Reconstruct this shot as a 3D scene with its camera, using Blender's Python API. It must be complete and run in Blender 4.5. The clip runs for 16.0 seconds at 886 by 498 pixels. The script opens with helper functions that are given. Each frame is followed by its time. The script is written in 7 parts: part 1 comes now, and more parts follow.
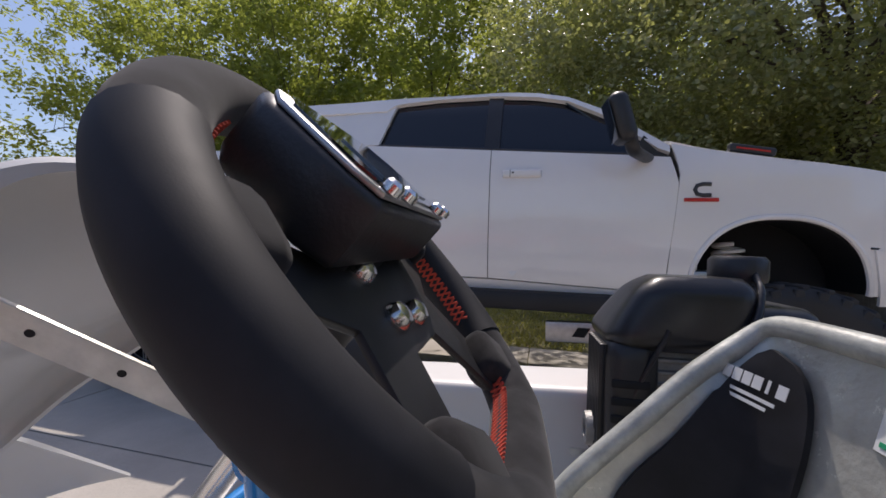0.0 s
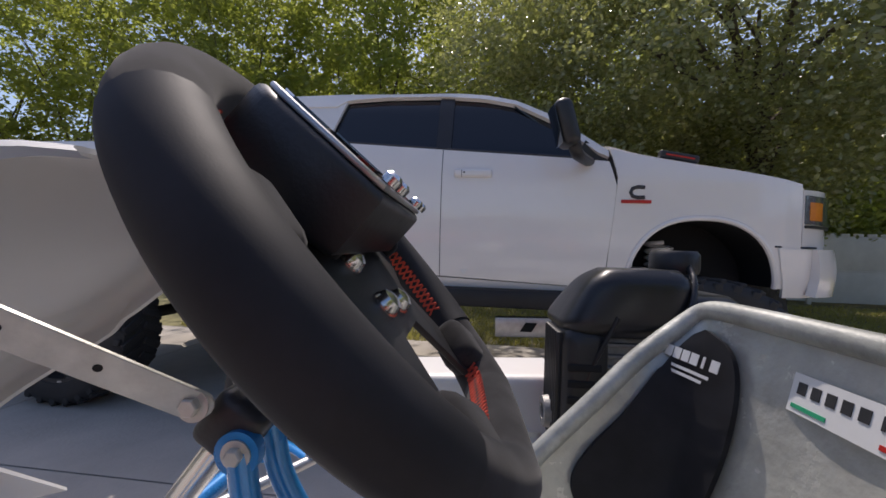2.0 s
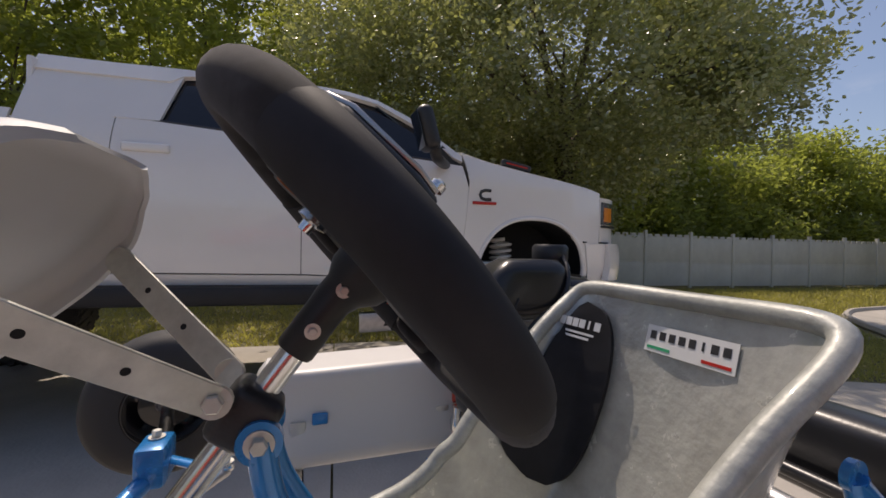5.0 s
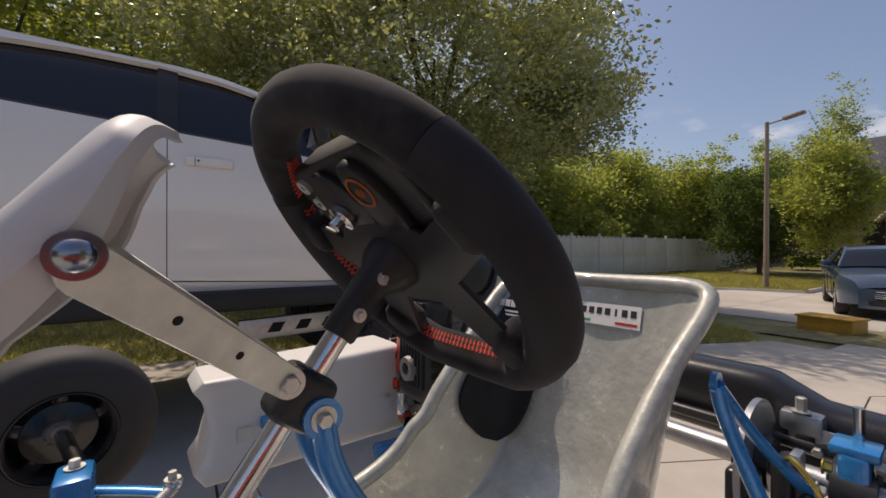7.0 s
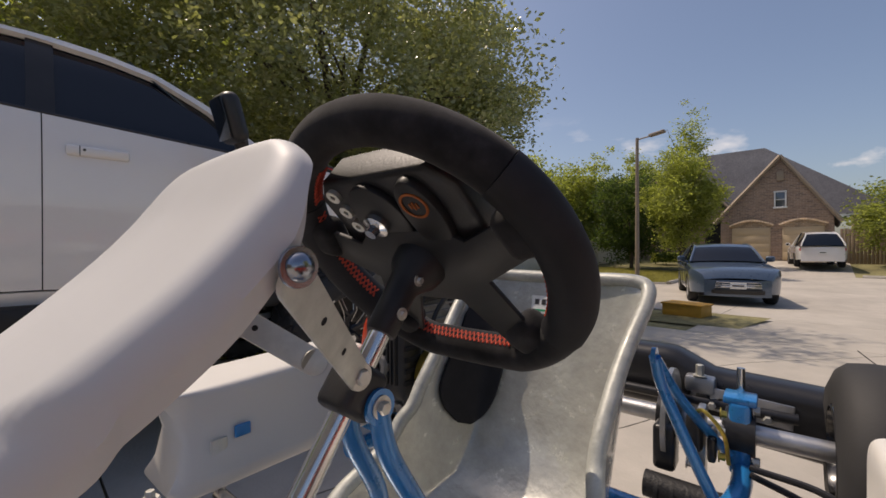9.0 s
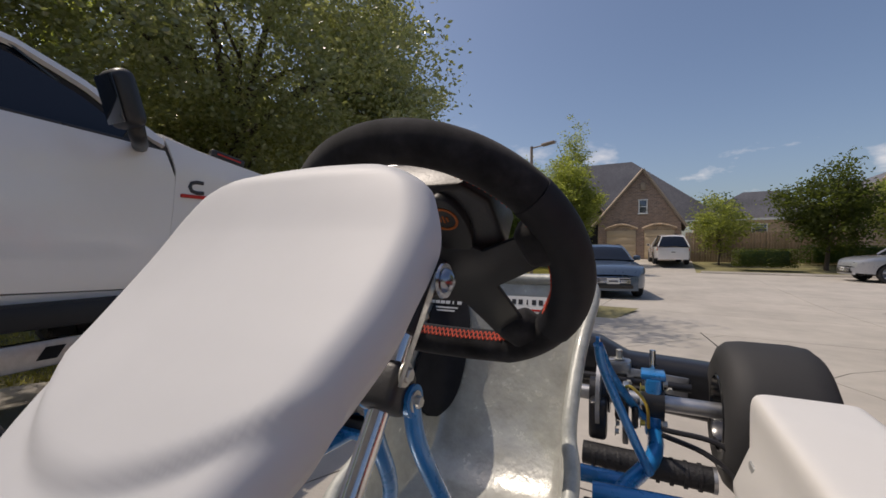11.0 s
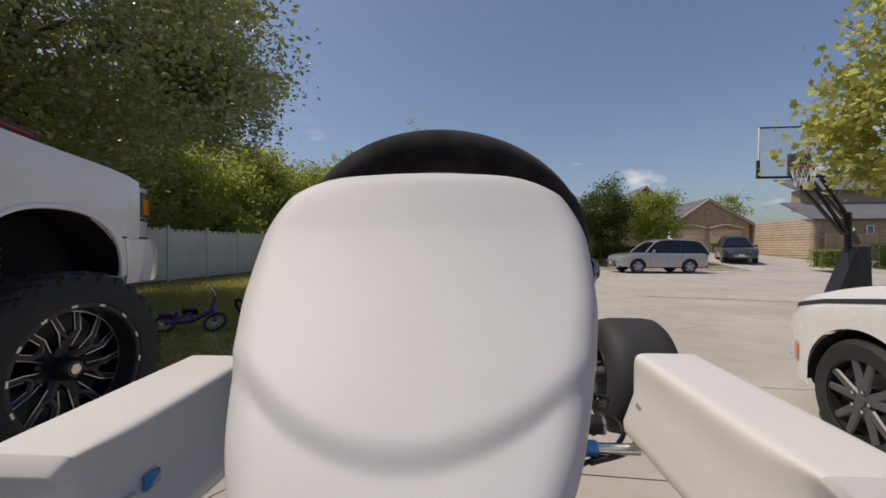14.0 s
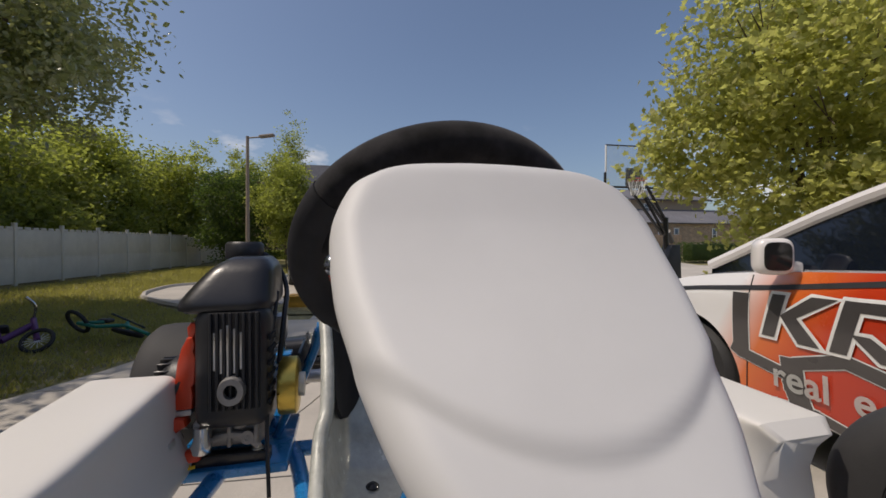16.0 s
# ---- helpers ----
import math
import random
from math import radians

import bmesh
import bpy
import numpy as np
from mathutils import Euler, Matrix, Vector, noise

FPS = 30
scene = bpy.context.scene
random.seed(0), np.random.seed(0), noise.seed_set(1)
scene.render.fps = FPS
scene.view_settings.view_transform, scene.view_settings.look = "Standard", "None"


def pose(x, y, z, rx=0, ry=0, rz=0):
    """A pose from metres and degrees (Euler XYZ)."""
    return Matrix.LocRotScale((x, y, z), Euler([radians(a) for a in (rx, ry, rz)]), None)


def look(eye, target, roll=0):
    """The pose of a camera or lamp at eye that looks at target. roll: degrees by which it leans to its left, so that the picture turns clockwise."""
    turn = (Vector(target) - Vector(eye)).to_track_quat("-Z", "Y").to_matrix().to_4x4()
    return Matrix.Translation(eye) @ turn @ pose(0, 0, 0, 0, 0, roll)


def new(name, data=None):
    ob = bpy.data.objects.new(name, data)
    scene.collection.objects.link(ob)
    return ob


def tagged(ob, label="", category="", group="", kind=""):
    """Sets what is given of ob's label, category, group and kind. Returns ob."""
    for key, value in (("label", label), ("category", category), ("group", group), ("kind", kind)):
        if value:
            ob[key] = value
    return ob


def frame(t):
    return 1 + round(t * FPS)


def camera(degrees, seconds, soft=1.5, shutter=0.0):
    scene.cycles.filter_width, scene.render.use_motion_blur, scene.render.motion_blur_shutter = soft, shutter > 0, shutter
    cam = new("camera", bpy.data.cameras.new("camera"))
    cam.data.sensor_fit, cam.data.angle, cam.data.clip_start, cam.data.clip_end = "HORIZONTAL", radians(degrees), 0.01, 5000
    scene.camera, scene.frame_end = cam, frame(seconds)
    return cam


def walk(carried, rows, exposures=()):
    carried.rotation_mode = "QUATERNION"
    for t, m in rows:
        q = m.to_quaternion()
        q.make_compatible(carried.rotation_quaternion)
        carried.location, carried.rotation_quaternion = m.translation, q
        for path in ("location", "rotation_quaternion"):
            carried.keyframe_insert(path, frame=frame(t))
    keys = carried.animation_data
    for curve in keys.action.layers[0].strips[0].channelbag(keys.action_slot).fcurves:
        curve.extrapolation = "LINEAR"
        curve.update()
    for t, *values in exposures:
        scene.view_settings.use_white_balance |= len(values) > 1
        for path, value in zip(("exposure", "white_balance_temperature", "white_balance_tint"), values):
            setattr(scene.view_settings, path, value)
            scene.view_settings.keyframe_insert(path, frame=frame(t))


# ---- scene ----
cam = camera(95.4, 16.0, soft=1.6)
PATH = [
    (0, pose(0.2362, 0.1381, 1.1500, 89.35, -1.59, 104.24)),
    (0.5, pose(0.2356, 0.1336, 1.1484, 89.36, -1.64, 102.58)),
    (1, pose(0.2396, 0.1291, 1.1468, 89.38, -1.67, 100.85)),
    (1.5, pose(0.2472, 0.1238, 1.1453, 89.40, -1.68, 98.98)),
    (2, pose(0.2571, 0.1168, 1.1438, 89.42, -1.68, 96.88)),
    (2.5, pose(0.2684, 0.1074, 1.1424, 89.44, -1.65, 94.48)),
    (3, pose(0.2799, 0.0948, 1.1411, 89.47, -1.61, 91.69)),
    (3.5, pose(0.2905, 0.0782, 1.1400, 89.49, -1.55, 88.44)),
    (4, pose(0.2991, 0.0566, 1.1390, 89.52, -1.46, 84.64)),
    (4.5, pose(0.3046, 0.0295, 1.1384, 89.56, -1.36, 80.21)),
    (5, pose(0.3059, -0.0042, 1.1380, 89.59, -1.23, 75.08)),
    (7.5, pose(0.3154, -0.1820, 1.1286, 89.92, 0.01, 53.25)),
    (8, pose(0.3062, -0.2126, 1.1309, 89.95, 0.14, 50.12)),
    (8.5, pose(0.2950, -0.2429, 1.1327, 89.91, 0.16, 46.83)),
    (9, pose(0.2823, -0.2723, 1.1349, 89.82, 0.15, 43.55)),
    (11.5, pose(0.1931, -0.4026, 1.1483, 89.60, -0.25, 26.30)),
    (12, pose(0.1664, -0.4259, 1.1505, 89.59, -0.28, 22.67)),
    (12.5, pose(0.1370, -0.4467, 1.1491, 89.62, -0.30, 18.96)),
    (13, pose(0.1060, -0.4640, 1.1474, 89.55, -0.34, 15.36)),
    (13.5, pose(0.0705, -0.4777, 1.1467, 89.52, -0.33, 11.39)),
    (14, pose(0.0348, -0.4901, 1.1446, 89.57, -0.29, 7.34)),
    (14.5, pose(0.0010, -0.4987, 1.1403, 89.61, -0.25, 3.14)),
    (15, pose(-0.0396, -0.4947, 1.1392, 89.62, -0.23, -1.02)),
    (15.5, pose(-0.0771, -0.4857, 1.1377, 89.56, -0.23, -5.11)),
    (16, pose(-0.1129, -0.4757, 1.1391, 89.51, -0.16, -9.41)),
]
SUN, SKY, EXPO = 3.0, 0.13, -0.22
walk(cam, PATH, exposures=[(0.0, EXPO + 0.45, 6700, 18), (2.5, EXPO + 0.42, 6800, 18), (5.0, EXPO + 0.27, 7400, 18), (9.2, EXPO + 0.18, 7650, 17), (11.4, EXPO + 0.02, 7100, 15), (16.0, EXPO + 0.01, 7150, 14)])


# ---- world, sun, exposure ----
SUN_AZ, SUN_EL = 262.0, 60.0   # compass degrees clockwise from +y, and height
world = bpy.data.worlds.new("sky")
scene.world = world
world.use_nodes = True
_n = world.node_tree.nodes
_l = world.node_tree.links
_sky = _n.new("ShaderNodeTexSky")
_sky.sky_type = "NISHITA"
_sky.sun_disc = False
_sky.sun_elevation = radians(SUN_EL)
_sky.sun_rotation = radians(SUN_AZ)
_sky.air_density, _sky.dust_density, _sky.ozone_density = 1.0, 2.2, 4.5
# soft fair-weather clouds low over the houses
_tc = _n.new("ShaderNodeTexCoord")
_mp = _n.new("ShaderNodeMapping")
_mp.inputs["Scale"].default_value = (1.7, 1.7, 4.2)
_cn = _n.new("ShaderNodeTexNoise")
_cn.inputs["Scale"].default_value = 3.4
_cn.inputs["Detail"].default_value = 7.0
_cn.inputs["Roughness"].default_value = 0.55
_cr = _n.new("ShaderNodeValToRGB")
_cr.color_ramp.elements[0].position, _cr.color_ramp.elements[1].position = 0.565, 0.74
_sx = _n.new("ShaderNodeSeparateXYZ")
_band = _n.new("ShaderNodeMapRange")
_band.inputs["From Min"].default_value, _band.inputs["From Max"].default_value = 0.30, 0.16
_mul = _n.new("ShaderNodeMath")
_mul.operation = "MULTIPLY"
_mix = _n.new("ShaderNodeMix")
_mix.data_type = "RGBA"
_mix.inputs[7].default_value = (7.5, 7.6, 7.9, 1)
_l.new(_tc.outputs["Generated"], _mp.inputs["Vector"])
_l.new(_mp.outputs["Vector"], _cn.inputs["Vector"])
_l.new(_cn.outputs["Fac"], _cr.inputs["Fac"])
_l.new(_tc.outputs["Generated"], _sx.inputs["Vector"])
_l.new(_sx.outputs["Z"], _band.inputs["Value"])
_l.new(_cr.outputs["Color"], _mul.inputs[0])
_l.new(_band.outputs["Result"], _mul.inputs[1])
_l.new(_mul.outputs["Value"], _mix.inputs[0])
_l.new(_sky.outputs["Color"], _mix.inputs[6])
_l.new(_mix.outputs[2], _n["Background"].inputs["Color"])
_n["Background"].inputs["Strength"].default_value = SKY

_sd = bpy.data.lights.new("sun", "SUN")
_sd.energy, _sd.angle, _sd.color = SUN, radians(0.53), (1.0, 0.95, 0.87)
sun_lamp = new("sun", _sd)
_a, _e = radians(SUN_AZ), radians(SUN_EL)
_dir = Vector((math.sin(_a) * math.cos(_e), math.cos(_a) * math.cos(_e), math.sin(_e)))
sun_lamp.matrix_world = look(_dir * 60, (0, 0, 0))


# ---- materials ----
def mat(name, color, rough=0.5, metal=0.0, var=0.12, scale=8.0, bump=0.0, bscale=60.0, coat=0.0, spec=0.5,
        stain=0.0, sscale=1.5, alpha=1.0, trans=0.0, rvar=0.1, island=0.0, stretch=(1, 1, 1), objrand=0.0):
    """Principled surface with grain and large soft variation in colour and roughness, and fine relief."""
    m = bpy.data.materials.new(name)
    m.use_nodes = True
    nt = m.node_tree
    n, l = nt.nodes, nt.links
    b = n["Principled BSDF"]
    b.inputs["Roughness"].default_value = rough
    b.inputs["Metallic"].default_value = metal
    b.inputs["Coat Weight"].default_value = coat
    b.inputs["Coat Roughness"].default_value = 0.05
    b.inputs["Specular IOR Level"].default_value = spec
    b.inputs["Transmission Weight"].default_value = trans
    b.inputs["Alpha"].default_value = alpha
    c = (*color, 1.0)
    b.inputs["Base Color"].default_value = c
    tc = n.new("ShaderNodeTexCoord")
    mp = n.new("ShaderNodeMapping")
    mp.inputs["Scale"].default_value = stretch
    l.new(tc.outputs["Object"], mp.inputs["Vector"])
    vec = mp.outputs["Vector"]
    col = None
    if var > 0:
        t = n.new("ShaderNodeTexNoise")
        t.inputs["Scale"].default_value = scale
        t.inputs["Detail"].default_value = 6
        t.inputs["Roughness"].default_value = 0.65
        l.new(vec, t.inputs["Vector"])
        r = n.new("ShaderNodeMapRange")
        r.inputs["From Min"].default_value, r.inputs["From Max"].default_value = 0.3, 0.7
        r.inputs["To Min"].default_value, r.inputs["To Max"].default_value = 1 - var, 1 + var
        l.new(t.outputs["Fac"], r.inputs["Value"])
        h = n.new("ShaderNodeHueSaturation")
        h.inputs["Color"].default_value = c
        l.new(r.outputs["Result"], h.inputs["Value"])
        col = h.outputs["Color"]
        rr = n.new("ShaderNodeMapRange")
        rr.inputs["To Min"].default_value = max(0.02, rough - rvar)
        rr.inputs["To Max"].default_value = min(1.0, rough + rvar)
        l.new(t.outputs["Fac"], rr.inputs["Value"])
        l.new(rr.outputs["Result"], b.inputs["Roughness"])
    if stain > 0 and col is not None:
        t2 = n.new("ShaderNodeTexNoise")
        t2.inputs["Scale"].default_value = sscale
        t2.inputs["Detail"].default_value = 4
        l.new(tc.outputs["Object"], t2.inputs["Vector"])
        r2 = n.new("ShaderNodeMapRange")
        r2.inputs["From Min"].default_value, r2.inputs["From Max"].default_value = 0.35, 0.68
        r2.inputs["To Min"].default_value, r2.inputs["To Max"].default_value = 1 + stain * 0.5, 1 - stain
        l.new(t2.outputs["Fac"], r2.inputs["Value"])
        h2 = n.new("ShaderNodeHueSaturation")
        l.new(col, h2.inputs["Color"])
        l.new(r2.outputs["Result"], h2.inputs["Value"])
        col = h2.outputs["Color"]
    if (island > 0 or objrand > 0) and col is not None:
        if island > 0:
            g = n.new("ShaderNodeNewGeometry").outputs["Random Per Island"]
        else:
            g = n.new("ShaderNodeObjectInfo").outputs["Random"]
        k = max(island, objrand)
        r3 = n.new("ShaderNodeMapRange")
        r3.inputs["To Min"].default_value, r3.inputs["To Max"].default_value = 1 - k, 1 + k
        l.new(g, r3.inputs["Value"])
        h3 = n.new("ShaderNodeHueSaturation")
        l.new(col, h3.inputs["Color"])
        l.new(r3.outputs["Result"], h3.inputs["Value"])
        r4 = n.new("ShaderNodeMapRange")
        r4.inputs["To Min"].default_value, r4.inputs["To Max"].default_value = 0.5 + k * 0.05, 0.5 - k * 0.05
        l.new(g, r4.inputs["Value"])
        l.new(r4.outputs["Result"], h3.inputs["Hue"])
        col = h3.outputs["Color"]
    if col is not None:
        l.new(col, b.inputs["Base Color"])
    if bump > 0:
        t3 = n.new("ShaderNodeTexNoise")
        t3.inputs["Scale"].default_value = bscale
        t3.inputs["Detail"].default_value = 5
        l.new(vec, t3.inputs["Vector"])
        bp = n.new("ShaderNodeBump")
        bp.inputs["Strength"].default_value = bump
        bp.inputs["Distance"].default_value = 0.01
        l.new(t3.outputs["Fac"], bp.inputs["Height"])
        l.new(bp.outputs["Normal"], b.inputs["Normal"])
    return m


M = {}
M["white_paint"] = mat("white_paint", (0.80, 0.775, 0.755), 0.25, var=0.02, scale=3, coat=1.0, rvar=0.05)
M["white_plastic"] = mat("white_plastic", (0.598, 0.594, 0.585), 0.55, var=0.025, scale=5, bump=0.015, bscale=25, stain=0.05, sscale=6, rvar=0.08)
M["cream_plastic"] = mat("cream_plastic", (0.70, 0.678, 0.635), 0.4, var=0.04, scale=5, bump=0.02, bscale=30, stain=0.08, sscale=5)
M["black_suede"] = mat("black_suede", (0.022, 0.021, 0.022), 0.95, var=0.5, scale=45, bump=0.05, bscale=1400, spec=0.15, stain=0.55, sscale=22)
M["black_suede"].node_tree.nodes["Principled BSDF"].inputs["Sheen Weight"].default_value = 0.12
M["black_foam"] = mat("black_foam", (0.017, 0.017, 0.020), 0.68, var=0.3, scale=30, bump=0.025, bscale=900, spec=0.3, stain=0.3, sscale=16)
M["black_plastic"] = mat("black_plastic", (0.02, 0.02, 0.022), 0.42, var=0.15, scale=20, bump=0.06, bscale=300)
M["black_satin"] = mat("black_satin", (0.018, 0.018, 0.02), 0.3, var=0.2, scale=12, bump=0.03, bscale=150)
M["black_trim"] = mat("black_trim", (0.014, 0.014, 0.016), 0.6, var=0.25, scale=10, bump=0.2, bscale=200, stain=0.3, sscale=4)
M["gloss_black"] = mat("gloss_black", (0.014, 0.014, 0.016), 0.18, var=0.1, scale=12, coat=0.6)
M["bolt_steel"] = mat("bolt_steel", (0.30, 0.32, 0.36), 0.22, metal=1.0, var=0.1, scale=30)
M["anodised"] = mat("anodised", (0.022, 0.022, 0.023), 0.45, var=0.2, scale=20, bump=0.02, bscale=500, spec=0.35)
# near-black stands for the shade in holes, slots, hollows and undersides
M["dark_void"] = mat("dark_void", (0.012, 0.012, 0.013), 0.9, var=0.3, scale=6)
M["rubber"] = mat("rubber", (0.022, 0.022, 0.023), 0.7, var=0.2, scale=14, bump=0.15, bscale=180, stain=0.25, sscale=6)
M["kart_rubber"] = mat("kart_rubber", (0.035, 0.034, 0.034), 0.72, var=0.25, scale=18, bump=0.04, bscale=320, stain=0.3, sscale=9)
M["seat_gel"] = mat("seat_gel", (0.50, 0.50, 0.455), 0.25, metal=0.25, var=0.16, scale=30, bump=0.12, bscale=90, stain=0.18, sscale=8, coat=0.4)
M["seat_edge"] = mat("seat_edge", (0.44, 0.45, 0.41), 0.45, metal=0.12, var=0.3, scale=40, bump=0.12, bscale=110, stain=0.3, sscale=10, coat=0.3)
M["blue_metal"] = mat("blue_metal", (0.010, 0.215, 0.54), 0.28, metal=0.2, var=0.12, scale=16, coat=0.7, rvar=0.08)
M["chrome"] = mat("chrome", (0.70, 0.70, 0.70), 0.2, metal=1.0, var=0.08, scale=20, rvar=0.06)
M["zinc"] = mat("zinc", (0.62, 0.61, 0.56), 0.42, metal=0.65, var=0.18, scale=25, bump=0.05, bscale=120, stain=0.15, sscale=20)
M["alu"] = mat("alu", (0.5, 0.5, 0.5), 0.38, metal=0.9, var=0.15, scale=30, bump=0.05, bscale=200)
M["cast"] = mat("cast", (0.32, 0.31, 0.30), 0.55, metal=0.7, var=0.25, scale=30, bump=0.2, bscale=200)
M["ochre"] = mat("ochre", (0.45, 0.24, 0.03), 0.6, var=0.15, scale=6)
M["orange"] = mat("orange", (0.62, 0.05, 0.012), 0.4, var=0.12, scale=12, coat=0.3)
M["red"] = mat("red", (0.5, 0.02, 0.012), 0.45, var=0.1, scale=40)
M["red_thread"] = mat("red_thread", (0.50, 0.065, 0.035), 0.85, var=0.2, scale=90)
M["gold"] = mat("gold", (0.62, 0.45, 0.10), 0.3, metal=0.9, var=0.15, scale=30)
M["yellow"] = mat("yellow", (0.7, 0.5, 0.03), 0.5, var=0.1, scale=20)
M["tint_glass"] = mat("tint_glass", (0.006, 0.009, 0.016), 0.03, var=0.0, spec=0.6)
M["lamp_glass"] = mat("lamp_glass", (0.10, 0.12, 0.14), 0.08, metal=0.3, var=0.3, scale=30, coat=1)
M["clear_lens"] = mat("clear_lens", (0.42, 0.44, 0.46), 0.12, metal=0.4, var=0.25, scale=25, coat=1)
M["dim_orange"] = mat("dim_orange", (0.34, 0.085, 0.008), 0.6, var=0.2, scale=60)
M["amber"] = mat("amber", (0.75, 0.22, 0.02), 0.2, var=0.1, scale=30, coat=1)
M["screen"] = mat("screen", (0.012, 0.014, 0.016), 0.05, var=0.0, coat=1)
M["sticker_white"] = mat("sticker_white", (0.75, 0.75, 0.73), 0.4, var=0.04, scale=20)
M["green_ink"] = mat("green_ink", (0.02, 0.33, 0.16), 0.4, var=0.05)
M["ink"] = mat("ink", (0.03, 0.03, 0.032), 0.45, var=0.1, scale=30)
M["concrete"] = mat("concrete", (0.44, 0.405, 0.355), 0.9, var=0.10, scale=3.0, bump=0.35, bscale=55, stain=0.13, sscale=0.55)
M["grass_soil"] = mat("grass_soil", (0.205, 0.185, 0.085), 0.95, var=0.35, scale=9, bump=0.8, bscale=40, stain=0.5, sscale=0.7)
M["fence_vinyl"] = mat("fence_vinyl", (0.60, 0.58, 0.52), 0.5, var=0.04, scale=6, bump=0.05, bscale=40, stain=0.10, sscale=1.2, objrand=0.03)
M["bark"] = mat("bark", (0.10, 0.075, 0.055), 0.95, var=0.4, scale=14, bump=1.0, bscale=18, stretch=(3, 3, 0.6))
M["brick"] = mat("brick", (0.34, 0.20, 0.13), 0.9, var=0.25, scale=6, bump=0.2, bscale=60, stain=0.15, sscale=0.8)
M["shingle"] = mat("shingle", (0.14, 0.14, 0.155), 0.95, var=0.25, scale=10, bump=0.4, bscale=30, stain=0.15, sscale=0.7)
M["tan_trim"] = mat("tan_trim", (0.33, 0.26, 0.19), 0.7, var=0.06, scale=6)
M["garage"] = mat("garage", (0.52, 0.40, 0.26), 0.6, var=0.04, scale=6)
M["wood_fence"] = mat("wood_fence", (0.26, 0.19, 0.13), 0.9, var=0.25, scale=9, bump=0.3, bscale=40, objrand=0.15, stretch=(4, 4, 0.5))
M["pole_paint"] = mat("pole_paint", (0.28, 0.22, 0.17), 0.6, var=0.1, scale=20)
M["sedan_paint"] = mat("sedan_paint", (0.07, 0.108, 0.165), 0.3, metal=0.4, var=0.04, scale=20, coat=1)
M["silver_paint"] = mat("silver_paint", (0.36, 0.37, 0.40), 0.3, metal=0.4, var=0.04, scale=20, coat=1)
M["dark_paint"] = mat("dark_paint", (0.04, 0.045, 0.05), 0.3, metal=0.2, var=0.05, scale=20, coat=1)
M["purple"] = mat("purple", (0.10, 0.03, 0.13), 0.45, var=0.1, scale=20)
M["teal"] = mat("teal", (0.01, 0.20, 0.15), 0.45, var=0.1, scale=20)
M["clear_board"] = mat("clear_board", (0.55, 0.62, 0.68), 0.1, var=0.05, alpha=0.14)
M["wheel_grey"] = mat("wheel_grey", (0.13, 0.13, 0.135), 0.5, metal=0.5, var=0.1, scale=20)
M["milled"] = mat("milled", (0.6, 0.6, 0.6), 0.3, metal=1.0, var=0.1, scale=40)
M["gasket"] = mat("seam", (0.02, 0.02, 0.02), 0.9, var=0.1)


def leaf_mat(name, color, k=0.35, pale=1.0, rough=0.5, spec=0.4, thin=0.62):
    m = mat(name, color, rough, var=0.25, scale=1.2, island=k, spec=spec)
    n, l = m.node_tree.nodes, m.node_tree.links
    b = n["Principled BSDF"]
    tr = n.new("ShaderNodeBsdfTranslucent")
    tr.inputs["Color"].default_value = (min(0.7, color[0] * 2.0), min(0.7, color[1] * 2.0), color[2] * pale, 1)
    mx = n.new("ShaderNodeMixShader")
    mx.inputs[0].default_value = thin
    l.new(b.outputs[0], mx.inputs[1])
    l.new(tr.outputs[0], mx.inputs[2])
    l.new(mx.outputs[0], n["Material Output"].inputs["Surface"])
    return m


M["oak_leaf"] = leaf_mat("oak_leaf", (0.275, 0.288, 0.160), 0.45, rough=0.27, spec=1.0, thin=0.40)
M["wood_leaf"] = leaf_mat("wood_leaf", (0.215, 0.240, 0.090))
M["light_leaf"] = leaf_mat("light_leaf", (0.225, 0.250, 0.086))
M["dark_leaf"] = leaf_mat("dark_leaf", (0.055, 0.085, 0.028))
M["maple_leaf"] = leaf_mat("maple_leaf", (0.310, 0.315, 0.116), 0.6, 1.5)
M["shrub_leaf"] = leaf_mat("shrub_leaf", (0.075, 0.095, 0.03))
M["grass_blade"] = leaf_mat("grass_blade", (0.255, 0.240, 0.110), 0.5)
M["dry_leaf"] = mat("dry_leaf", (0.30, 0.22, 0.11), 0.9, var=0.3, scale=20, island=0.4)


# ---- mesh helpers ----
def finish(name, bm, material, parent=None, smooth=True, sharp=40):
    bmesh.ops.recalc_face_normals(bm, faces=bm.faces[:])
    me = bpy.data.meshes.new(name)
    bm.to_mesh(me)
    bm.free()
    mats = material if isinstance(material, (list, tuple)) else [material]
    for k in mats:
        me.materials.append(M[k] if isinstance(k, str) else k)
    if smooth:
        me.polygons.foreach_set("use_smooth", [True] * len(me.polygons))
        me.set_sharp_from_angle(angle=radians(sharp))
    ob = new(name, me)
    if parent is not None:
        ob.parent = parent
    return ob


def part(name, bm, material, parent, label="", smooth=True, sharp=40):
    ob = finish(name, bm, material, parent, smooth, sharp)
    if label:
        tagged(ob, label)
    return ob


def thing(name, label, category, m=None, group="", kind=""):
    e = new(name)
    e.empty_display_size = 0.2
    if m is not None:
        e.matrix_world = m
    return tagged(e, label, category, group, kind)


def solo(name, bm, material, label, category, m=None, group="", kind="", smooth=True):
    ob = finish(name, bm, material, None, smooth)
    if m is not None:
        ob.matrix_world = m
    return tagged(ob, label, category, group, kind)


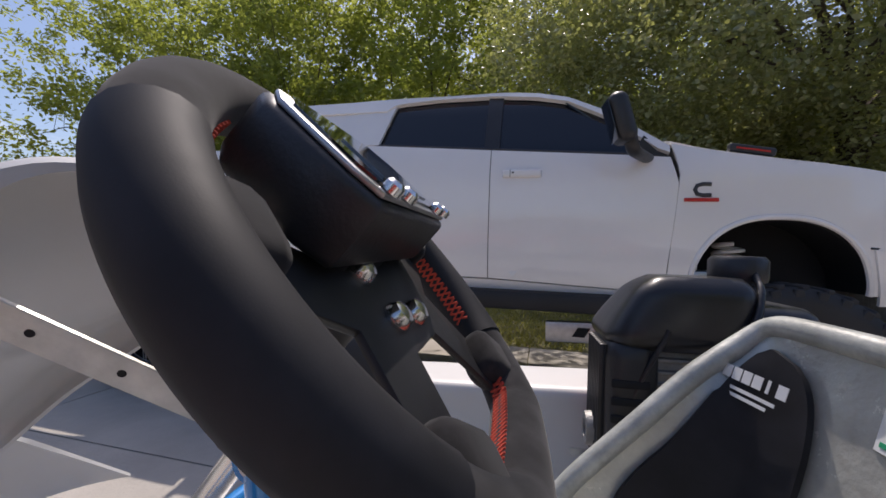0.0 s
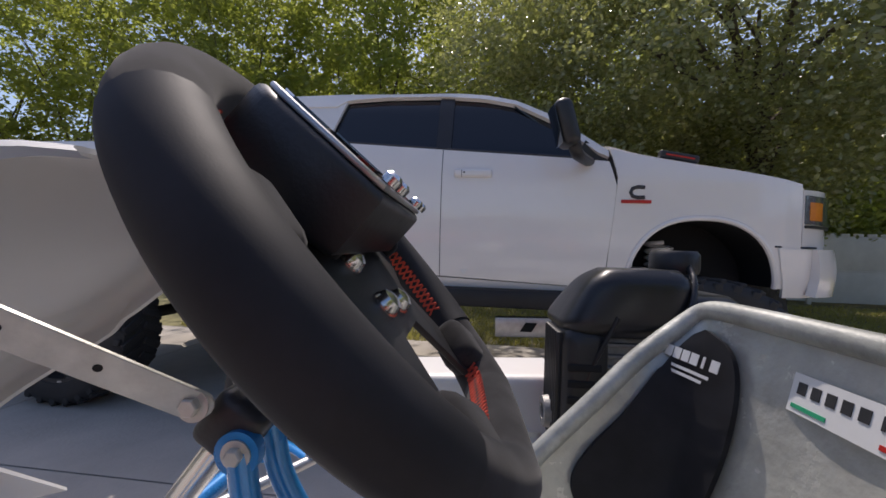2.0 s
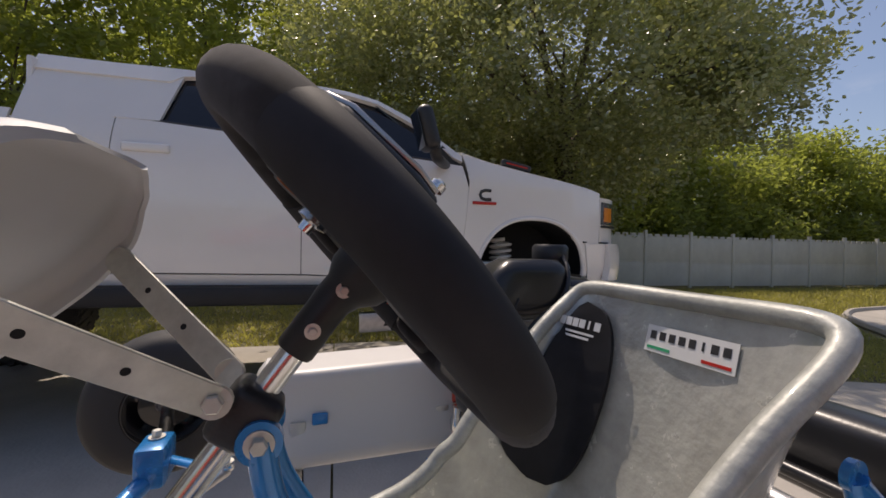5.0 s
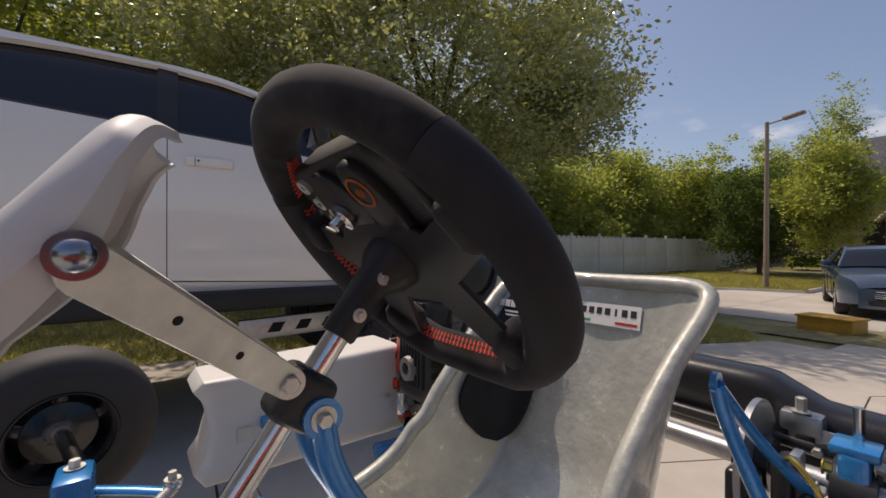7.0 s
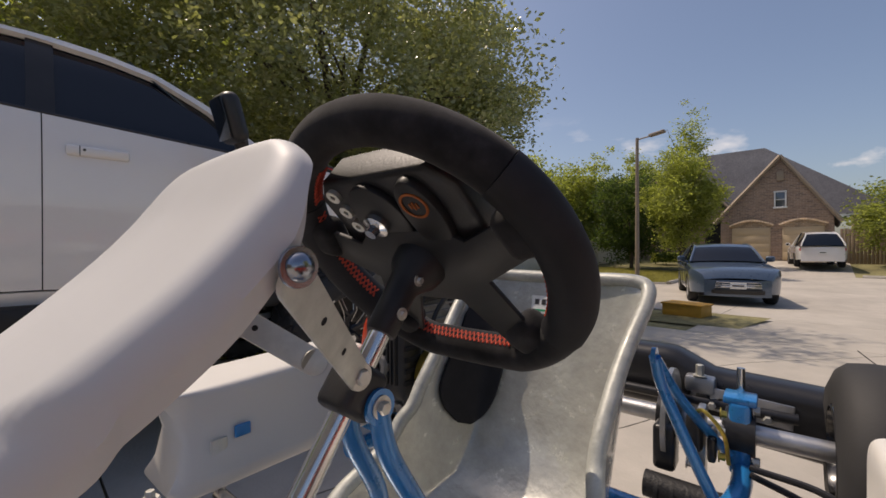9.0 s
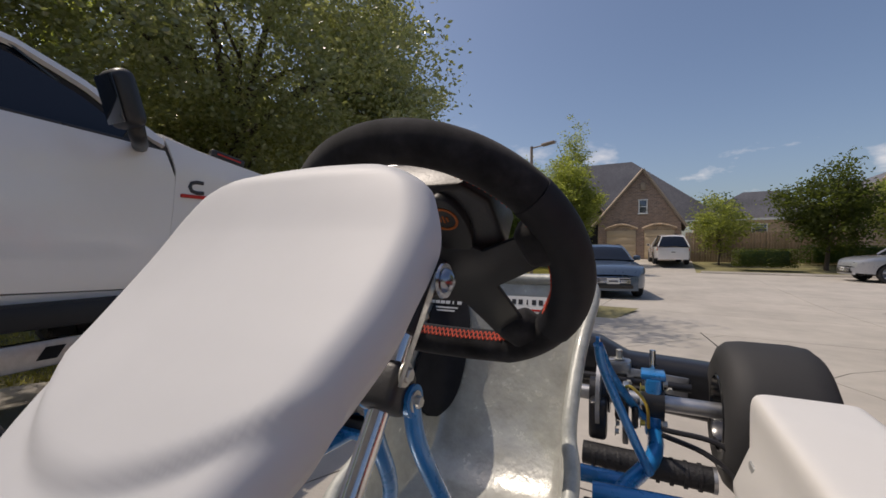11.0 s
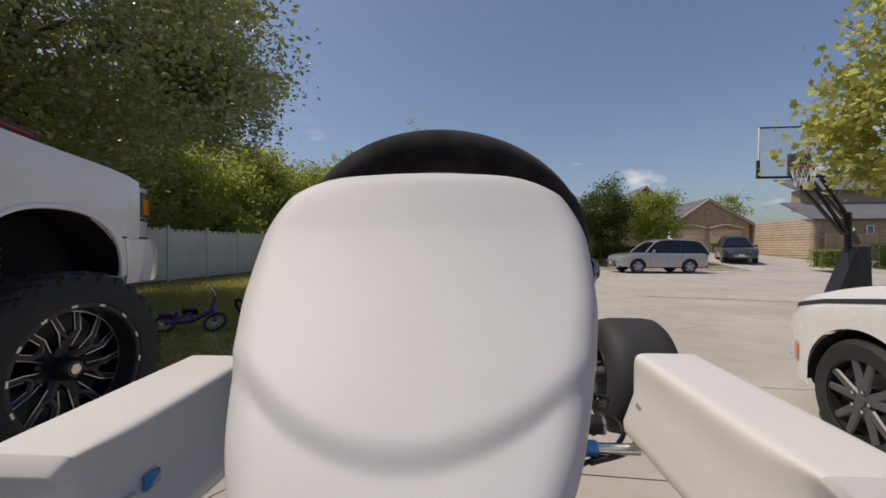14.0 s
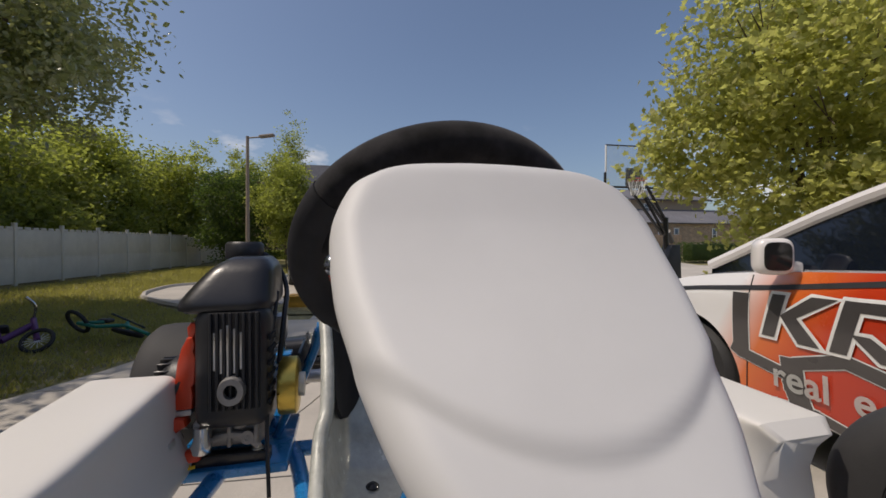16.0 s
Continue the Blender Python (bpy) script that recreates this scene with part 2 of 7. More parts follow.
def add(bm, other):
    """Move all of other into bm."""
    me = bpy.data.meshes.new("tmp")
    other.to_mesh(me)
    other.free()
    bm.from_mesh(me)
    bpy.data.meshes.remove(me)
    return bm


def moved(bm, m):
    bmesh.ops.transform(bm, matrix=m, verts=bm.verts[:])
    return bm


def box(c, s, bevel=0.0, seg=2, rot=None):
    bm = bmesh.new()
    bmesh.ops.create_cube(bm, size=1.0)
    bmesh.ops.transform(bm, matrix=Matrix.Diagonal((*s, 1)), verts=bm.verts[:])
    if bevel > 0:
        bmesh.ops.bevel(bm, geom=bm.edges[:], offset=min(bevel, min(s) * 0.49), segments=seg, affect="EDGES", profile=0.5)
    m = Matrix.Translation(c)
    if rot is not None:
        m = m @ Euler([radians(a) for a in rot]).to_matrix().to_4x4()
    return moved(bm, m)


def smooth_path(pts, n=8, closed=False):
    """Catmull-Rom through pts."""
    P = [Vector(p) for p in pts]
    out = []
    k = len(P)
    rng = k if closed else k - 1
    for i in range(rng):
        a = P[(i - 1) % k] if (closed or i > 0) else P[0] * 2 - P[1]
        b, c = P[i], P[(i + 1) % k]
        d = P[(i + 2) % k] if (closed or i < k - 2) else P[-1] * 2 - P[-2]
        for j in range(n):
            t = j / n
            out.append(0.5 * ((2 * b) + (c - a) * t + (2 * a - 5 * b + 4 * c - d) * t * t + (3 * b - a - 3 * c + d) * t ** 3))
    if not closed:
        out.append(P[-1])
    return out


def tube(pts, r, seg=12, closed=False, caps=True, flat=1.0):
    """A round bar along pts; r a number or one for each point."""
    P = [Vector(p) for p in pts]
    n = len(P)
    rs = [float(k) for k in r] if isinstance(r, (list, tuple)) else [float(r)] * n
    bm = bmesh.new()
    rings = []
    up = None
    for i in range(n):
        a = P[(i - 1) % n] if (closed or i > 0) else P[i]
        b = P[(i + 1) % n] if (closed or i < n - 1) else P[i]
        t = (b - a).normalized()
        if up is None:
            up = Vector((0, 0, 1)) if abs(t.z) < 0.9 else Vector((1, 0, 0))
        s = t.cross(up).normalized()
        up = s.cross(t).normalized()
        rings.append([bm.verts.new(P[i] + rs[i] * (s * math.cos(2 * math.pi * k / seg) + up * flat * math.sin(2 * math.pi * k / seg))) for k in range(seg)])
    for i in range(n if closed else n - 1):
        A, B = rings[i], rings[(i + 1) % n]
        for k in range(seg):
            bm.faces.new((A[k], A[(k + 1) % seg], B[(k + 1) % seg], B[k]))
    if caps and not closed:
        bm.faces.new(rings[0])
        bm.faces.new(rings[-1])
    return bm


def rod(a, b, r, seg=12):
    return tube([a, b], r, seg)


def lathe(profile, seg=32, axis="Z", closed=False, caps=True):
    """Turn a profile of (radius, height) about an axis."""
    bm = bmesh.new()
    rings = []
    for r, h in profile:
        ring = []
        for k in range(seg):
            t = 2 * math.pi * k / seg
            c, s = r * math.cos(t), r * math.sin(t)
            ring.append(bm.verts.new({"Z": (c, s, h), "Y": (c, h, s), "X": (h, c, s)}[axis]))
        rings.append(ring)
    m = len(rings)
    for i in range(m if closed else m - 1):
        A, B = rings[i], rings[(i + 1) % m]
        for k in range(seg):
            bm.faces.new((A[k], A[(k + 1) % seg], B[(k + 1) % seg], B[k]))
    if not closed and caps:
        for ring in (rings[0], rings[-1]):
            if (ring[0].co - ring[seg // 2].co).length > 1e-5:
                bm.faces.new(ring)
    bmesh.ops.remove_doubles(bm, verts=bm.verts[:], dist=1e-6)
    return bm


def sheet(f, nu, nv, thick=0.0, closed_u=False):
    """A surface from f(u, v), u and v from 0 to 1; thick gives it depth along its normal."""
    bm = bmesh.new()
    V = [[bm.verts.new(f(i / nu, j / nv)) for j in range(nv + 1)] for i in range(nu if closed_u else nu + 1)]
    k = len(V)
    for i in range(nu):
        for j in range(nv):
            bm.faces.new((V[i][j], V[(i + 1) % k][j], V[(i + 1) % k][j + 1], V[i][j + 1]))
    if thick:
        bmesh.ops.recalc_face_normals(bm, faces=bm.faces[:])
        bmesh.ops.solidify(bm, geom=bm.faces[:], thickness=thick)
    return bm


def slab(poly, depth, frame_m=None, bevel=0.0, seg=2):
    """An outline (list of x, y) given depth along z, then laid by frame_m."""
    bm = bmesh.new()
    vs = [bm.verts.new((x, y, 0)) for x, y in poly]
    f = bm.faces.new(vs)
    r = bmesh.ops.extrude_face_region(bm, geom=[f])
    bmesh.ops.translate(bm, vec=(0, 0, depth), verts=[v for v in r["geom"] if isinstance(v, bmesh.types.BMVert)])
    if bevel > 0:
        es = [e for e in bm.edges if abs(e.verts[0].co.z - e.verts[1].co.z) < 1e-6]
        bmesh.ops.bevel(bm, geom=es, offset=bevel, segments=seg, affect="EDGES", profile=0.5)
    if frame_m is not None:
        moved(bm, frame_m)
    return bm


def lerp(tab, x):
    return float(np.interp(x, [a for a, _ in tab], [b for _, b in tab]))


def curv(tab, x):
    """Smooth curve through a table of (x, y)."""
    X = [a for a, _ in tab]
    Y = [b for _, b in tab]
    if x <= X[0]:
        return Y[0]
    if x >= X[-1]:
        return Y[-1]
    i = max(k for k in range(len(X) - 1) if X[k] <= x)
    h = X[i + 1] - X[i]
    d = [(Y[k + 1] - Y[k]) / (X[k + 1] - X[k]) for k in range(len(X) - 1)]

    def slope(k):
        if k == 0 or k == len(X) - 1:
            return d[0] if k == 0 else d[-1]
        return 0.0 if d[k - 1] * d[k] <= 0 else 2 * d[k - 1] * d[k] / (d[k - 1] + d[k])
    t = (x - X[i]) / h
    return (2 * t ** 3 - 3 * t * t + 1) * Y[i] + (t ** 3 - 2 * t * t + t) * h * slope(i) + (3 * t * t - 2 * t ** 3) * Y[i + 1] + (t ** 3 - t * t) * h * slope(i + 1)


def bolt(c, d, r=0.006, h=0.005):
    """A hexagon head with its washer, its axis along d."""
    q = Vector(d).to_track_quat("Z", "Y").to_matrix().to_4x4()
    bm = lathe([(0, 0), (r * 1.7, 0), (r * 1.7, 0.0015), (0, 0.0015)], 18)
    hx = lathe([(0, 0.0015), (r, 0.0015), (r, h), (r * 0.85, h + 0.001), (0, h + 0.001)], 6)
    add(bm, hx)
    return moved(bm, Matrix.Translation(c) @ q)


def text_mesh(body, size, depth=0.0006, shear=0.0, width=None, fat=0.0):
    """Letters as a mesh, on the xy plane, centred, from the built-in font."""
    cu = bpy.data.curves.new("letters", "FONT")
    cu.body, cu.size, cu.extrude, cu.shear = body, size, depth, shear
    cu.offset = size * fat
    cu.align_x, cu.align_y = "CENTER", "CENTER"
    ob = bpy.data.objects.new("letters", cu)
    scene.collection.objects.link(ob)
    bpy.context.view_layer.update()
    me = bpy.data.meshes.new_from_object(ob.evaluated_get(bpy.context.evaluated_depsgraph_get()))
    bpy.data.objects.remove(ob)
    bpy.data.curves.remove(cu)
    bm = bmesh.new()
    bm.from_mesh(me)
    bpy.data.meshes.remove(me)
    if width:
        xs = [v.co.x for v in bm.verts]
        k = width / (max(xs) - min(xs))
        bmesh.ops.transform(bm, matrix=Matrix.Diagonal((k, 1, 1, 1)), verts=bm.verts[:])
    return bm


# ---- ground ----
def lie(x, y):
    """Height of the land: level drive, a fall to the street, a rise to the houses beyond."""
    h = lerp([(4.0, 0.0), (12.0, -0.26), (24.0, -0.2), (31.0, 0.3), (45.0, 0.9), (90.0, 1.6)], y)
    k = min(1.0, max(0.0, (x + 9.0) / 5.0))
    return h * (0.35 + 0.65 * k) if y < 24 else h


def ground_sheet():
    xs = sorted(set([-900, -400, -150, -60] + list(np.arange(-30, 40.1, 2.0)) + [60, 150, 400, 900]))
    ys = sorted(set([-900, -400, -150, -60, -30] + list(np.arange(-16, 60.1, 2.0)) + [90, 150, 400, 900]))
    bm = bmesh.new()
    V = [[bm.verts.new((x, y, lie(x, y) - 0.03)) for y in ys] for x in xs]
    for i in range(len(xs) - 1):
        for j in range(len(ys) - 1):
            bm.faces.new((V[i][j], V[i + 1][j], V[i + 1][j + 1], V[i][j + 1]))
    return bm


solo("ground", ground_sheet(), "grass_soil", "mown dry summer lawn with bare soil", "lawn", kind="structure")


def paved(name, x0, x1, y0, y1, step=1.0, label=""):
    """A cast slab that follows the land, with a rounded edge."""
    nx, ny = max(1, round((x1 - x0) / step)), max(1, round((y1 - y0) / step))
    bm = sheet(lambda u, v: (x0 + (x1 - x0) * u, y0 + (y1 - y0) * v, lie(x0 + (x1 - x0) * u, y0 + (y1 - y0) * v)), nx, ny)
    bmesh.ops.recalc_face_normals(bm, faces=bm.faces[:])
    r = bmesh.ops.extrude_face_region(bm, geom=bm.faces[:])
    bmesh.ops.translate(bm, vec=(0, 0, -0.12), verts=[v for v in r["geom"] if isinstance(v, bmesh.types.BMVert)])
    return finish(name, bm, "concrete", None, smooth=False)


DRIVE = tagged(new("driveway"), "pale tan broom-finished concrete driveway slabs", "driveway", kind="structure")
G = 0.012
XL = [(-9.0, -4.5), (0.7, -4.45), (1.2, -4.15), (2.95, -2.80), (3.5, -2.58), (6.4, -1.75)]
XR = [(-9.0, 4.6), (2.4, 4.6), (3.9, 3.65), (4.2, 3.2), (4.55, 3.3), (5.2, 4.2), (6.4, 6.0)]
ybands = [-9.0, -6.0, -3.0, 0.0, 1.6, 3.1, 6.4]
for j in range(len(ybands) - 1):
    for i in range(3):
        y0, y1 = ybands[j] + G / 2, ybands[j + 1] - G / 2

        def at(u, v):
            y = y0 + (y1 - y0) * v
            a, b = lerp(XL, y), lerp(XR, y)
            w = (b - a)
            x = a + w * (i + u) / 3 + (G / 2 if u < 0.5 else -G / 2)
            return (x, y, lie(x, y))
        bm = sheet(at, 4, 8)
        bmesh.ops.recalc_face_normals(bm, faces=bm.faces[:])
        r = bmesh.ops.extrude_face_region(bm, geom=bm.faces[:])
        bmesh.ops.translate(bm, vec=(0, 0, -0.12), verts=[v for v in r["geom"] if isinstance(v, bmesh.types.BMVert)])
        finish("slab", bm, "concrete", DRIVE, smooth=False)
STREET = tagged(new("street"), "pale concrete cul-de-sac street with tooled joints", "road", kind="structure")
sx = [-3.9, -1.2, 3.2, 7.6, 12.0, 18.0, 26.0, 34.0]
sy = [6.4, 9.0, 12.5, 16.5, 20.5, 24.2]
for i in range(len(sx) - 1):
    for j in range(len(sy) - 1):
        if i == 0 and j == 0:
            continue
        ob = paved("slab", sx[i] + G / 2, sx[i + 1] - G / 2, sy[j] + G / 2, sy[j + 1] - G / 2, 1.2)
        ob.parent = STREET
for x0, x1, y0, y1 in ((-4.2, 1.2, 24.2, 31.0), (14.5, 22.0, 24.2, 39.0)):
    ob = paved("drive_strip", x0, x1, y0 + G, y1, 1.5)
    ob.parent = STREET
# tooled joints across the street, running askew
for a, b in (((0.55, 6.45), (0.80, 4.4)), ((4.0, 11.5), (12.5, 9.2)), ((-1.2, 24.0), (28.0, 23.4))):
    bm = tube([(a[0] + (b[0] - a[0]) * k / 12, a[1] + (b[1] - a[1]) * k / 12, lie(a[0] + (b[0] - a[0]) * k / 12, a[1] + (b[1] - a[1]) * k / 12) - 0.004) for k in range(13)], 0.012, 4)
    finish("joint_seal", bm, "gasket", STREET)
# rounded corner of the street, and its kerbs
BULB = [(8.6, -4.0), (9.5, -4.9), (10.5, -5.7), (12.0, -6.3), (13.2, -6.4), (14.5, -5.8), (15.5, -4.9), (16.2, -4.0)]


def bulb_pt(u, v):
    y = 8.6 + 7.6 * v
    x = curv(BULB, y) * (1 - u) + (-3.9 - G) * u
    return (x, y, lie(x, y))


bm = sheet(bulb_pt, 6, 24)
bmesh.ops.recalc_face_normals(bm, faces=bm.faces[:])
r = bmesh.ops.extrude_face_region(bm, geom=bm.faces[:])
bmesh.ops.translate(bm, vec=(0, 0, -0.12), verts=[v for v in r["geom"] if isinstance(v, bmesh.types.BMVert)])
finish("slab", bm, "concrete", STREET, smooth=False)
finish("kerb", tube([(curv(BULB, y) - 0.05, y, lie(curv(BULB, y), y) + 0.01) for y in np.linspace(8.6, 16.2, 30)], 0.07, 6), "concrete", STREET)
finish("kerb", tube([(-3.95, y, lie(-3.95, y) + 0.03) for y in np.linspace(16.3, 24.0, 10)], 0.09, 6), "concrete", STREET)
finish("kerb", tube([(x, 24.28, lie(x, 24.2) + 0.03) for x in np.linspace(1.4, 14.2, 10)], 0.09, 6), "concrete", STREET)


# ---- pickup truck ----
TX = -3.23
truck = thing("pickup_truck", "white lifted crew-cab pickup truck parked on the driveway, dirty off-road tyres", "truck", pose(TX, 0, 0))
SIDE = [(0.70, 0.90), (0.88, 0.955), (0.97, 0.985), (1.15, 1.005), (1.35, 1.012), (1.55, 1.005), (1.66, 0.985), (1.75, 0.955),
        (1.90, 0.885), (2.05, 0.815), (2.15, 0.755)]


def side_x(z):
    return lerp(SIDE, z)


def bulge(y):
    return lerp([(-3.6, -0.02), (-3.0, 0), (1.2, 0), (1.62, -0.006), (1.75, -0.02), (1.9, -0.07), (2.0, -0.12), (2.08, -0.20), (2.2, -0.42)], y)


def skin(s, y0, y1, low, high, ny=16, nz=12, out=0.0, thick=0.014):
    """A body panel between two curves z = low(y) and z = high(y), on side s."""
    def f(u, v):
        y = y0(v) + (y1(v) - y0(v)) * u
        a, b = low(y), high(y)
        z = a + (b - a) * v
        return (s * (side_x(z) + bulge(y) + out), y, z)
    return sheet(f, ny, nz, thick=thick if s < 0 else -thick)


def const(c):
    return lambda *_: c


BELT = [(-3.6, 1.80), (-1.2, 1.805), (-1.0, 1.80), (-0.2, 1.742), (0.57, 1.690), (0.80, 1.670)]
DBOT = [(-1.3, 0.962), (-0.2, 0.955), (0.57, 0.925), (0.85, 0.92)]
HOOD = [(0.80, 1.745), (0.95, 1.705), (1.1, 1.676), (1.31, 1.640), (1.55, 1.605), (1.735, 1.572), (1.86, 1.548), (2.0, 1.515), (2.08, 1.48)]
AY, AR = 1.315, 0.405
FSEAM = [(0.90, 0.785), (1.1, 0.797), (1.53, 0.838), (1.66, 0.804), (1.75, 0.77)]


def arch(y, cy=AY, r=AR, top=1.335, base=0.95):
    d = (y - cy) / r
    return base + (top - base) * max(0.0, 1 - abs(d) ** 2.4) ** 0.5 if abs(d) < 1 else base


for s in (1, -1):
    fe = lambda v: lerp(FSEAM, 0.92 + (1.68 - 0.92) * v)
    # front door, rear door
    d1 = part("front_door", skin(s, const(-0.199), lambda v: fe(v) - 0.003, lambda y: lerp(DBOT, y), lambda y: lerp(BELT, y) - 0.006, 22, 16), "white_paint", truck)
    d2 = part("rear_door", skin(s, const(-1.172), const(-0.2035), lambda y: lerp(DBOT, y), lambda y: lerp(BELT, y) - 0.006, 20, 16), "white_paint", truck)
    part("cab_corner", skin(s, const(-1.62), const(-1.178), const(0.96), lambda y: 2.052, 8, 20), "white_paint", truck)
    part("sill", skin(s, const(-1.62), lambda v: 0.83 + 0.05 * v, const(0.885), lambda y: lerp(DBOT, y) - 0.007, 24, 3, out=-0.004), "white_paint", truck, "white painted sill under the doors")
    # fender with its opening
    part("front_fender", skin(s, lambda v: fe(v) + 0.004, const(1.86), lambda y: arch(y), lambda y: max(arch(y) + 0.02, lerp(HOOD, y)), 44, 14), "white_paint", truck)
    # flared lip round the opening
    lip = [(s * (side_x(arch(AY + AR * math.cos(a))) + bulge(AY + AR * math.cos(a)) + 0.012), AY + (AR + 0.005) * math.cos(a), 0.95 + 0.39 * max(0.0, 1 - abs(math.cos(a)) ** 2.4) ** 0.5)
           for a in np.linspace(math.pi, 0, 40)]
    part("arch_lip", tube(lip, 0.016, 8), "white_paint", truck)
    # bed
    part("bed_side", skin(s, const(-3.75), const(-1.64), lambda y: arch(y, -2.72, 0.46, 1.33, 0.93), lambda y: 1.80, 50, 12), "white_paint", truck)
    part("running_board", moved(box((0, 0, 0), (0.17, 2.55, 0.115), 0.03), pose(s * 0.965, -0.42, 0.83)), "black_trim", truck, "black textured plastic running board")
    part("rocker", moved(box((0, 0, 0), (0.10, 2.7, 0.10), 0.02), pose(s * 0.86, -0.42, 0.86)), "black_trim", truck)
    # window glass
    def wtop(y):
        return lerp([(-1.0, 2.06), (-0.88, 2.105), (-0.6, 2.125), (-0.22, 2.125), (0.05, 2.098), (0.25, 2.05), (0.48, 1.925), (0.62, 1.80), (0.76, 1.685)], y)
    g1 = skin(s, const(-0.16), const(0.70), lambda y: lerp(BELT, y) + 0.002, lambda y: max(lerp(BELT, y) + 0.01, wtop(y)), 22, 10, out=-0.018, thick=0.006)
    part("front_side_window", g1, "tint_glass", truck, "dark tinted side glass")
    g2 = skin(s, lambda v: -0.965 + 0.075 * v, const(-0.245), lambda y: lerp(BELT, y) + 0.002, lambda y: min(2.118, wtop(y)), 18, 10, out=-0.018, thick=0.006)
    part("rear_side_window", g2, "tint_glass", truck, "dark tinted side glass")
    part("b_pillar", skin(s, const(-0.25), const(-0.155), lambda y: lerp(BELT, y), const(2.13), 4, 8, out=-0.012, thick=0.02), "black_satin", truck, "gloss black door pillar trim")
    # white frame above the glass
    def rail(y):
        return lerp([(-1.25, 2.145), (-0.9, 2.155), (-0.22, 2.158), (0.05, 2.130), (0.25, 2.082), (0.48, 1.965), (0.62, 1.85), (0.79, 1.72)], y)
    part("roof_rail", skin(s, const(-1.62), const(0.79), lambda y: wtop(y) if y > -0.95 else 2.05, rail, 40, 3, out=-0.004, thick=0.03), "white_paint", truck)
    part("c_pillar", skin(s, const(-1.19), lambda v: -0.965 + 0.075 * v, lambda y: 1.795, const(2.125), 5, 10, out=-0.002, thick=0.02), "white_paint", truck)
    # belt moulding
    bl = [(s * (side_x(lerp(BELT, y)) + 0.004), y, lerp(BELT, y) + 0.004) for y in np.linspace(-1.0, 0.74, 30)]
    part("belt_moulding", tube(bl, 0.011, 6), "black_satin", truck)
    # handles
    for y, z, kh in ((-0.010, 1.585, True), (-1.005, 1.637, False)):
        hx = side_x(z)
        h = box((s * (hx + 0.022), y, z), (0.026, 0.232, 0.05), 0.014, 3)
        add(h, box((s * (hx + 0.004), y, z), (0.012, 0.245, 0.062), 0.006))
        hd = part("door_handle", h, "white_paint", truck, "white moulded door handle")
        if kh:
            k = lathe([(0, 0), (0.006, 0), (0.006, 0.002), (0, 0.002)], 12, "X")
            part("keyhole", moved(k, pose(s * (hx + 0.036), y - 0.052, z + 0.005)), "black_plastic", hd)
            part("handle_joint", box((s * (hx + 0.0355), y - 0.068, z), (0.002, 0.003, 0.046), 0), "gasket", hd)
    # mirror: arm and tall tow head
    part("mirror_arm", tube(smooth_path([(s * 0.93, 0.70, 1.672), (s * 1.12, 0.62, 1.655), (s * 1.25, 0.555, 1.66), (s * 1.275, 0.53, 1.74)], 5), 0.036, 10, flat=0.8), "black_plastic", truck)
    mm = pose(s * 1.275, 0.485, 1.805, 16, 0, s * 6)
    part("mirror_head", moved(box((0, 0, 0), (0.170, 0.100, 0.255), 0.045, 4), mm), "black_plastic", truck, "tall black towing mirror housing")
    # near-black glass colour in place of a dark reflection of trees
    part("mirror_glass", moved(box((0, -0.0525, 0), (0.130, 0.004, 0.205), 0.0018), mm), "screen", truck)
    tri_bm = slab([(0.60, 1.685), (0.79, 1.668), (0.775, 1.70), (0.66, 1.80)], 0.012, Matrix(((0, 0, 1, s * 0.958), (1, 0, 0, 0), (0, 1, 0, 0), (0, 0, 0, 1))))
    part("sail_panel", tri_bm, "black_plastic", truck)

# roof, windscreen, hood, rear of cab
def roof_pt(u, v):
    q = 2 * u - 1
    y = -1.62 + v * (1.945 - 0.15 * q * q)
    z = rail(y) - 0.006
    return (q * (side_x(z) - 0.006), y, z + 0.085 * (1 - q * q) ** 0.75 - 0.035 * max(0.0, (v - 0.85) / 0.15) ** 2 * (1 - q * q))


part("roof", sheet(roof_pt, 20, 24, thick=-0.02), "white_paint", truck)
part("windscreen", sheet(lambda u, v: ((2 * u - 1) * (0.80 + 0.12 * v), 0.30 + 0.55 * v - 0.16 * (2 * u - 1) ** 2, 2.16 - 0.43 * v - 0.02 * (2 * u - 1) ** 2), 14, 10, thick=0.008), "tint_glass", truck)
part("hood", sheet(lambda u, v: ((2 * u - 1) * (0.945 + bulge(0.80 + 1.28 * v) * 0.9), 0.80 + 1.28 * v - 0.22 * v * (2 * u - 1) ** 2 * 0.3,
     lerp(HOOD, 0.80 + 1.22 * v) + (0.105 - 0.03 * v) * (1 - abs(2 * u - 1) ** 2.6) + 0.002), 24, 20, thick=-0.02), "white_paint", truck)
for s in (1, -1):
    sc = box((0, 0, 0), (0.05, 0.235, 0.045), 0.012, 3)
    so = part("hood_vent", moved(sc, pose(s * 0.862, 1.235, 1.724, -9, 0, s * 3)), "black_plastic", truck, "black hood vent with a red strip")
    part("strip", moved(box((0, 0, 0), (0.004, 0.17, 0.009), 0), pose(s * 0.889, 1.235, 1.722, -9, 0, s * 3)), "red", so)
part("cab_back", box((0, -1.62, 1.55), (1.7, 0.03, 1.15), 0.01), "white_paint", truck)
part("tailgate", box((0, -3.74, 1.37), (1.85, 0.06, 0.85), 0.03), "white_paint", truck)
# bed floor, widened towards the side skins to stop sun leaking past it
part("bed_floor", box((0, -2.68, 1.20), (1.96, 2.13, 0.30), 0.02), "black_trim", truck)
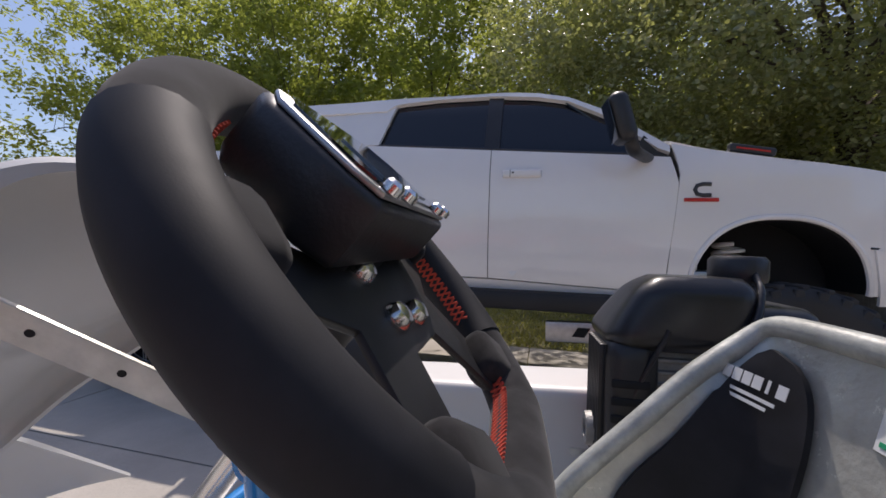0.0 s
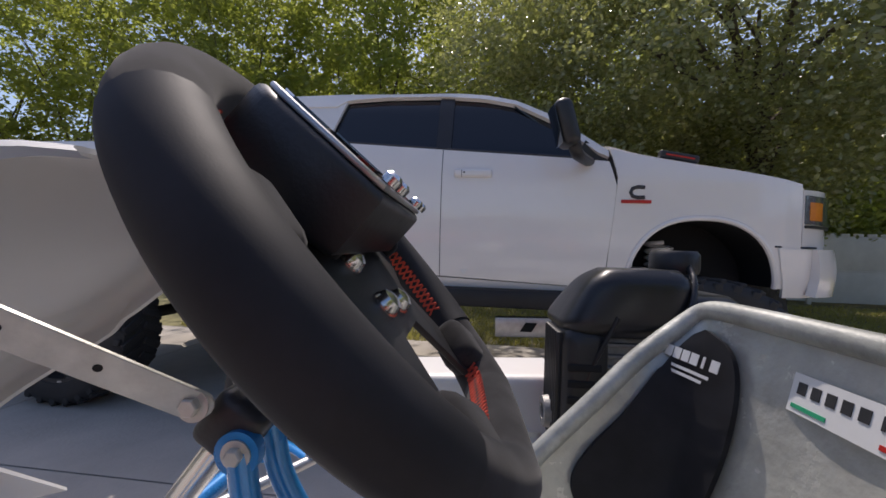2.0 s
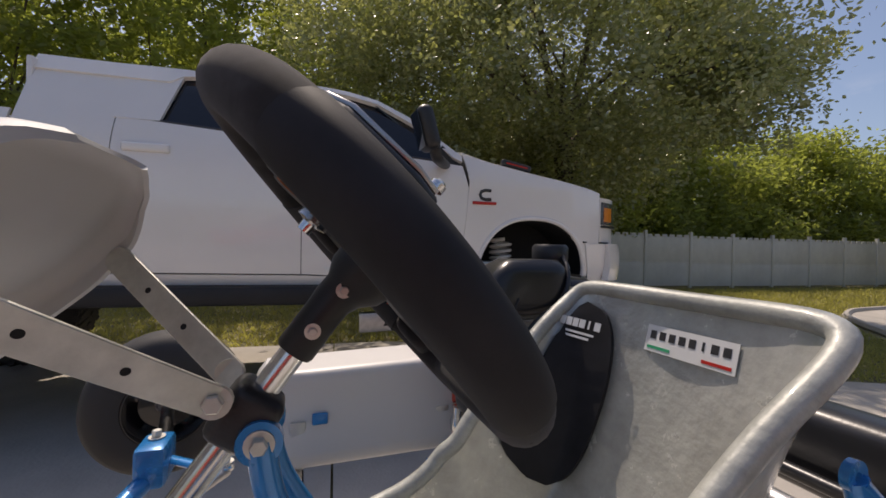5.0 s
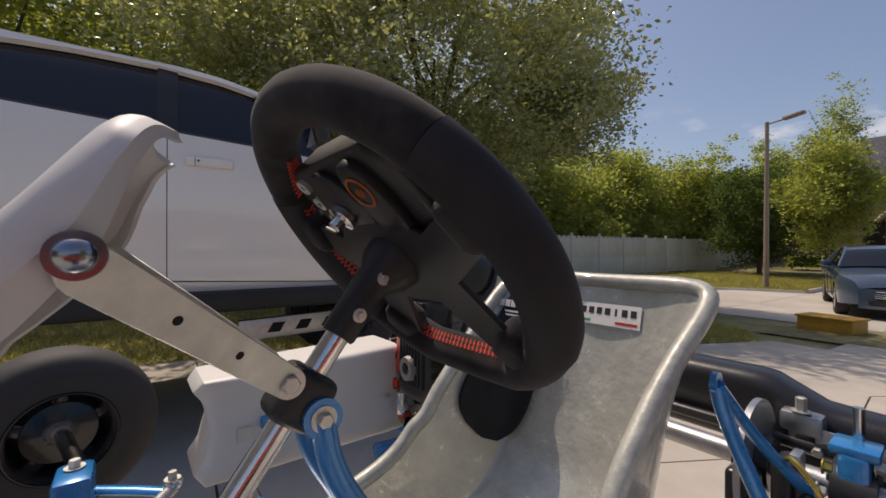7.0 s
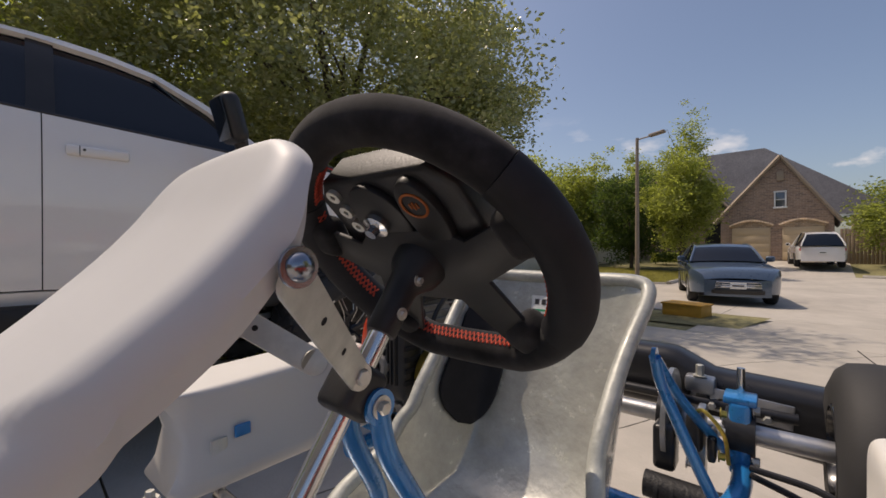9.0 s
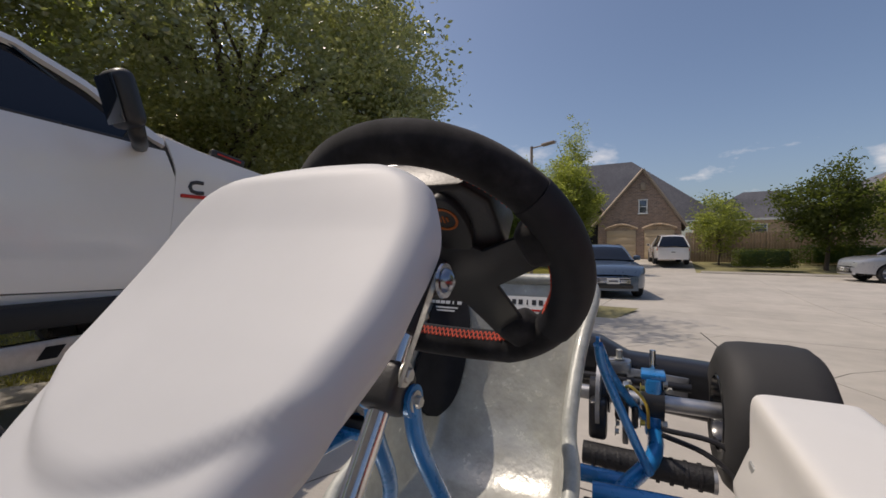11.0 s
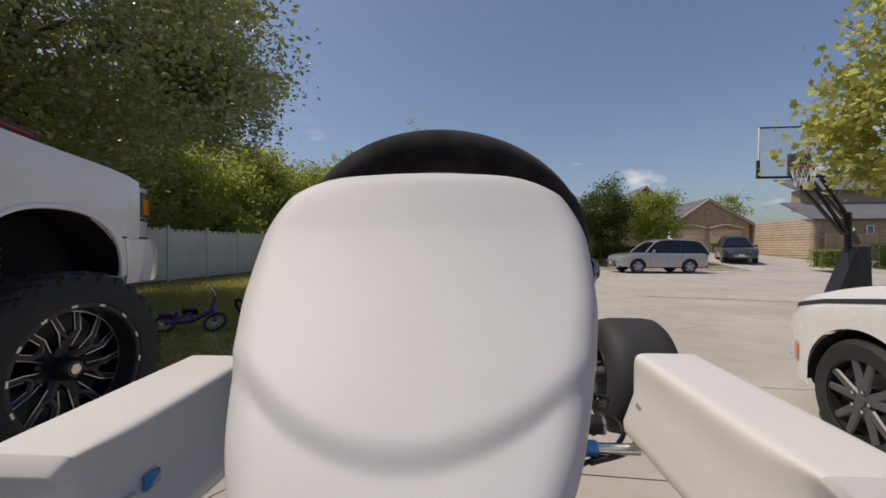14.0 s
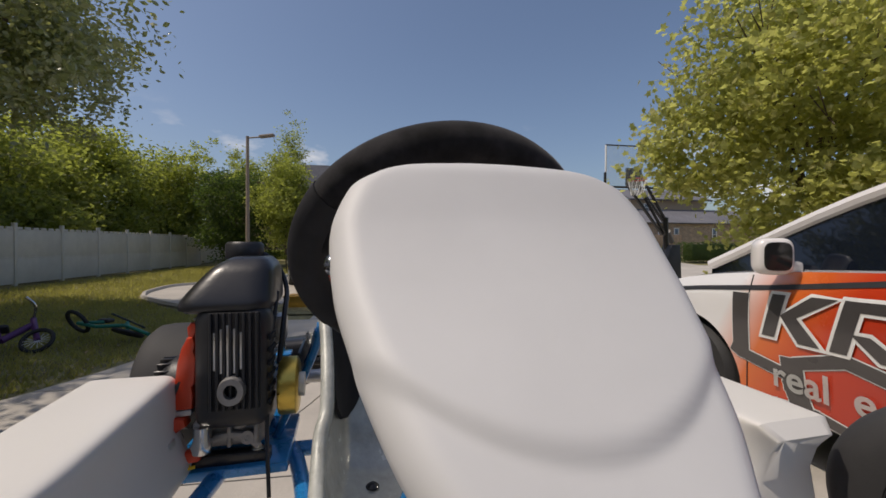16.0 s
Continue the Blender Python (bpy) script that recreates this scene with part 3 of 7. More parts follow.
# front end
NOSE = [(0.0, 2.27), (0.45, 2.25), (0.62, 2.22), (0.74, 2.16), (0.80, 2.11), (0.86, 2.045), (0.92, 1.95), (0.97, 1.83)]


def nose(x):
    return curv(NOSE, abs(x))


part("grille", sheet(lambda u, v: ((2 * u - 1) * 0.56, nose((2 * u - 1) * 0.56) + 0.012, 1.20 + 0.30 * v), 16, 4, thick=0.03), "black_satin", truck)
part("front_bumper", sheet(lambda u, v: ((2 * u - 1) * 0.965, nose((2 * u - 1) * 0.935) + 0.03 + 0.02 * math.sin(math.pi * v), 0.905 + 0.275 * v), 40, 6, thick=0.05), "white_paint", truck, "white painted steel front bumper")
part("front_panel", sheet(lambda u, v: ((2 * u - 1) * 0.945, nose((2 * u - 1) * 0.945) - 0.01, 1.195 + 0.345 * v - 0.02 * abs(2 * u - 1)), 32, 6, thick=0.04), "white_paint", truck)
for s in (1, -1):
    ho = part("headlight", sheet(lambda u, v: (s * (0.58 + 0.365 * u), nose(0.58 + 0.365 * u) + 0.006, 1.315 + 0.165 * v + 0.008 * u), 14, 6, thick=0.03), "lamp_glass", truck, "clear headlight with amber corner lens")
    part("amber_lens", sheet(lambda u, v: (s * (0.875 + 0.06 * u), nose(0.875 + 0.06 * u) + 0.011, 1.345 + 0.105 * v), 5, 4, thick=0.01), "amber", ho)
    part("lamp_trim", sheet(lambda u, v: (s * (0.58 + 0.365 * u), nose(0.58 + 0.365 * u) + 0.008, 1.300 + 0.016 * v), 14, 2, thick=0.03), "black_satin", ho)
    part("fog_lamp", box((s * 0.865, 2.045, 1.03), (0.03, 0.06, 0.10), 0.014), "black_plastic", truck)
    part("seam_line", tube([(s * (0.905 + 0.105 * t), 1.985 - 0.28 * t, 1.188) for t in np.linspace(0, 1, 6)], 0.006, 6), "black_trim", truck)
for s in (1, -1):
    part("bumper_return", skin(s, lambda v: 1.775 - 0.055 * v, const(2.035), const(0.90), const(1.178), 16, 6, out=0.010), "white_paint", truck, "white bumper end that wraps to the arch")
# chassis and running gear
# near-black block puts the shade under the hood into colour
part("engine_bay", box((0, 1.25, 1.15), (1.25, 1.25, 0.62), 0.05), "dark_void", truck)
# unseen solid blocks, added to stop sun leaking through the cab's seams
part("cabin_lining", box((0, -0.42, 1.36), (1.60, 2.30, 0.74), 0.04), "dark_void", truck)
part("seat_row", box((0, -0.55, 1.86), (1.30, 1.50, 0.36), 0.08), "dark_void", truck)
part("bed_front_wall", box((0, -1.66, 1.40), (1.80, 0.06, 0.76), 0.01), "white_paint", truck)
# near-black box colours in the shade beneath the cab
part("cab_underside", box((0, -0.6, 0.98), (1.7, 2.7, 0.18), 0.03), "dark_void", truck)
for s in (1, -1):
    part("frame_rail", box((s * 0.42, -0.8, 0.80), (0.08, 5.4, 0.16), 0.01), "black_trim", truck)
    liner = sheet(lambda u, v: (s * (0.60 + 0.36 * v), AY + (AR + 0.03) * math.cos(math.pi * u), 0.95 + 0.40 * math.sin(math.pi * u)), 20, 4, thick=0.01)
    part("wheel_liner", liner, "black_trim", truck, "black plastic inner wheel arch liner")
    lin2 = sheet(lambda u, v: (s * (0.60 + 0.36 * v), -2.72 + 0.49 * math.cos(math.pi * u), 0.95 + 0.40 * math.sin(math.pi * u)), 20, 4, thick=0.01)
    part("wheel_liner", lin2, "black_trim", truck)
    # coil spring and damper
    hel = [(s * 0.70 + 0.075 * math.cos(a), 1.20 + 0.075 * math.sin(a), 0.98 + 0.22 * a / (2 * math.pi * 5)) for a in np.linspace(0, 2 * math.pi * 5, 120)]
    part("coil_spring", tube(hel, 0.013, 7), "white_paint", truck, "white painted coil spring")
    part("damper", rod((s * 0.80, 0.985, 0.72), (s * 0.80, 1.0, 1.2), 0.012), "milled", truck)
    part("upright", box((s * 0.80, 1.02, 0.93), (0.12, 0.16, 0.22), 0.02), "alu", truck)
    # ladder-cut radius arm
    arm = box((0, 0, 0), (0.05, 0.82, 0.13), 0.008)
    ra = part("radius_arm", moved(arm, pose(s * 0.80, 0.565, 0.63, 2, 0, 0)), "alu", truck, "fabricated bare metal radius arm with slots")
    # dark slabs laid on the arm paint the shade in its slots
    for k in range(4):
        sl = slab([(-0.055, -0.03), (0.02, -0.03), (0.055, 0.03), (-0.02, 0.03)], 0.004, Matrix.Translation((s * 0.826, 0.88 - k * 0.17, 0.64 - k * 0.005)) @ Euler((radians(90), 0, radians(90))).to_matrix().to_4x4())
        part("slot", sl, "dark_void", ra)
    part("axle_tube", rod((0, 1.33, 0.5), (s * 0.9, 1.33, 0.5), 0.05), "black_trim", truck)
    part("axle_tube", rod((0, -2.72, 0.5), (s * 0.9, -2.72, 0.5), 0.05), "black_trim", truck)


def offroad_wheel(s, y):
    """A big tyre with chevron lugs on a black milled-spoke rim; its outer face towards s."""
    R, W = 0.505, 0.34
    prof = [(0.328, -W / 2 + 0.03), (0.345, -W / 2), (0.42, -W / 2 - 0.012), (0.46, -W / 2), (0.49, -W / 2 + 0.03), (0.492, 0), (0.49, W / 2 - 0.03), (0.46, W / 2),
            (0.42, W / 2 + 0.012), (0.345, W / 2), (0.328, W / 2 - 0.03)]
    ty = lathe(prof, 56, "X", caps=False)
    for k in range(30):
        a = 2 * math.pi * k / 30
        for sd in (-1, 1):
            lug = box((sd * 0.080, 0, 0.488), (0.16, 0.05, 0.03), 0.006, 1, rot=(0, 0, sd * 28))
            add(ty, moved(lug, Euler((a + (0 if sd > 0 else math.pi / 30), 0, 0)).to_matrix().to_4x4()))
            sh = box((sd * (W / 2 - 0.010), 0, 0.455), (0.03, 0.045, 0.055), 0.006, 1)
            add(ty, moved(sh, Euler((a + (0 if sd > 0 else math.pi / 30), 0, 0)).to_matrix().to_4x4()))
    base = pose(s * 1.0, y, 0.5)
    wh = part("wheel", moved(ty, base), "rubber", truck, "oversized mud-terrain tyre with deep lugs")
    o = s * (W / 2 - 0.02)
    base = base @ Matrix.Diagonal((1, 1.15, 1.15, 1))
    rim = lathe(caps=False, seg=48, axis="X", profile=[(0.30, o), (0.295, o + s * 0.012), (0.275, o + s * 0.008), (0.262, o - s * 0.03), (0.255, o - s * 0.20), (0.20, o - s * 0.22), (0.0, o - s * 0.22)])
    part("rim", moved(rim, base), "black_satin", wh, "gloss black deep-dish alloy rim")
    ring = lathe([(0.296, o + s * 0.010), (0.301, o + s * 0.013), (0.280, o + s * 0.013), (0.278, o + s * 0.009)], 48, "X", closed=True)
    sp = bmesh.new()
    ml = bmesh.new()
    for k in range(7):
        m = Euler((2 * math.pi * k / 7, 0, 0)).to_matrix().to_4x4()
        # a flat stem that forks into two swept branches, with bright cut edges
        hub, fork = Vector((o - s * 0.135, 0, 0.06)), Vector((o - s * 0.100, 0.012, 0.135))
        add(sp, moved(tube([hub, fork], [0.034, 0.024], 8), m))
        for tw, side in ((-0.22, -1), (0.20, 1)):
            knee = Vector((o - s * 0.088, side * 0.034 + 0.010, 0.165))
            tip = Vector((o - s * 0.105, math.sin(tw) * 0.258, math.cos(tw) * 0.258))
            add(sp, moved(tube([fork, knee, tip], [0.020, 0.016, 0.014], 8), m))
            out = Vector((s * 0.010, side * 0.013, 0))
            add(ml, moved(tube([hub.lerp(fork, 0.5) + Vector((s * 0.018, side * 0.024, 0)), knee + out, tip + out], 0.0032, 5), m))
            add(ml, moved(rod(knee + Vector((s * 0.010, -side * 0.012, 0.004)), tip + Vector((s * 0.010, -side * 0.011, 0)), 0.0028, 5), m))
        for kk in (0, 1):
            add(ml, moved(box((o + s * 0.013, 0, 0.288), (0.006, 0.026, 0.010)), m @ Euler((0.13 + 0.45 * kk, 0, 0)).to_matrix().to_4x4()))
    add(ml, lathe([(0.2575, o - s * 0.085), (0.2535, o - s * 0.085), (0.2535, o - s * 0.091), (0.2575, o - s * 0.091)], 48, "X", closed=True))
    part("spokes", moved(sp, base), "black_satin", wh)
    part("milled_edging", moved(ml, base), "milled", wh)
    part("beadlock_ring", moved(ring, base), "black_plastic", wh)
    cap = lathe([(0.0, o - s * 0.03), (0.035, o - s * 0.03), (0.05, o - s * 0.05), (0.055, o - s * 0.12), (0.10, o - s * 0.13), (0.10, o - s * 0.2)], 24, "X")
    part("hub_cap", moved(cap, base), "black_satin", wh)
    em = lathe([(0.0, o - s * 0.029), (0.024, o - s * 0.029), (0.024, o - s * 0.027), (0.0, o - s * 0.027)], 6, "X")
    part("cap_emblem", moved(em, base), "milled", wh)


for s in (1, -1):
    for y in (1.33, -2.72):
        offroad_wheel(s, y)
# badge: dark hook-shaped emblem over a red bar
for s in (1, -1):
    bx = lambda z: s * (side_x(z) + 0.008)
    hook = [(0.990, 1.512), (0.950, 1.514), (0.922, 1.505), (0.912, 1.482), (0.922, 1.460), (0.950, 1.452), (0.990, 1.454)]
    part("emblem", tube([(bx(z), y, z) for y, z in hook], 0.0135, 8), "ink", truck, "dark hook-shaped emblem")
    part("emblem_bar", box((bx(1.432) + s * 0.010, 0.942, 1.428), (0.014, 0.165, 0.019), 0.002), "red", truck, "red bar emblem")

    # white triangle paints a reflection seen low on the door
    part("door_mark", slab([(-0.028, 0.0), (0.028, 0.0), (0.0, -0.036)], 0.003, Matrix(((0, 0, s, s * (side_x(0.99) + 0.014)), (1, 0, 0, -0.05), (0, 1, 0, 1.0), (0, 0, 0, 1)))), "sticker_white", truck, "small white triangle painted as a reflection on the door")


# ---- go-kart on its stand ----
KYAW = 4.5
kart = thing("go_kart", "racing go-kart with white bodywork and blue chassis on a stand", "go-kart", pose(-0.033, 0, 0, 0, 0, KYAW))

# steering wheel: axis leans back, the rim in the plane (H, V)
WC = Vector((0.003, 0.028, 1.122))
TILT = radians(41)
NA = Vector((0, math.cos(TILT), math.sin(TILT)))       # towards the driver
VA = Vector((0, -math.sin(TILT), math.cos(TILT)))      # up the wheel
WM = Matrix(((1, VA.x, NA.x, WC.x), (0, VA.y, NA.y, WC.y), (0, VA.z, NA.z, WC.z), (0, 0, 0, 1)))
RR, RT = 0.160, 0.0215


def rim_pt(a, dr=0.0, dz=0.0):
    x, y = math.cos(a), math.sin(a)
    y = max(y, -0.90 - 0.02 * math.cos(3 * x))
    k = RR + dr
    return Vector((x * k, y * k, dz))


def rim_arc(a0, a1, r, n, caps=True):
    return tube([rim_pt(radians(a0 + (a1 - a0) * i / n)) for i in range(n + 1)], r, 18, caps=caps)


wheel = part("steering_wheel", moved(rim_arc(35, 145, RT, 40), WM), "black_suede", kart, "suede-wrapped steering wheel with red cross stitching")
part("grip", moved(rim_arc(-35, 35.0, RT * 1.04, 28), WM), "black_foam", wheel, "smooth black grip section")
part("grip", moved(rim_arc(145, 215, RT * 1.04, 28), WM), "black_foam", wheel)
part("lower_rim", moved(rim_arc(215, 325, RT * 0.97, 40), WM), "black_suede", wheel)
st = bmesh.new()
for a0, a1 in ((38, 62), (118, 142), (150, 208), (228, 312), (-28, 28)):
    n = int((a1 - a0) / 2.6)
    for i in range(n):
        for sgn in (-1, 1):
            for off in (0.0,):
                p = rim_pt(radians(a0 + i * 2.6), -RT * 1.0, off - 0.0065 * sgn)
                q = rim_pt(radians(a0 + (i + 1) * 2.6), -RT * 1.0, off + 0.0065 * sgn)
                add(st, rod(p, q, 0.0013, 5))
tagged(part("stitching", moved(st, WM), "red_thread", wheel, "red cross-stitched seam thread"), kind="stuff")
# spoke plate
plate = slab([(-0.05, 0.045), (0.05, 0.045), (0.072, 0.03), (0.142, 0.062), (0.150, 0.022), (0.078, -0.022), (0.104, -0.098), (0.066, -0.120), (0.03, -0.052),
              (-0.03, -0.052), (-0.066, -0.120), (-0.104, -0.098), (-0.078, -0.022), (-0.150, 0.022), (-0.142, 0.062), (-0.072, 0.03)], 0.006, Matrix.Translation((0, 0, -0.008)), 0.0015)
part("spoke_plate", moved(plate, WM), "anodised", wheel, "black anodised spoke plate")
for a in (16, 164, -48, 228):
    c = rim_pt(radians(a), -0.012)
    wr = box((0, 0, 0), (0.062, 0.05, 0.034), 0.012, 3, rot=(0, 0, a))
    part("spoke_wrap", moved(wr, WM @ Matrix.Translation(c)), "black_suede", wheel)
# dash display on the plate, seen from both sides
dm = WM @ Matrix.Translation((0, 0.065, 0.030)) @ Euler((radians(-8), 0, 0)).to_matrix().to_4x4()
body = slab([(-0.086, -0.050), (0.086, -0.050), (0.096, -0.03), (0.092, 0.03), (0.07, 0.052), (-0.07, 0.052), (-0.092, 0.03), (-0.096, -0.03)], 0.046, Matrix.Translation((0, 0, -0.032)), 0.006, 3)
part("lap_timer", moved(body, dm), "black_plastic", wheel, "black lap timer with a metal bezel and screen")
bez = slab([(-0.084, -0.046), (0.084, -0.046), (0.092, -0.028), (0.088, 0.028), (0.067, 0.048), (-0.067, 0.048), (-0.088, 0.028), (-0.092, -0.028)], 0.004, Matrix.Translation((0, 0, 0.0142)), 0.0015)
part("bezel", moved(bez, dm), "alu", wheel)
scr = slab([(-0.078, -0.040), (0.078, -0.040), (0.086, -0.026), (0.082, 0.024), (0.062, 0.042), (-0.062, 0.042), (-0.082, 0.024), (-0.086, -0.026)], 0.0016, Matrix.Translation((0, 0, 0.0184)))
part("screen", moved(scr, dm), "screen", wheel, "dark glossy display screen")
lcd = box((0, -0.012, 0.0206), (0.11, 0.034, 0.001))
part("lcd", moved(lcd, dm), "lamp_glass", wheel)
for x in (-0.075, -0.045, 0.045, 0.075):
    part("button", moved(lathe([(0, 0.019), (0.006, 0.019), (0.006, 0.024), (0.004, 0.026), (0, 0.026)], 12), dm @ Matrix.Translation((x, -0.044, 0))), "chrome", wheel)
for x, y in ((0.027, 0.012), (0.026, -0.026), (-0.010, -0.030)):
    part("hub_bolt", moved(lathe([(0, 0), (0.011, 0), (0.011, 0.003), (0.008, 0.009), (0.003, 0.011), (0, 0.011)], 20), WM @ Matrix.Translation((x, y, -0.002))), "chrome", wheel, "polished domed bolt")
# back of the timer: oval cover, ring mark, threaded ports
back = slab([(0.045 + 0.022 * math.cos(t), 0.005 + (0.042 if math.sin(t) > 0 else 0.05) * math.sin(t)) for t in np.linspace(0, 2 * math.pi, 28, endpoint=False)], 0.012, Matrix.Translation((0, 0, -0.042)), 0.003)
part("battery_cover", moved(back, dm), "anodised", wheel)
ringm = lathe([(0.0125, -0.0422), (0.015, -0.0422), (0.015, -0.0432), (0.0125, -0.0432)], 24, closed=True)
part("ring_mark", moved(ringm, dm @ Matrix.Translation((0.045, 0.02, 0))), "dim_orange", wheel, "orange ring mark")
for k in range(3):
    part("mark_bar", moved(box((0, 0, 0), (0.0018, 0.009 - 0.003 * abs(k - 1), 0.001)), dm @ Matrix.Translation((0.041 + 0.004 * k, 0.02, -0.0426))), "dim_orange", wheel)
for k in range(3):
    prt = lathe([(0.003, -0.037), (0.008, -0.037), (0.008, -0.030), (0.003, -0.030)], 16, closed=True)
    part("port", moved(prt, dm @ Matrix.Translation((-0.062, 0.036 - 0.022 * k, 0))), "zinc", wheel, "threaded metal port")
plate2 = slab([(0.034 * math.cos(t), 0.046 * math.sin(t)) for t in np.linspace(0, 2 * math.pi, 24, endpoint=False)], 0.008, Matrix.Translation((-0.014, 0.0, -0.040)), 0.002)
part("mount_plate", moved(plate2, dm), "anodised", wheel)
bb = lathe([(0, -0.057), (0.006, -0.057), (0.007, -0.049), (0.014, -0.047), (0.014, -0.041), (0, -0.041)], 18)
part("mount_bolt", moved(bb, dm @ Matrix.Translation((-0.02, 0.0, 0))), "chrome", wheel, "bright mounting bolt with washer")
# hub and column: the column is steeper than the wheel's own axis
CT = radians(54)
CA = Vector((0, math.cos(CT), math.sin(CT)))
HB = WC - NA * 0.045
cl = lambda s: HB - CA * s
hubb = tube([WC - NA * 0.004, WC - NA * 0.022, WC - NA * 0.034, HB, cl(0.012), cl(0.046), cl(0.049)], [0.031, 0.027, 0.0185, 0.0165, 0.0155, 0.0155, 0.0140], 24)
part("steering_hub", hubb, "anodised", kart, "black steering hub clamp")
for s, dx in ((-0.012, 0.0168), (0.026, 0.0155), (0.006, -0.0160), (0.036, -0.0155)):
    part("clamp_bolt", bolt(cl(s) + Vector((dx, 0, 0)), (1 if dx > 0 else -1, 0, 0), 0.0036, 0.004), "zinc", kart)
part("steering_column", rod(cl(0.030), cl(0.42), 0.0105, 20), "chrome", kart, "chromed steering column")
blk = box((0, 0, 0), (0.042, 0.042, 0.046), 0.009, 3)
BU = cl(0.104)
part("column_bush", moved(blk, Matrix.Translation(BU) @ Euler((CT - math.pi / 2, 0, 0)).to_matrix().to_4x4()), "black_plastic", kart, "black plastic column support block")
# blue column stay: two legs from the block to the floor rails
for s in (1, -1):
    a = Vector((s * 0.023, -0.056, 0.995))
    pth = [a, a + Vector((s * 0.003, 0.012, -0.05)), Vector((s * 0.036, 0.0, 0.86)), Vector((s * 0.075, 0.03, 0.735))]
    part("column_stay", tube(smooth_path(pth, 6), 0.0105, 14, flat=0.8), "blue_metal", kart, "blue painted steel steering stay")
    tab = lathe([(0, -0.005), (0.016, -0.005), (0.016, 0.005), (0, 0.005)], 20, "X")
    part("stay_tab", moved(tab, Matrix.Translation(a)), "blue_metal", kart)
    part("stay_bolt", bolt(a + Vector((s * 0.005, 0, 0)), (s, 0, 0), 0.0062, 0.006), "zinc", kart)


def strap(a, b, w, t, side):
    """A drilled flat strap from a to b with round ends."""
    a, b = Vector(a), Vector(b)
    d = b - a
    L = d.length
    n = 9
    out = [(w / 2 * math.sin(x), -w / 2 * math.cos(x)) for x in np.linspace(math.pi, 2 * math.pi, n)]
    pts = [(-w / 2 * math.sin(x), w / 2 * math.cos(x)) for x in np.linspace(0, math.pi, n)] + [(L + w / 2 * math.sin(x), -w / 2 * math.cos(x)) for x in np.linspace(0, math.pi, n)]
    x = d.normalized()
    z = Vector((side, 0, 0))
    z = (z - x * z.dot(x)).normalized()
    y = z.cross(x)
    m = Matrix(((x.x, y.x, z.x, a.x), (x.y, y.y, z.y, a.y), (x.z, y.z, z.z, a.z), (0, 0, 0, 1)))
    bm = slab(pts, t, m, 0.0005, 1)
    holes = []
    # flush discs, coloured near-black later as the shade inside drilled holes
    for f in (0.3, 0.62):
        h = lathe([(0.0, t + 0.0003), (0.0027, t + 0.0003), (0.0027, -0.0003), (0.0, -0.0003)], 14)
        holes.append(moved(h, m @ Matrix.Translation((L * f, 0, 0))))
    return bm, holes


for s in (1, -1):
    p0, p1 = (s * 0.112, -0.190, 1.120), (s * 0.030, -0.084, 1.030)
    bm, holes = strap(p0, p1, 0.0235, 0.0032, s)
    so = part("panel_bracket", bm, "zinc", kart, "drilled zinc-plated steel bracket")
    for h in holes:
        part("hole", h, "dark_void", so)
    head = lathe([(0.0, 0.0068), (0.0030, 0.0064), (0.0055, 0.0050), (0.0070, 0.0030), (0.0074, 0.0010), (0.0, 0.0010)], 28)
    turn = Matrix.Translation((s * 0.1225, -0.193, 1.126)) @ Vector((s, 0, 0)).to_track_quat("Z", "Y").to_matrix().to_4x4()
    part("panel_bolt", moved(head, turn), "bolt_steel", kart, "domed steel panel bolt")
    part("bolt_washer", moved(lathe([(0, 0.0), (0.0102, 0.0), (0.0098, 0.0016), (0, 0.0018)], 28), turn), "bolt_steel", kart)
    part("bracket_bolt", bolt((s * 0.033, -0.084, 1.030), (s, 0, 0), 0.0068, 0.006), "zinc", kart)


# front panel: a shield with a raised face, deep flanges round it
PW = [(0.0, 0.050), (0.025, 0.083), (0.07, 0.107), (0.2, 0.119), (0.4, 0.116), (0.6, 0.107), (0.75, 0.089), (0.87, 0.063), (1.0, 0.040)]
PY = [(0.0, -0.168), (0.07, -0.182), (0.2, -0.202), (0.4, -0.2294), (0.6, -0.2583), (0.75, -0.301), (0.87, -0.342), (1.0, -0.401)]
PZ = [(0.0, 1.203), (0.07, 1.1805), (0.2, 1.1500), (0.4, 1.1185), (0.6, 1.0910), (0.75, 1.0547), (0.87, 1.0180), (1.0, 0.9560)]


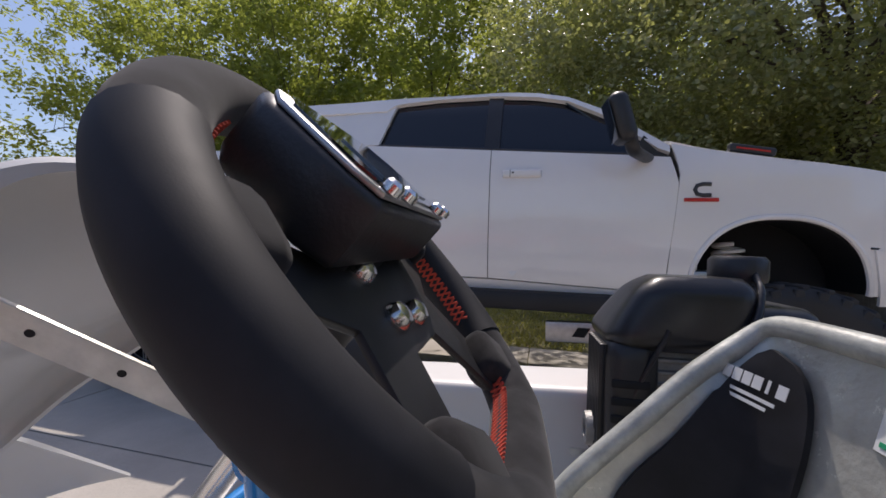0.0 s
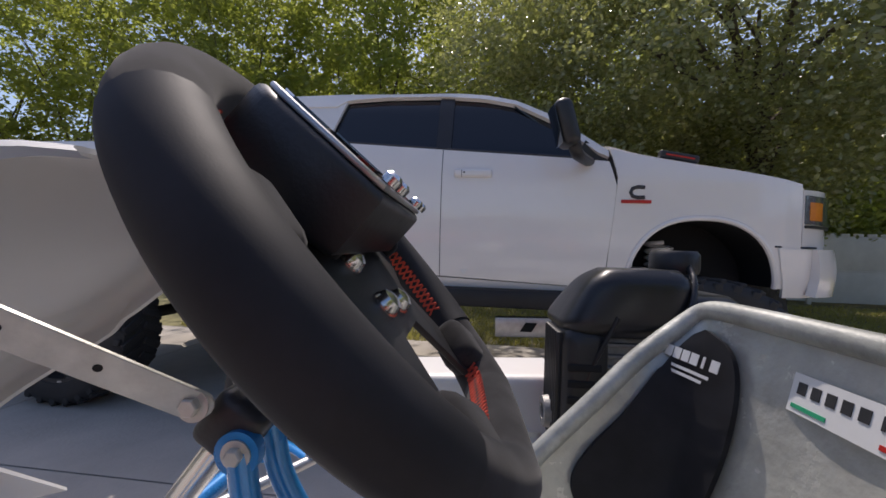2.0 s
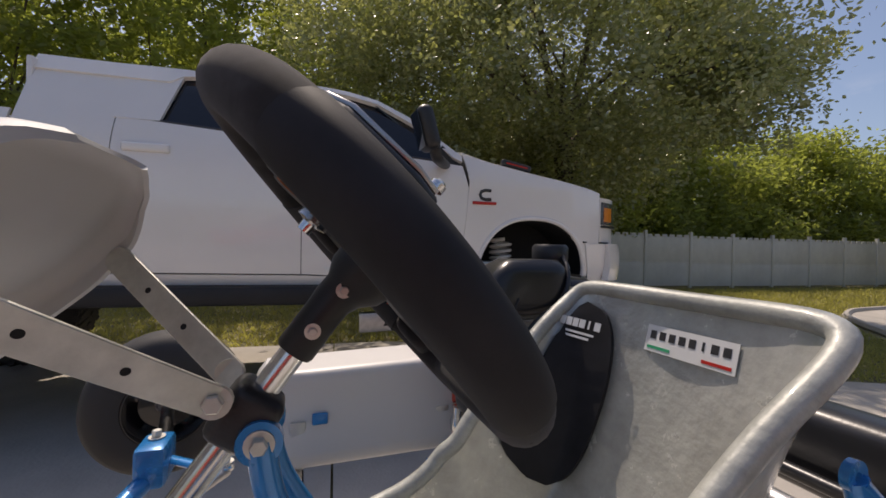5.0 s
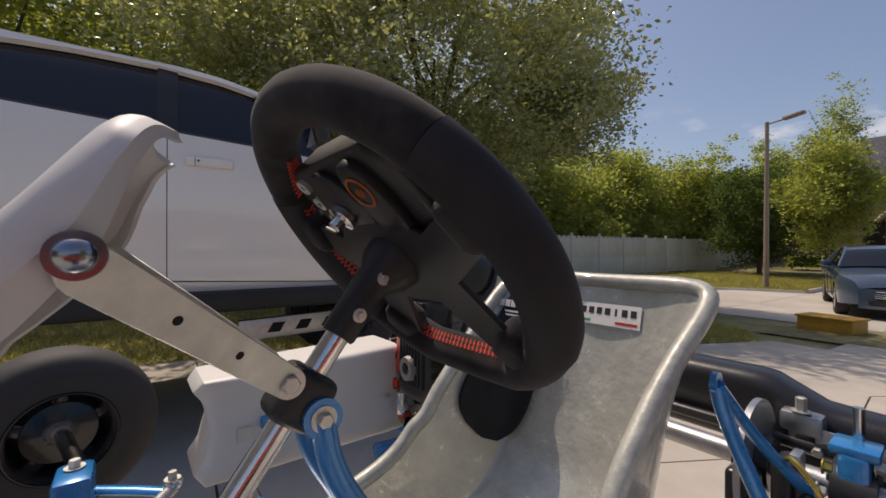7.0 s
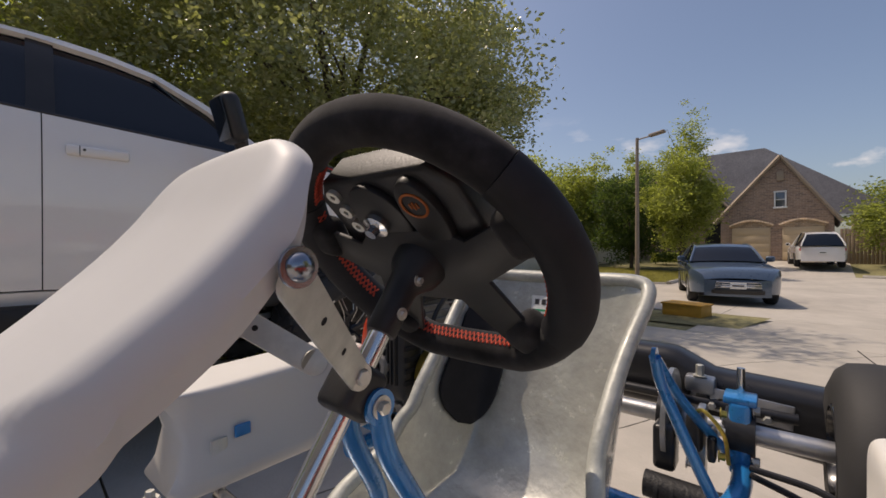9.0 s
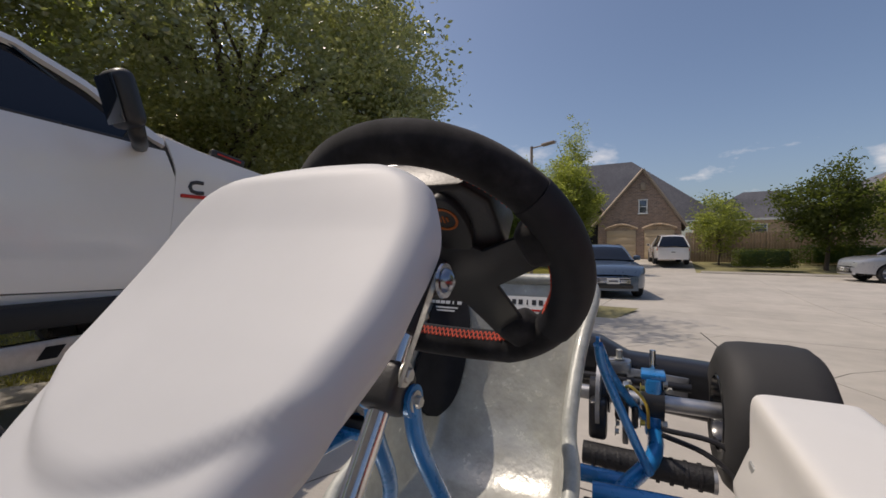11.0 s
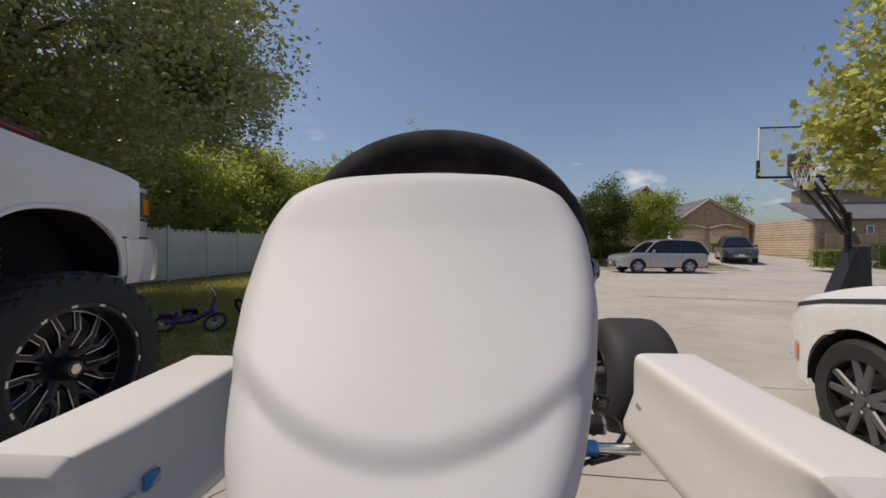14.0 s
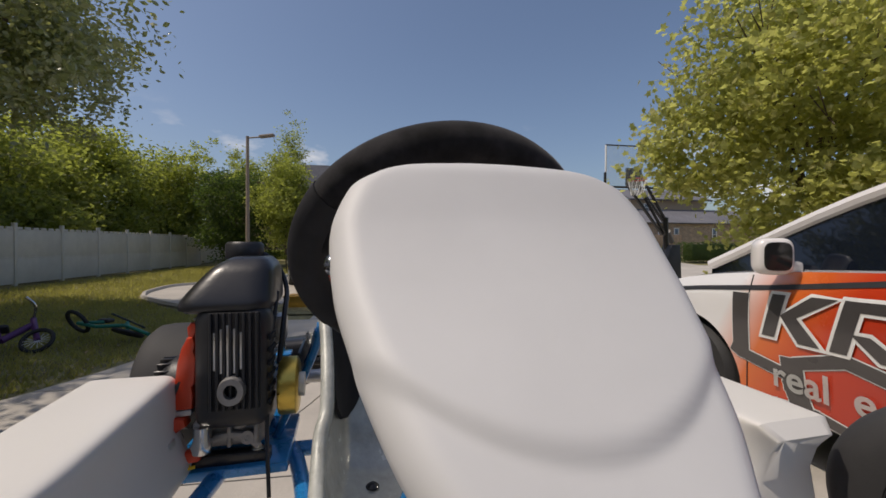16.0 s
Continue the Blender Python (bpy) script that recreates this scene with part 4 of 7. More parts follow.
def panel_pt(u, v):
    q = 2 * u - 1
    a = abs(q)
    sg = 1 if q >= 0 else -1
    w, r, face = curv(PW, v), 0.016, 0.74
    # face, rounded edge, short flange leaning in
    if a <= face:
        x = (w - r) * a / face
        back = 0.0014 * (a / face) ** 3
    else:
        t = min(1.0, (a - face) / 0.14) * math.pi / 2
        g = max(0.0, (a - 0.88) / 0.12)
        deep = lerp([(0.0, 0.30), (0.10, 0.45), (0.25, 0.95), (0.40, 1.25), (0.60, 1.35), (1.0, 1.2)], v)
        x = w - r + r * math.sin(t) - 0.0086 * g
        back = 0.0014 + r * (1 - math.cos(t)) * min(1.0, deep + 0.2) + 0.0107 * g * deep
    y, z = curv(PY, v), curv(PZ, v)
    e = 0.004
    ty = curv(PY, v + e) - curv(PY, v - e)
    tz = curv(PZ, v + e) - curv(PZ, v - e)
    n = math.hypot(ty, tz)
    by, bz = -tz / n, ty / n
    # the broad upper face stands proud of the skirt below it
    k = (0.80 - 0.15 * (x / 0.105) ** 2 - v) / 0.034
    k = max(0.0, min(1.0, k))
    back -= 0.0052 * (k * k * (3 - 2 * k)) - 0.003
    back += 0.0075 * max(0.0, 1 - v / 0.04) ** 2
    return (sg * x - 0.003, y + back * by - 0.036 * sg * x, z + back * bz)


part("front_panel", sheet(panel_pt, 84, 110, thick=-0.004), "white_plastic", kart, "plain glossy white moulded front panel")
# nose cone below the panel
part("nose_cone", sheet(lambda u, v: ((2 * u - 1) * (0.10 + 0.17 * v), -0.425 - 0.10 * v * (1 - 0.5 * (2 * u - 1) ** 2), 0.940 - 0.14 * v - 0.03 * abs(2 * u - 1) ** 3), 20, 12, thick=0.005), "white_plastic", kart)


# side pods
def pod(s, y0, y1):
    xi, xo, zt, zb = 0.375, 0.507, 0.925, 0.762

    def f(u, v):
        # u round the section, v along
        t = 2 * math.pi * u
        c, d = math.cos(t), math.sin(t)
        n = 0.22
        ex = math.copysign(abs(c) ** n, c)
        ez = math.copysign(abs(d) ** n, d)
        e = abs(2 * v - 1)
        end = max(0.0, (e - 0.93) / 0.07)
        k = math.sqrt(max(0.0, 1 - end ** 2 * 0.35))
        waist = 0.010 * math.exp(-((v - 0.12) / 0.1) ** 2)
        x = (xi + xo) / 2 + ex * ((xo - xi) / 2 * k) - (0.02 * (ez < 0) * (1 - ex) * 0.5)
        z = (zt + zb) / 2 + ez * (zt - zb) / 2 * k + 0.012 * (v - 0.5) * (ez > 0)
        y = y0 + (y1 - y0) * v + 0.026 * max(0.0, 1 - v / 0.10) * (1 - min(1.0, abs(ez)) ** 2) * (1 if abs(ez) < 0.999 else 0)
        x -= ex * 0.014 * math.exp(-(v / 0.14) ** 2) * (1 - abs(d) ** 1.5)
        return (s * x, y, z)
    bm = sheet(f, 56, 28, closed_u=True)
    bm.verts.ensure_lookup_table()
    nv = 29
    for j in (0, nv - 1):
        try:
            bm.faces.new([bm.verts[i * nv + j] for i in range(56)])
        except ValueError:
            pass
    return bm


for s, y0, y1 in ((1, -0.095, 0.352), (-1, -0.10, 0.275)):
    po = part("side_pod", pod(s, y0, y1), "cream_plastic", kart, "off-white moulded plastic side pod")
    if s < 0:
        part("clip_tab", box((s * 0.3700, y0 + 0.105, 0.842), (0.006, 0.026, 0.020), 0.005, 3), "blue_metal", po, "small blue clip tab")
    for y in (y0 + 0.07, y1 - 0.05):
        part("pod_clip", box((s * 0.3725, y, 0.80), (0.008, 0.026, 0.080), 0.004), "zinc", po)
        part("clip_bolt", bolt((s * 0.3670, y, 0.785), (-s, 0, 0), 0.006, 0.006), "zinc", po)
        if s < 0 and y > 0:
            part("pod_bar", rod((-0.318, 0.30, 0.752), (-0.336, 0.185, 0.749), 0.0145), "blue_metal", kart, "blue pod support tube")
            continue
        part("pod_bar", rod((s * 0.24, y, 0.752), (s * 0.372, y, 0.752), 0.011), "chrome", kart, "chromed side pod bar")
        part("bar_socket", rod((s * 0.16, y - 0.01, 0.752), (s * 0.29, y, 0.752), 0.0155), "blue_metal", kart)

# seat: one fibreglass bucket with a rolled edge
SC = [(0.0, -0.03, 0.775), (0.12, 0.03, 0.745), (0.3, 0.12, 0.725), (0.5, 0.235, 0.742), (0.62, 0.300, 0.80), (0.8, 0.345, 0.93), (0.92, 0.368, 1.03), (1.0, 0.380, 1.082)]


def seat_pt(u, v):
    q = 2 * u - 1
    y = curv([(a, b) for a, b, c in SC], v)
    z = curv([(a, c) for a, b, c in SC], v)
    hw = curv([(0, 0.115), (0.15, 0.15), (0.35, 0.150), (0.6, 0.140), (0.8, 0.143), (0.92, 0.155), (1.0, 0.160)], v)
    dep = curv([(0, 0.03), (0.15, 0.075), (0.35, 0.125), (0.5, 0.16), (0.62, 0.165), (0.75, 0.135), (0.88, 0.080), (0.96, 0.045), (1.0, 0.018)], v)
    ang = curv([(0, 0.0), (0.3, 0.1), (0.5, 0.55), (0.65, 0.95), (0.85, 1.25), (1, 1.35)], v)
    a = abs(q)
    bw = 0.5
    if a < bw:
        x = hw * 0.78 * a / bw
        rise = 0.02 * (a / bw) ** 2
    else:
        t = (a - bw) / (1 - bw)
        x = hw * (0.78 + 0.22 * math.sin(t * math.pi / 2))
        rise = 0.02 + (dep - 0.02) * (t ** 1.35)
    return (math.copysign(x, q), y - rise * math.sin(ang), z + rise * math.cos(ang) - 0.012 * (v > 0.9) * (a ** 4))


seat = part("seat", sheet(seat_pt, 48, 48, thick=0.005), "seat_gel", kart, "silver-grey fibreglass bucket seat")
edge = [seat_pt(0, v) for v in np.linspace(0, 0.985, 70)] + [seat_pt(u, 1.0) for u in np.linspace(0.02, 0.98, 30)] + [seat_pt(1, v) for v in np.linspace(0.985, 0, 70)]
for _ in range(14):
    edge = [edge[0]] + [tuple((edge[i - 1][k] + 2 * edge[i][k] + edge[i + 1][k]) / 4 for k in range(3)) for i in range(1, len(edge) - 1)] + [edge[-1]]
part("seat_rim", tube(edge, 0.0105, 10), "seat_edge", seat, "pale rolled seat edge with scuffs")


def on_seat(bmx, u, v, size=1.0, spin=0.0, lift=0.004):
    """Lay a flat mesh on the seat's inner face at (u, v)."""
    p = Vector(seat_pt(u, v))
    du = (Vector(seat_pt(u + 0.01, v)) - p).normalized()
    dv = (Vector(seat_pt(u, v + 0.01)) - p).normalized()
    n = du.cross(dv).normalized()
    if n.y > 0:
        n = -n
    y = n.cross(du)
    m = Matrix(((du.x, y.x, n.x, p.x), (du.y, y.y, n.y, p.y), (du.z, y.z, n.z, p.z), (0, 0, 0, 1)))
    return moved(bmx, m @ Matrix.Translation((0, 0, lift)) @ Euler((0, 0, radians(spin))).to_matrix().to_4x4())


su, sv = 0.535, 0.925
stk = part("sticker", on_seat(box((0, 0, 0), (0.112, 0.031, 0.0008)), su, sv, lift=0.0055), "sticker_white", seat, "white maker's sticker with green and red stripes")
for k in range(8):
    part("sticker_bar", on_seat(box((-0.0455 + k * 0.0130, 0.0045, 0.0007), (0.0025 if k == 5 else 0.0080, 0.0095, 0.0006)), su, sv, lift=0.0055), "ink", stk)
part("sticker_stripe", on_seat(box((-0.036, -0.0102, 0.0007), (0.032, 0.0034, 0.0006)), su, sv, lift=0.0055), "green_ink", stk)
part("sticker_stripe", on_seat(box((0.036, -0.0102, 0.0007), (0.032, 0.0034, 0.0006)), su, sv, lift=0.0055), "red", stk)
# padded side wing on the engine side
def pad_pt(u, v):
    vv = 0.62 + 0.355 * v
    cu = curv([(0.62, 0.165), (0.75, 0.190), (0.88, 0.215), (0.97, 0.23)], vv)
    e = abs(2 * v - 1)
    w = 0.125 * math.sqrt(max(0.0, 1 - e ** 3.0)) + 0.004
    p = Vector(seat_pt(cu + (u - 0.5) * 2 * w, vv))
    n = (Vector((0, 0.12, 0.95)) - p).normalized()
    return p + n * 0.012


pad = part("rib_pad", sheet(pad_pt, 14, 30, thick=0.006), "black_foam", seat, "black foam rib pad with white lettering")
pm = Vector(pad_pt(0.5, 0.86))
pu = (Vector(pad_pt(0.8, 0.86)) - pm).normalized()
pv = (Vector(pad_pt(0.5, 0.90)) - pm).normalized()
pn = pu.cross(pv).normalized()
if pn.y > 0:
    pn = -pn
pm = pm + pn * 0.004
py = pn.cross(pu)
PMX = Matrix(((pu.x, py.x, pn.x, pm.x), (pu.y, py.y, pn.y, pm.y), (pu.z, py.z, pn.z, pm.z), (0, 0, 0, 1)))
for k in range(6):
    w = 0.0028 if k == 4 else 0.0088
    part("pad_mark", moved(box((-0.0265 + k * 0.0104 + (0.002 if k > 4 else 0), 0, 0.004), (w, 0.0115, 0.0006), 0), PMX), "sticker_white", seat)
for k, w in enumerate((0.05, 0.038)):
    part("pad_bar", moved(box((0.0, -0.013 - 0.006 * k, 0.004), (w, 0.003, 0.0006)), PMX), "sticker_white", seat)
for x, y in ((-0.06, 0.06), (0.06, 0.06), (-0.07, 0.2), (0.07, 0.2)):
    part("seat_bolt", moved(lathe([(0, 0), (0.011, 0), (0.011, 0.002), (0.006, 0.006), (0, 0.006)], 16), Matrix.Translation((x, y, 0.742))), "black_satin", seat)

# chassis rails
for s in (1, -1):
    rail = smooth_path([(s * 0.20, -0.36, 0.735), (s * 0.21, -0.15, 0.735), (s * 0.17, 0.1, 0.735), (s * 0.20, 0.32, 0.74), (s * 0.255, 0.44, 0.765), (s * 0.255, 0.62, 0.79)], 6)
    part("chassis_rail", tube(rail, 0.0145, 14), "blue_metal", kart, "blue painted chassis tube")
    # axle bearing carrier with its uprights
    part("bearing_carrier", box((s * 0.255, 0.53, 0.825), (0.030, 0.055, 0.115), 0.006), "blue_metal", kart, "blue bearing carrier bracket")
    part("bearing", moved(lathe([(0.018, -0.02), (0.036, -0.02), (0.036, 0.02), (0.018, 0.02)], 24, "X", closed=True), Matrix.Translation((s * 0.255, 0.53, 0.83))), "black_plastic", kart)
    # seat stay: a long blue bar from the seat to the rail
    sty = smooth_path([(s * 0.163, 0.352, 0.975), (s * 0.172, 0.36, 0.93), (s * 0.215, 0.36, 0.83), (s * 0.245, 0.37, 0.762)], 5)
    part("seat_stay", tube(sty, 0.0105, 12, flat=0.75), "blue_metal", kart, "blue seat stay bar")
    part("seat_stay", tube(smooth_path([(s * 0.163, 0.352, 0.975), (s * 0.185, 0.42, 0.90), (s * 0.24, 0.50, 0.80)], 5), 0.009, 12, flat=0.75), "blue_metal", kart)
    part("stay_eye", moved(lathe([(0.004, -0.003), (0.012, -0.003), (0.012, 0.003), (0.004, 0.003)], 16, "X", closed=True), Matrix.Translation((s * 0.163, 0.350, 0.978))), "blue_metal", kart)
for y, z in ((-0.34, 0.735), (0.36, 0.742)):
    part("cross_tube", rod((-0.22, y, z), (0.22, y, z), 0.0145), "blue_metal", kart)
part("front_porch", tube(smooth_path([(-0.20, -0.34, 0.735), (-0.19, -0.50, 0.735), (0, -0.54, 0.735), (0.19, -0.50, 0.735), (0.20, -0.34, 0.735)], 6), 0.011, 12), "blue_metal", kart)
part("rear_axle", rod((-0.50, 0.53, 0.83), (0.50, 0.53, 0.83), 0.0155, 18), "alu", kart, "bare steel rear axle")
part("floor_tray", box((0, -0.22, 0.722), (0.38, 0.34, 0.004), 0.001), "alu", kart)


def kart_wheel(x, y, R, W, name, steer=0.0):
    prof = [(0.066, -W / 2 + 0.015), (0.072, -W / 2 + 0.004), (R * 0.72, -W / 2), (R * 0.90, -W / 2 + 0.010), (R * 0.975, -W / 2 + 0.022), (R, -W / 2 + 0.045), (R, W / 2 - 0.045),
            (R * 0.975, W / 2 - 0.022), (R * 0.90, W / 2 - 0.010), (R * 0.72, W / 2), (0.072, W / 2 - 0.004), (0.066, W / 2 - 0.015)]
    m = pose(x, y, 0.69 + R, 0, 0, steer)
    t = part(name, moved(lathe(prof, 56, "X", caps=False), m), "kart_rubber", kart, "worn slick racing tyre")
    for s in (1, -1):
        rim = lathe(caps=False, seg=40, axis="X", profile=[(0.072, s * (W / 2 - 0.006)), (0.069, s * (W / 2 - 0.002)), (0.064, s * (W / 2 - 0.012)), (0.060, s * (W / 2 - 0.05)), (0.048, s * 0.02), (0.0, s * 0.02)])
        part("rim", moved(rim, m), "gloss_black", t, "black wheel rim")
        sp = bmesh.new()
        for k in range(5):
            q = Euler((2 * math.pi * k / 5, 0, 0)).to_matrix().to_4x4()
            add(sp, moved(box((s * (W / 2 - 0.045), 0, 0.040), (0.012, 0.022, 0.05), 0.004), q))
        part("spokes", moved(sp, m), "gloss_black", t)
        part("hub", moved(lathe([(0.0, s * (W / 2 - 0.03)), (0.012, s * (W / 2 - 0.03)), (0.02, s * (W / 2 - 0.04)), (0.022, s * 0.02)], 20, "X"), m), "cast", t)
        part("rim_line", moved(lathe([(0.0695, s * (W / 2 - 0.0035)), (0.0705, s * (W / 2 - 0.0025)), (0.0685, s * (W / 2 - 0.0015))], 40, "X", closed=True), m), "black_plastic", t)
    return t


for s in (1, -1):
    kart_wheel(s * 0.442, 0.53, 0.138, 0.162, "rear_tyre")
    kart_wheel(s * 0.59, -0.2255 + s * 0.0455, 0.135, 0.115, "front_tyre", steer=12)
    part("stub_axle", rod((s * 0.42, -0.232, 0.818), (s * 0.59, -0.2255 + s * 0.0455, 0.825), 0.011), "chrome", kart)
    part("kingpin_yoke", box((s * 0.385, -0.235, 0.802), (0.066, 0.042, 0.062), 0.008), "blue_metal", kart, "blue stub axle yoke")
    part("kingpin_bolt", bolt((s * 0.392, -0.235, 0.834), (0, 0, 1), 0.0068, 0.010), "zinc", kart)
    part("steering_arm", tube([(s * 0.40, -0.235, 0.80), (s * 0.36, -0.17, 0.795), (s * 0.335, -0.13, 0.79)], 0.009, 10, flat=0.6), "blue_metal", kart)
    part("track_rod", rod((s * 0.335, -0.13, 0.795), (s * 0.03, -0.33, 0.80), 0.0085, 12), "alu", kart, "bare aluminium track rod")
    part("rod_end", moved(lathe([(0.0, -0.006), (0.011, -0.006), (0.013, 0), (0.011, 0.006), (0, 0.006)], 16), Matrix.Translation((s * 0.335, -0.13, 0.803))), "chrome", kart)
    part("rod_end_bolt", bolt((s * 0.335, -0.13, 0.808), (0, 0, 1), 0.0060, 0.010), "zinc", kart)
    part("front_axle_tube", rod((s * 0.20, -0.30, 0.745), (s * 0.385, -0.235, 0.785), 0.0145), "blue_metal", kart)

# rear bumper: wide hollow black moulding
def bump_pt(u, v):
    q = 2 * u - 1
    t = 2 * math.pi * v
    rise = lerp([(0, 0.0), (0.28, 0.0), (0.42, -0.035), (1.0, -0.045)], abs(q))
    return (q * 0.50, 0.665 + 0.045 * math.copysign(abs(math.cos(t)) ** 0.6, math.cos(t)) - 0.03 * abs(q) ** 4, 0.868 + rise + 0.062 * math.copysign(abs(math.sin(t)) ** 0.5, math.sin(t)))


part("rear_bumper", sheet(lambda u, v: bump_pt(v, u), 32, 48, closed_u=True), "black_satin", kart, "glossy black moulded plastic rear bumper")
bpl = part("bumper_plate", box((0.250, 0.600, 0.850), (0.15, 0.005, 0.042), 0.002, rot=(0, 4, 0)), "alu", kart, "slotted bare metal bumper plate")
# dark insets colour the shade of slots on the solid plate
for dx in (-0.055, -0.02, 0.02, 0.055):
    part("slot", box((0.250 + dx, 0.5965, 0.850 - dx * 0.07), (0.022, 0.004, 0.011), 0.0015), "dark_void", bpl)
for dx in (-0.04, 0.0, 0.04):
    part("plate_bolt", bolt((0.250 + dx, 0.597, 0.841 - dx * 0.07), (0, -1, 0), 0.0065, 0.014), "zinc", bpl)
part("bumper_tube", rod((-0.33, 0.60, 0.845), (0.33, 0.60, 0.845), 0.010), "black_satin", kart)


# ---- engine, on the far side of the seat ----
EX, EY = -0.312, 0.365
eng = Matrix.Translation((EX, EY, 0.770)) @ Matrix.Diagonal((0.86, 0.80, 0.97, 1)) @ Matrix.Translation((0, 0, -0.785))


def epart(name, bm, material, label=""):
    return part(name, moved(bm, eng), material, kart, label)


# cast block with its sump and mounts
ck = epart("crankcase", box((0.012, -0.01, 0.85), (0.125, 0.20, 0.075), 0.014, 3), "cast", "cast alloy crankcase")
for x, z, r in ((-0.025, 0.868, 0.020), (0.03, 0.862, 0.013), (0.058, 0.872, 0.011), (-0.03, 0.832, 0.010), (0.045, 0.832, 0.012)):
    part("casting_boss", moved(lathe([(0.4 * r, -0.012), (r, -0.012), (1.1 * r, 0.0), (0.4 * r, 0.0)], 16, "Y", closed=True), eng @ Matrix.Translation((x, -0.113, z))), "cast", ck)
for x in (-0.035, 0.012, 0.06):
    part("casting_rib", moved(box((x, -0.116, 0.842), (0.008, 0.016, 0.05), 0.003), eng), "cast", ck)
part("casting_arch", moved(tube(smooth_path([(-0.04, -0.118, 0.815), (-0.01, -0.118, 0.835), (0.035, -0.118, 0.835), (0.065, -0.118, 0.815)], 5), 0.007, 8), eng), "cast", ck)
epart("engine_mount", box((0.01, 0, 0.775), (0.22, 0.26, 0.018), 0.004), "blue_metal", "blue engine mount plate")
epart("mount_foot", box((0.0, -0.10, 0.792), (0.17, 0.03, 0.022), 0.004), "black_satin")
for x in (-0.06, 0.06):
    epart("engine_bolt", bolt((x, -0.10, 0.803), (0, 0, 1), 0.007, 0.008), "zinc")
epart("cylinder", box((0.012, -0.02, 0.965), (0.11, 0.17, 0.17), 0.01), "cast", "finned alloy cylinder")
for k in range(10):
    epart("fin", box((0.012, -0.02, 0.895 + 0.016 * k), (0.128, 0.19, 0.005), 0.002), "cast")
# front cover: rounded black casing with vertical vents
cov = box((0.026, -0.125, 0.962), (0.132, 0.080, 0.205), 0.026, 4)
cv = epart("engine_cover", cov, "black_plastic", "black plastic engine cover with slots")
for k in range(8):
    part("vent_rib", moved(box((-0.008 + 0.0112 * k, -0.166, 0.975), (0.0058, 0.012, 0.160), 0.0025), eng), "black_plastic", cv)
# dark strips for the shade in the cover's side slots
for k in range(6):
    part("vent_slot", moved(box((0.0915, -0.130, 0.90 + 0.022 * k), (0.006, 0.055, 0.010), 0.002), eng), "dark_void", cv)
# near-black sheet behind the ribs paints the recess's shade
epart("vent_recess", box((0.031, -0.1635, 0.975), (0.090, 0.006, 0.160), 0.002), "dark_void")
# bright metal strips, added as glints off the fins behind the vents
for k in range(5):
    epart("cylinder_glint", box((-0.002 + 0.0112 * k, -0.1672, 0.992), (0.0040, 0.002, 0.085 - 0.012 * abs(k - 2)), 0.0008), "milled")
epart("shaft_boss", moved(lathe([(0.012, -0.03), (0.022, -0.03), (0.025, -0.012), (0.027, 0.0), (0.012, 0.0)], 24, "Y", closed=True), Matrix.Translation((0.028, -0.152, 0.928))), "cast", "round alloy shaft boss")
# near-black disc as the shade inside the bore
epart("shaft_hole", moved(lathe([(0, -0.012), (0.012, -0.012)], 20, "Y"), Matrix.Translation((0.028, -0.156, 0.928))), "dark_void")
# air box on top
def tank_pt(u, v):
    c, d = math.cos(2 * math.pi * u), math.sin(2 * math.pi * u)
    tuck = 0.012 * max(0.0, 1 - v / 0.22) ** 2 + 0.016 * max(0.0, (v - 0.72) / 0.28) ** 2.2
    hx = 0.091 - 0.043 * v ** 1.25 - tuck
    hy = 0.112 - 0.034 * v ** 1.25 - tuck
    return (0.006 + 0.034 * v ** 1.25 + hx * math.copysign(abs(c) ** 0.42, c), -0.058 + 0.030 * v ** 1.25 + hy * math.copysign(abs(d) ** 0.42, d), 1.052 + 0.092 * v)


ab = sheet(tank_pt, 64, 18, closed_u=True)
bmesh.ops.holes_fill(ab, edges=[e for e in ab.edges if e.is_boundary], sides=0)
bmesh.ops.bevel(ab, geom=[e for e in ab.edges if len(e.link_faces) == 2 and e.calc_face_angle(0) > 0.9], offset=0.007, segments=3, affect="EDGES")
epart("air_box", ab, "black_satin", "glossy black moulded air box")
epart("air_box_neck", box((0.01, -0.03, 1.058), (0.09, 0.10, 0.03), 0.008), "black_plastic")
epart("name_plate", box((0.082, 0.06, 1.075), (0.004, 0.07, 0.045), 0.002), "alu", "small pale plate")
# fuel cap and tank behind
epart("fuel_tank", box((-0.005, 0.085, 1.06), (0.15, 0.13, 0.10), 0.03, 4), "black_satin", "black fuel tank")
cap_bm = lathe([(0, 0.0), (0.040, 0.0), (0.042, 0.006), (0.042, 0.028), (0.036, 0.034), (0, 0.034)], 10)
epart("fuel_cap", moved(cap_bm, Matrix.Translation((0.005, 0.055, 1.138))), "black_plastic", "ribbed black fuel cap")
epart("fuel_hose", tube(smooth_path([(0.04, 0.06, 1.150), (0.075, 0.05, 1.125), (0.10, 0.02, 1.08), (0.105, -0.06, 1.03), (0.10, -0.10, 0.95)], 6), 0.0055, 10), "black_satin", "black fuel hose")
# fan housing and red shroud on the outer side
fan = lathe([(0.0, -0.032), (0.040, -0.032), (0.058, -0.022), (0.066, -0.006), (0.066, 0.02), (0.0, 0.02)], 36, "X")
fo = epart("fan_housing", moved(fan, Matrix.Translation((-0.100, -0.03, 0.895))), "black_plastic", "round black starter housing")
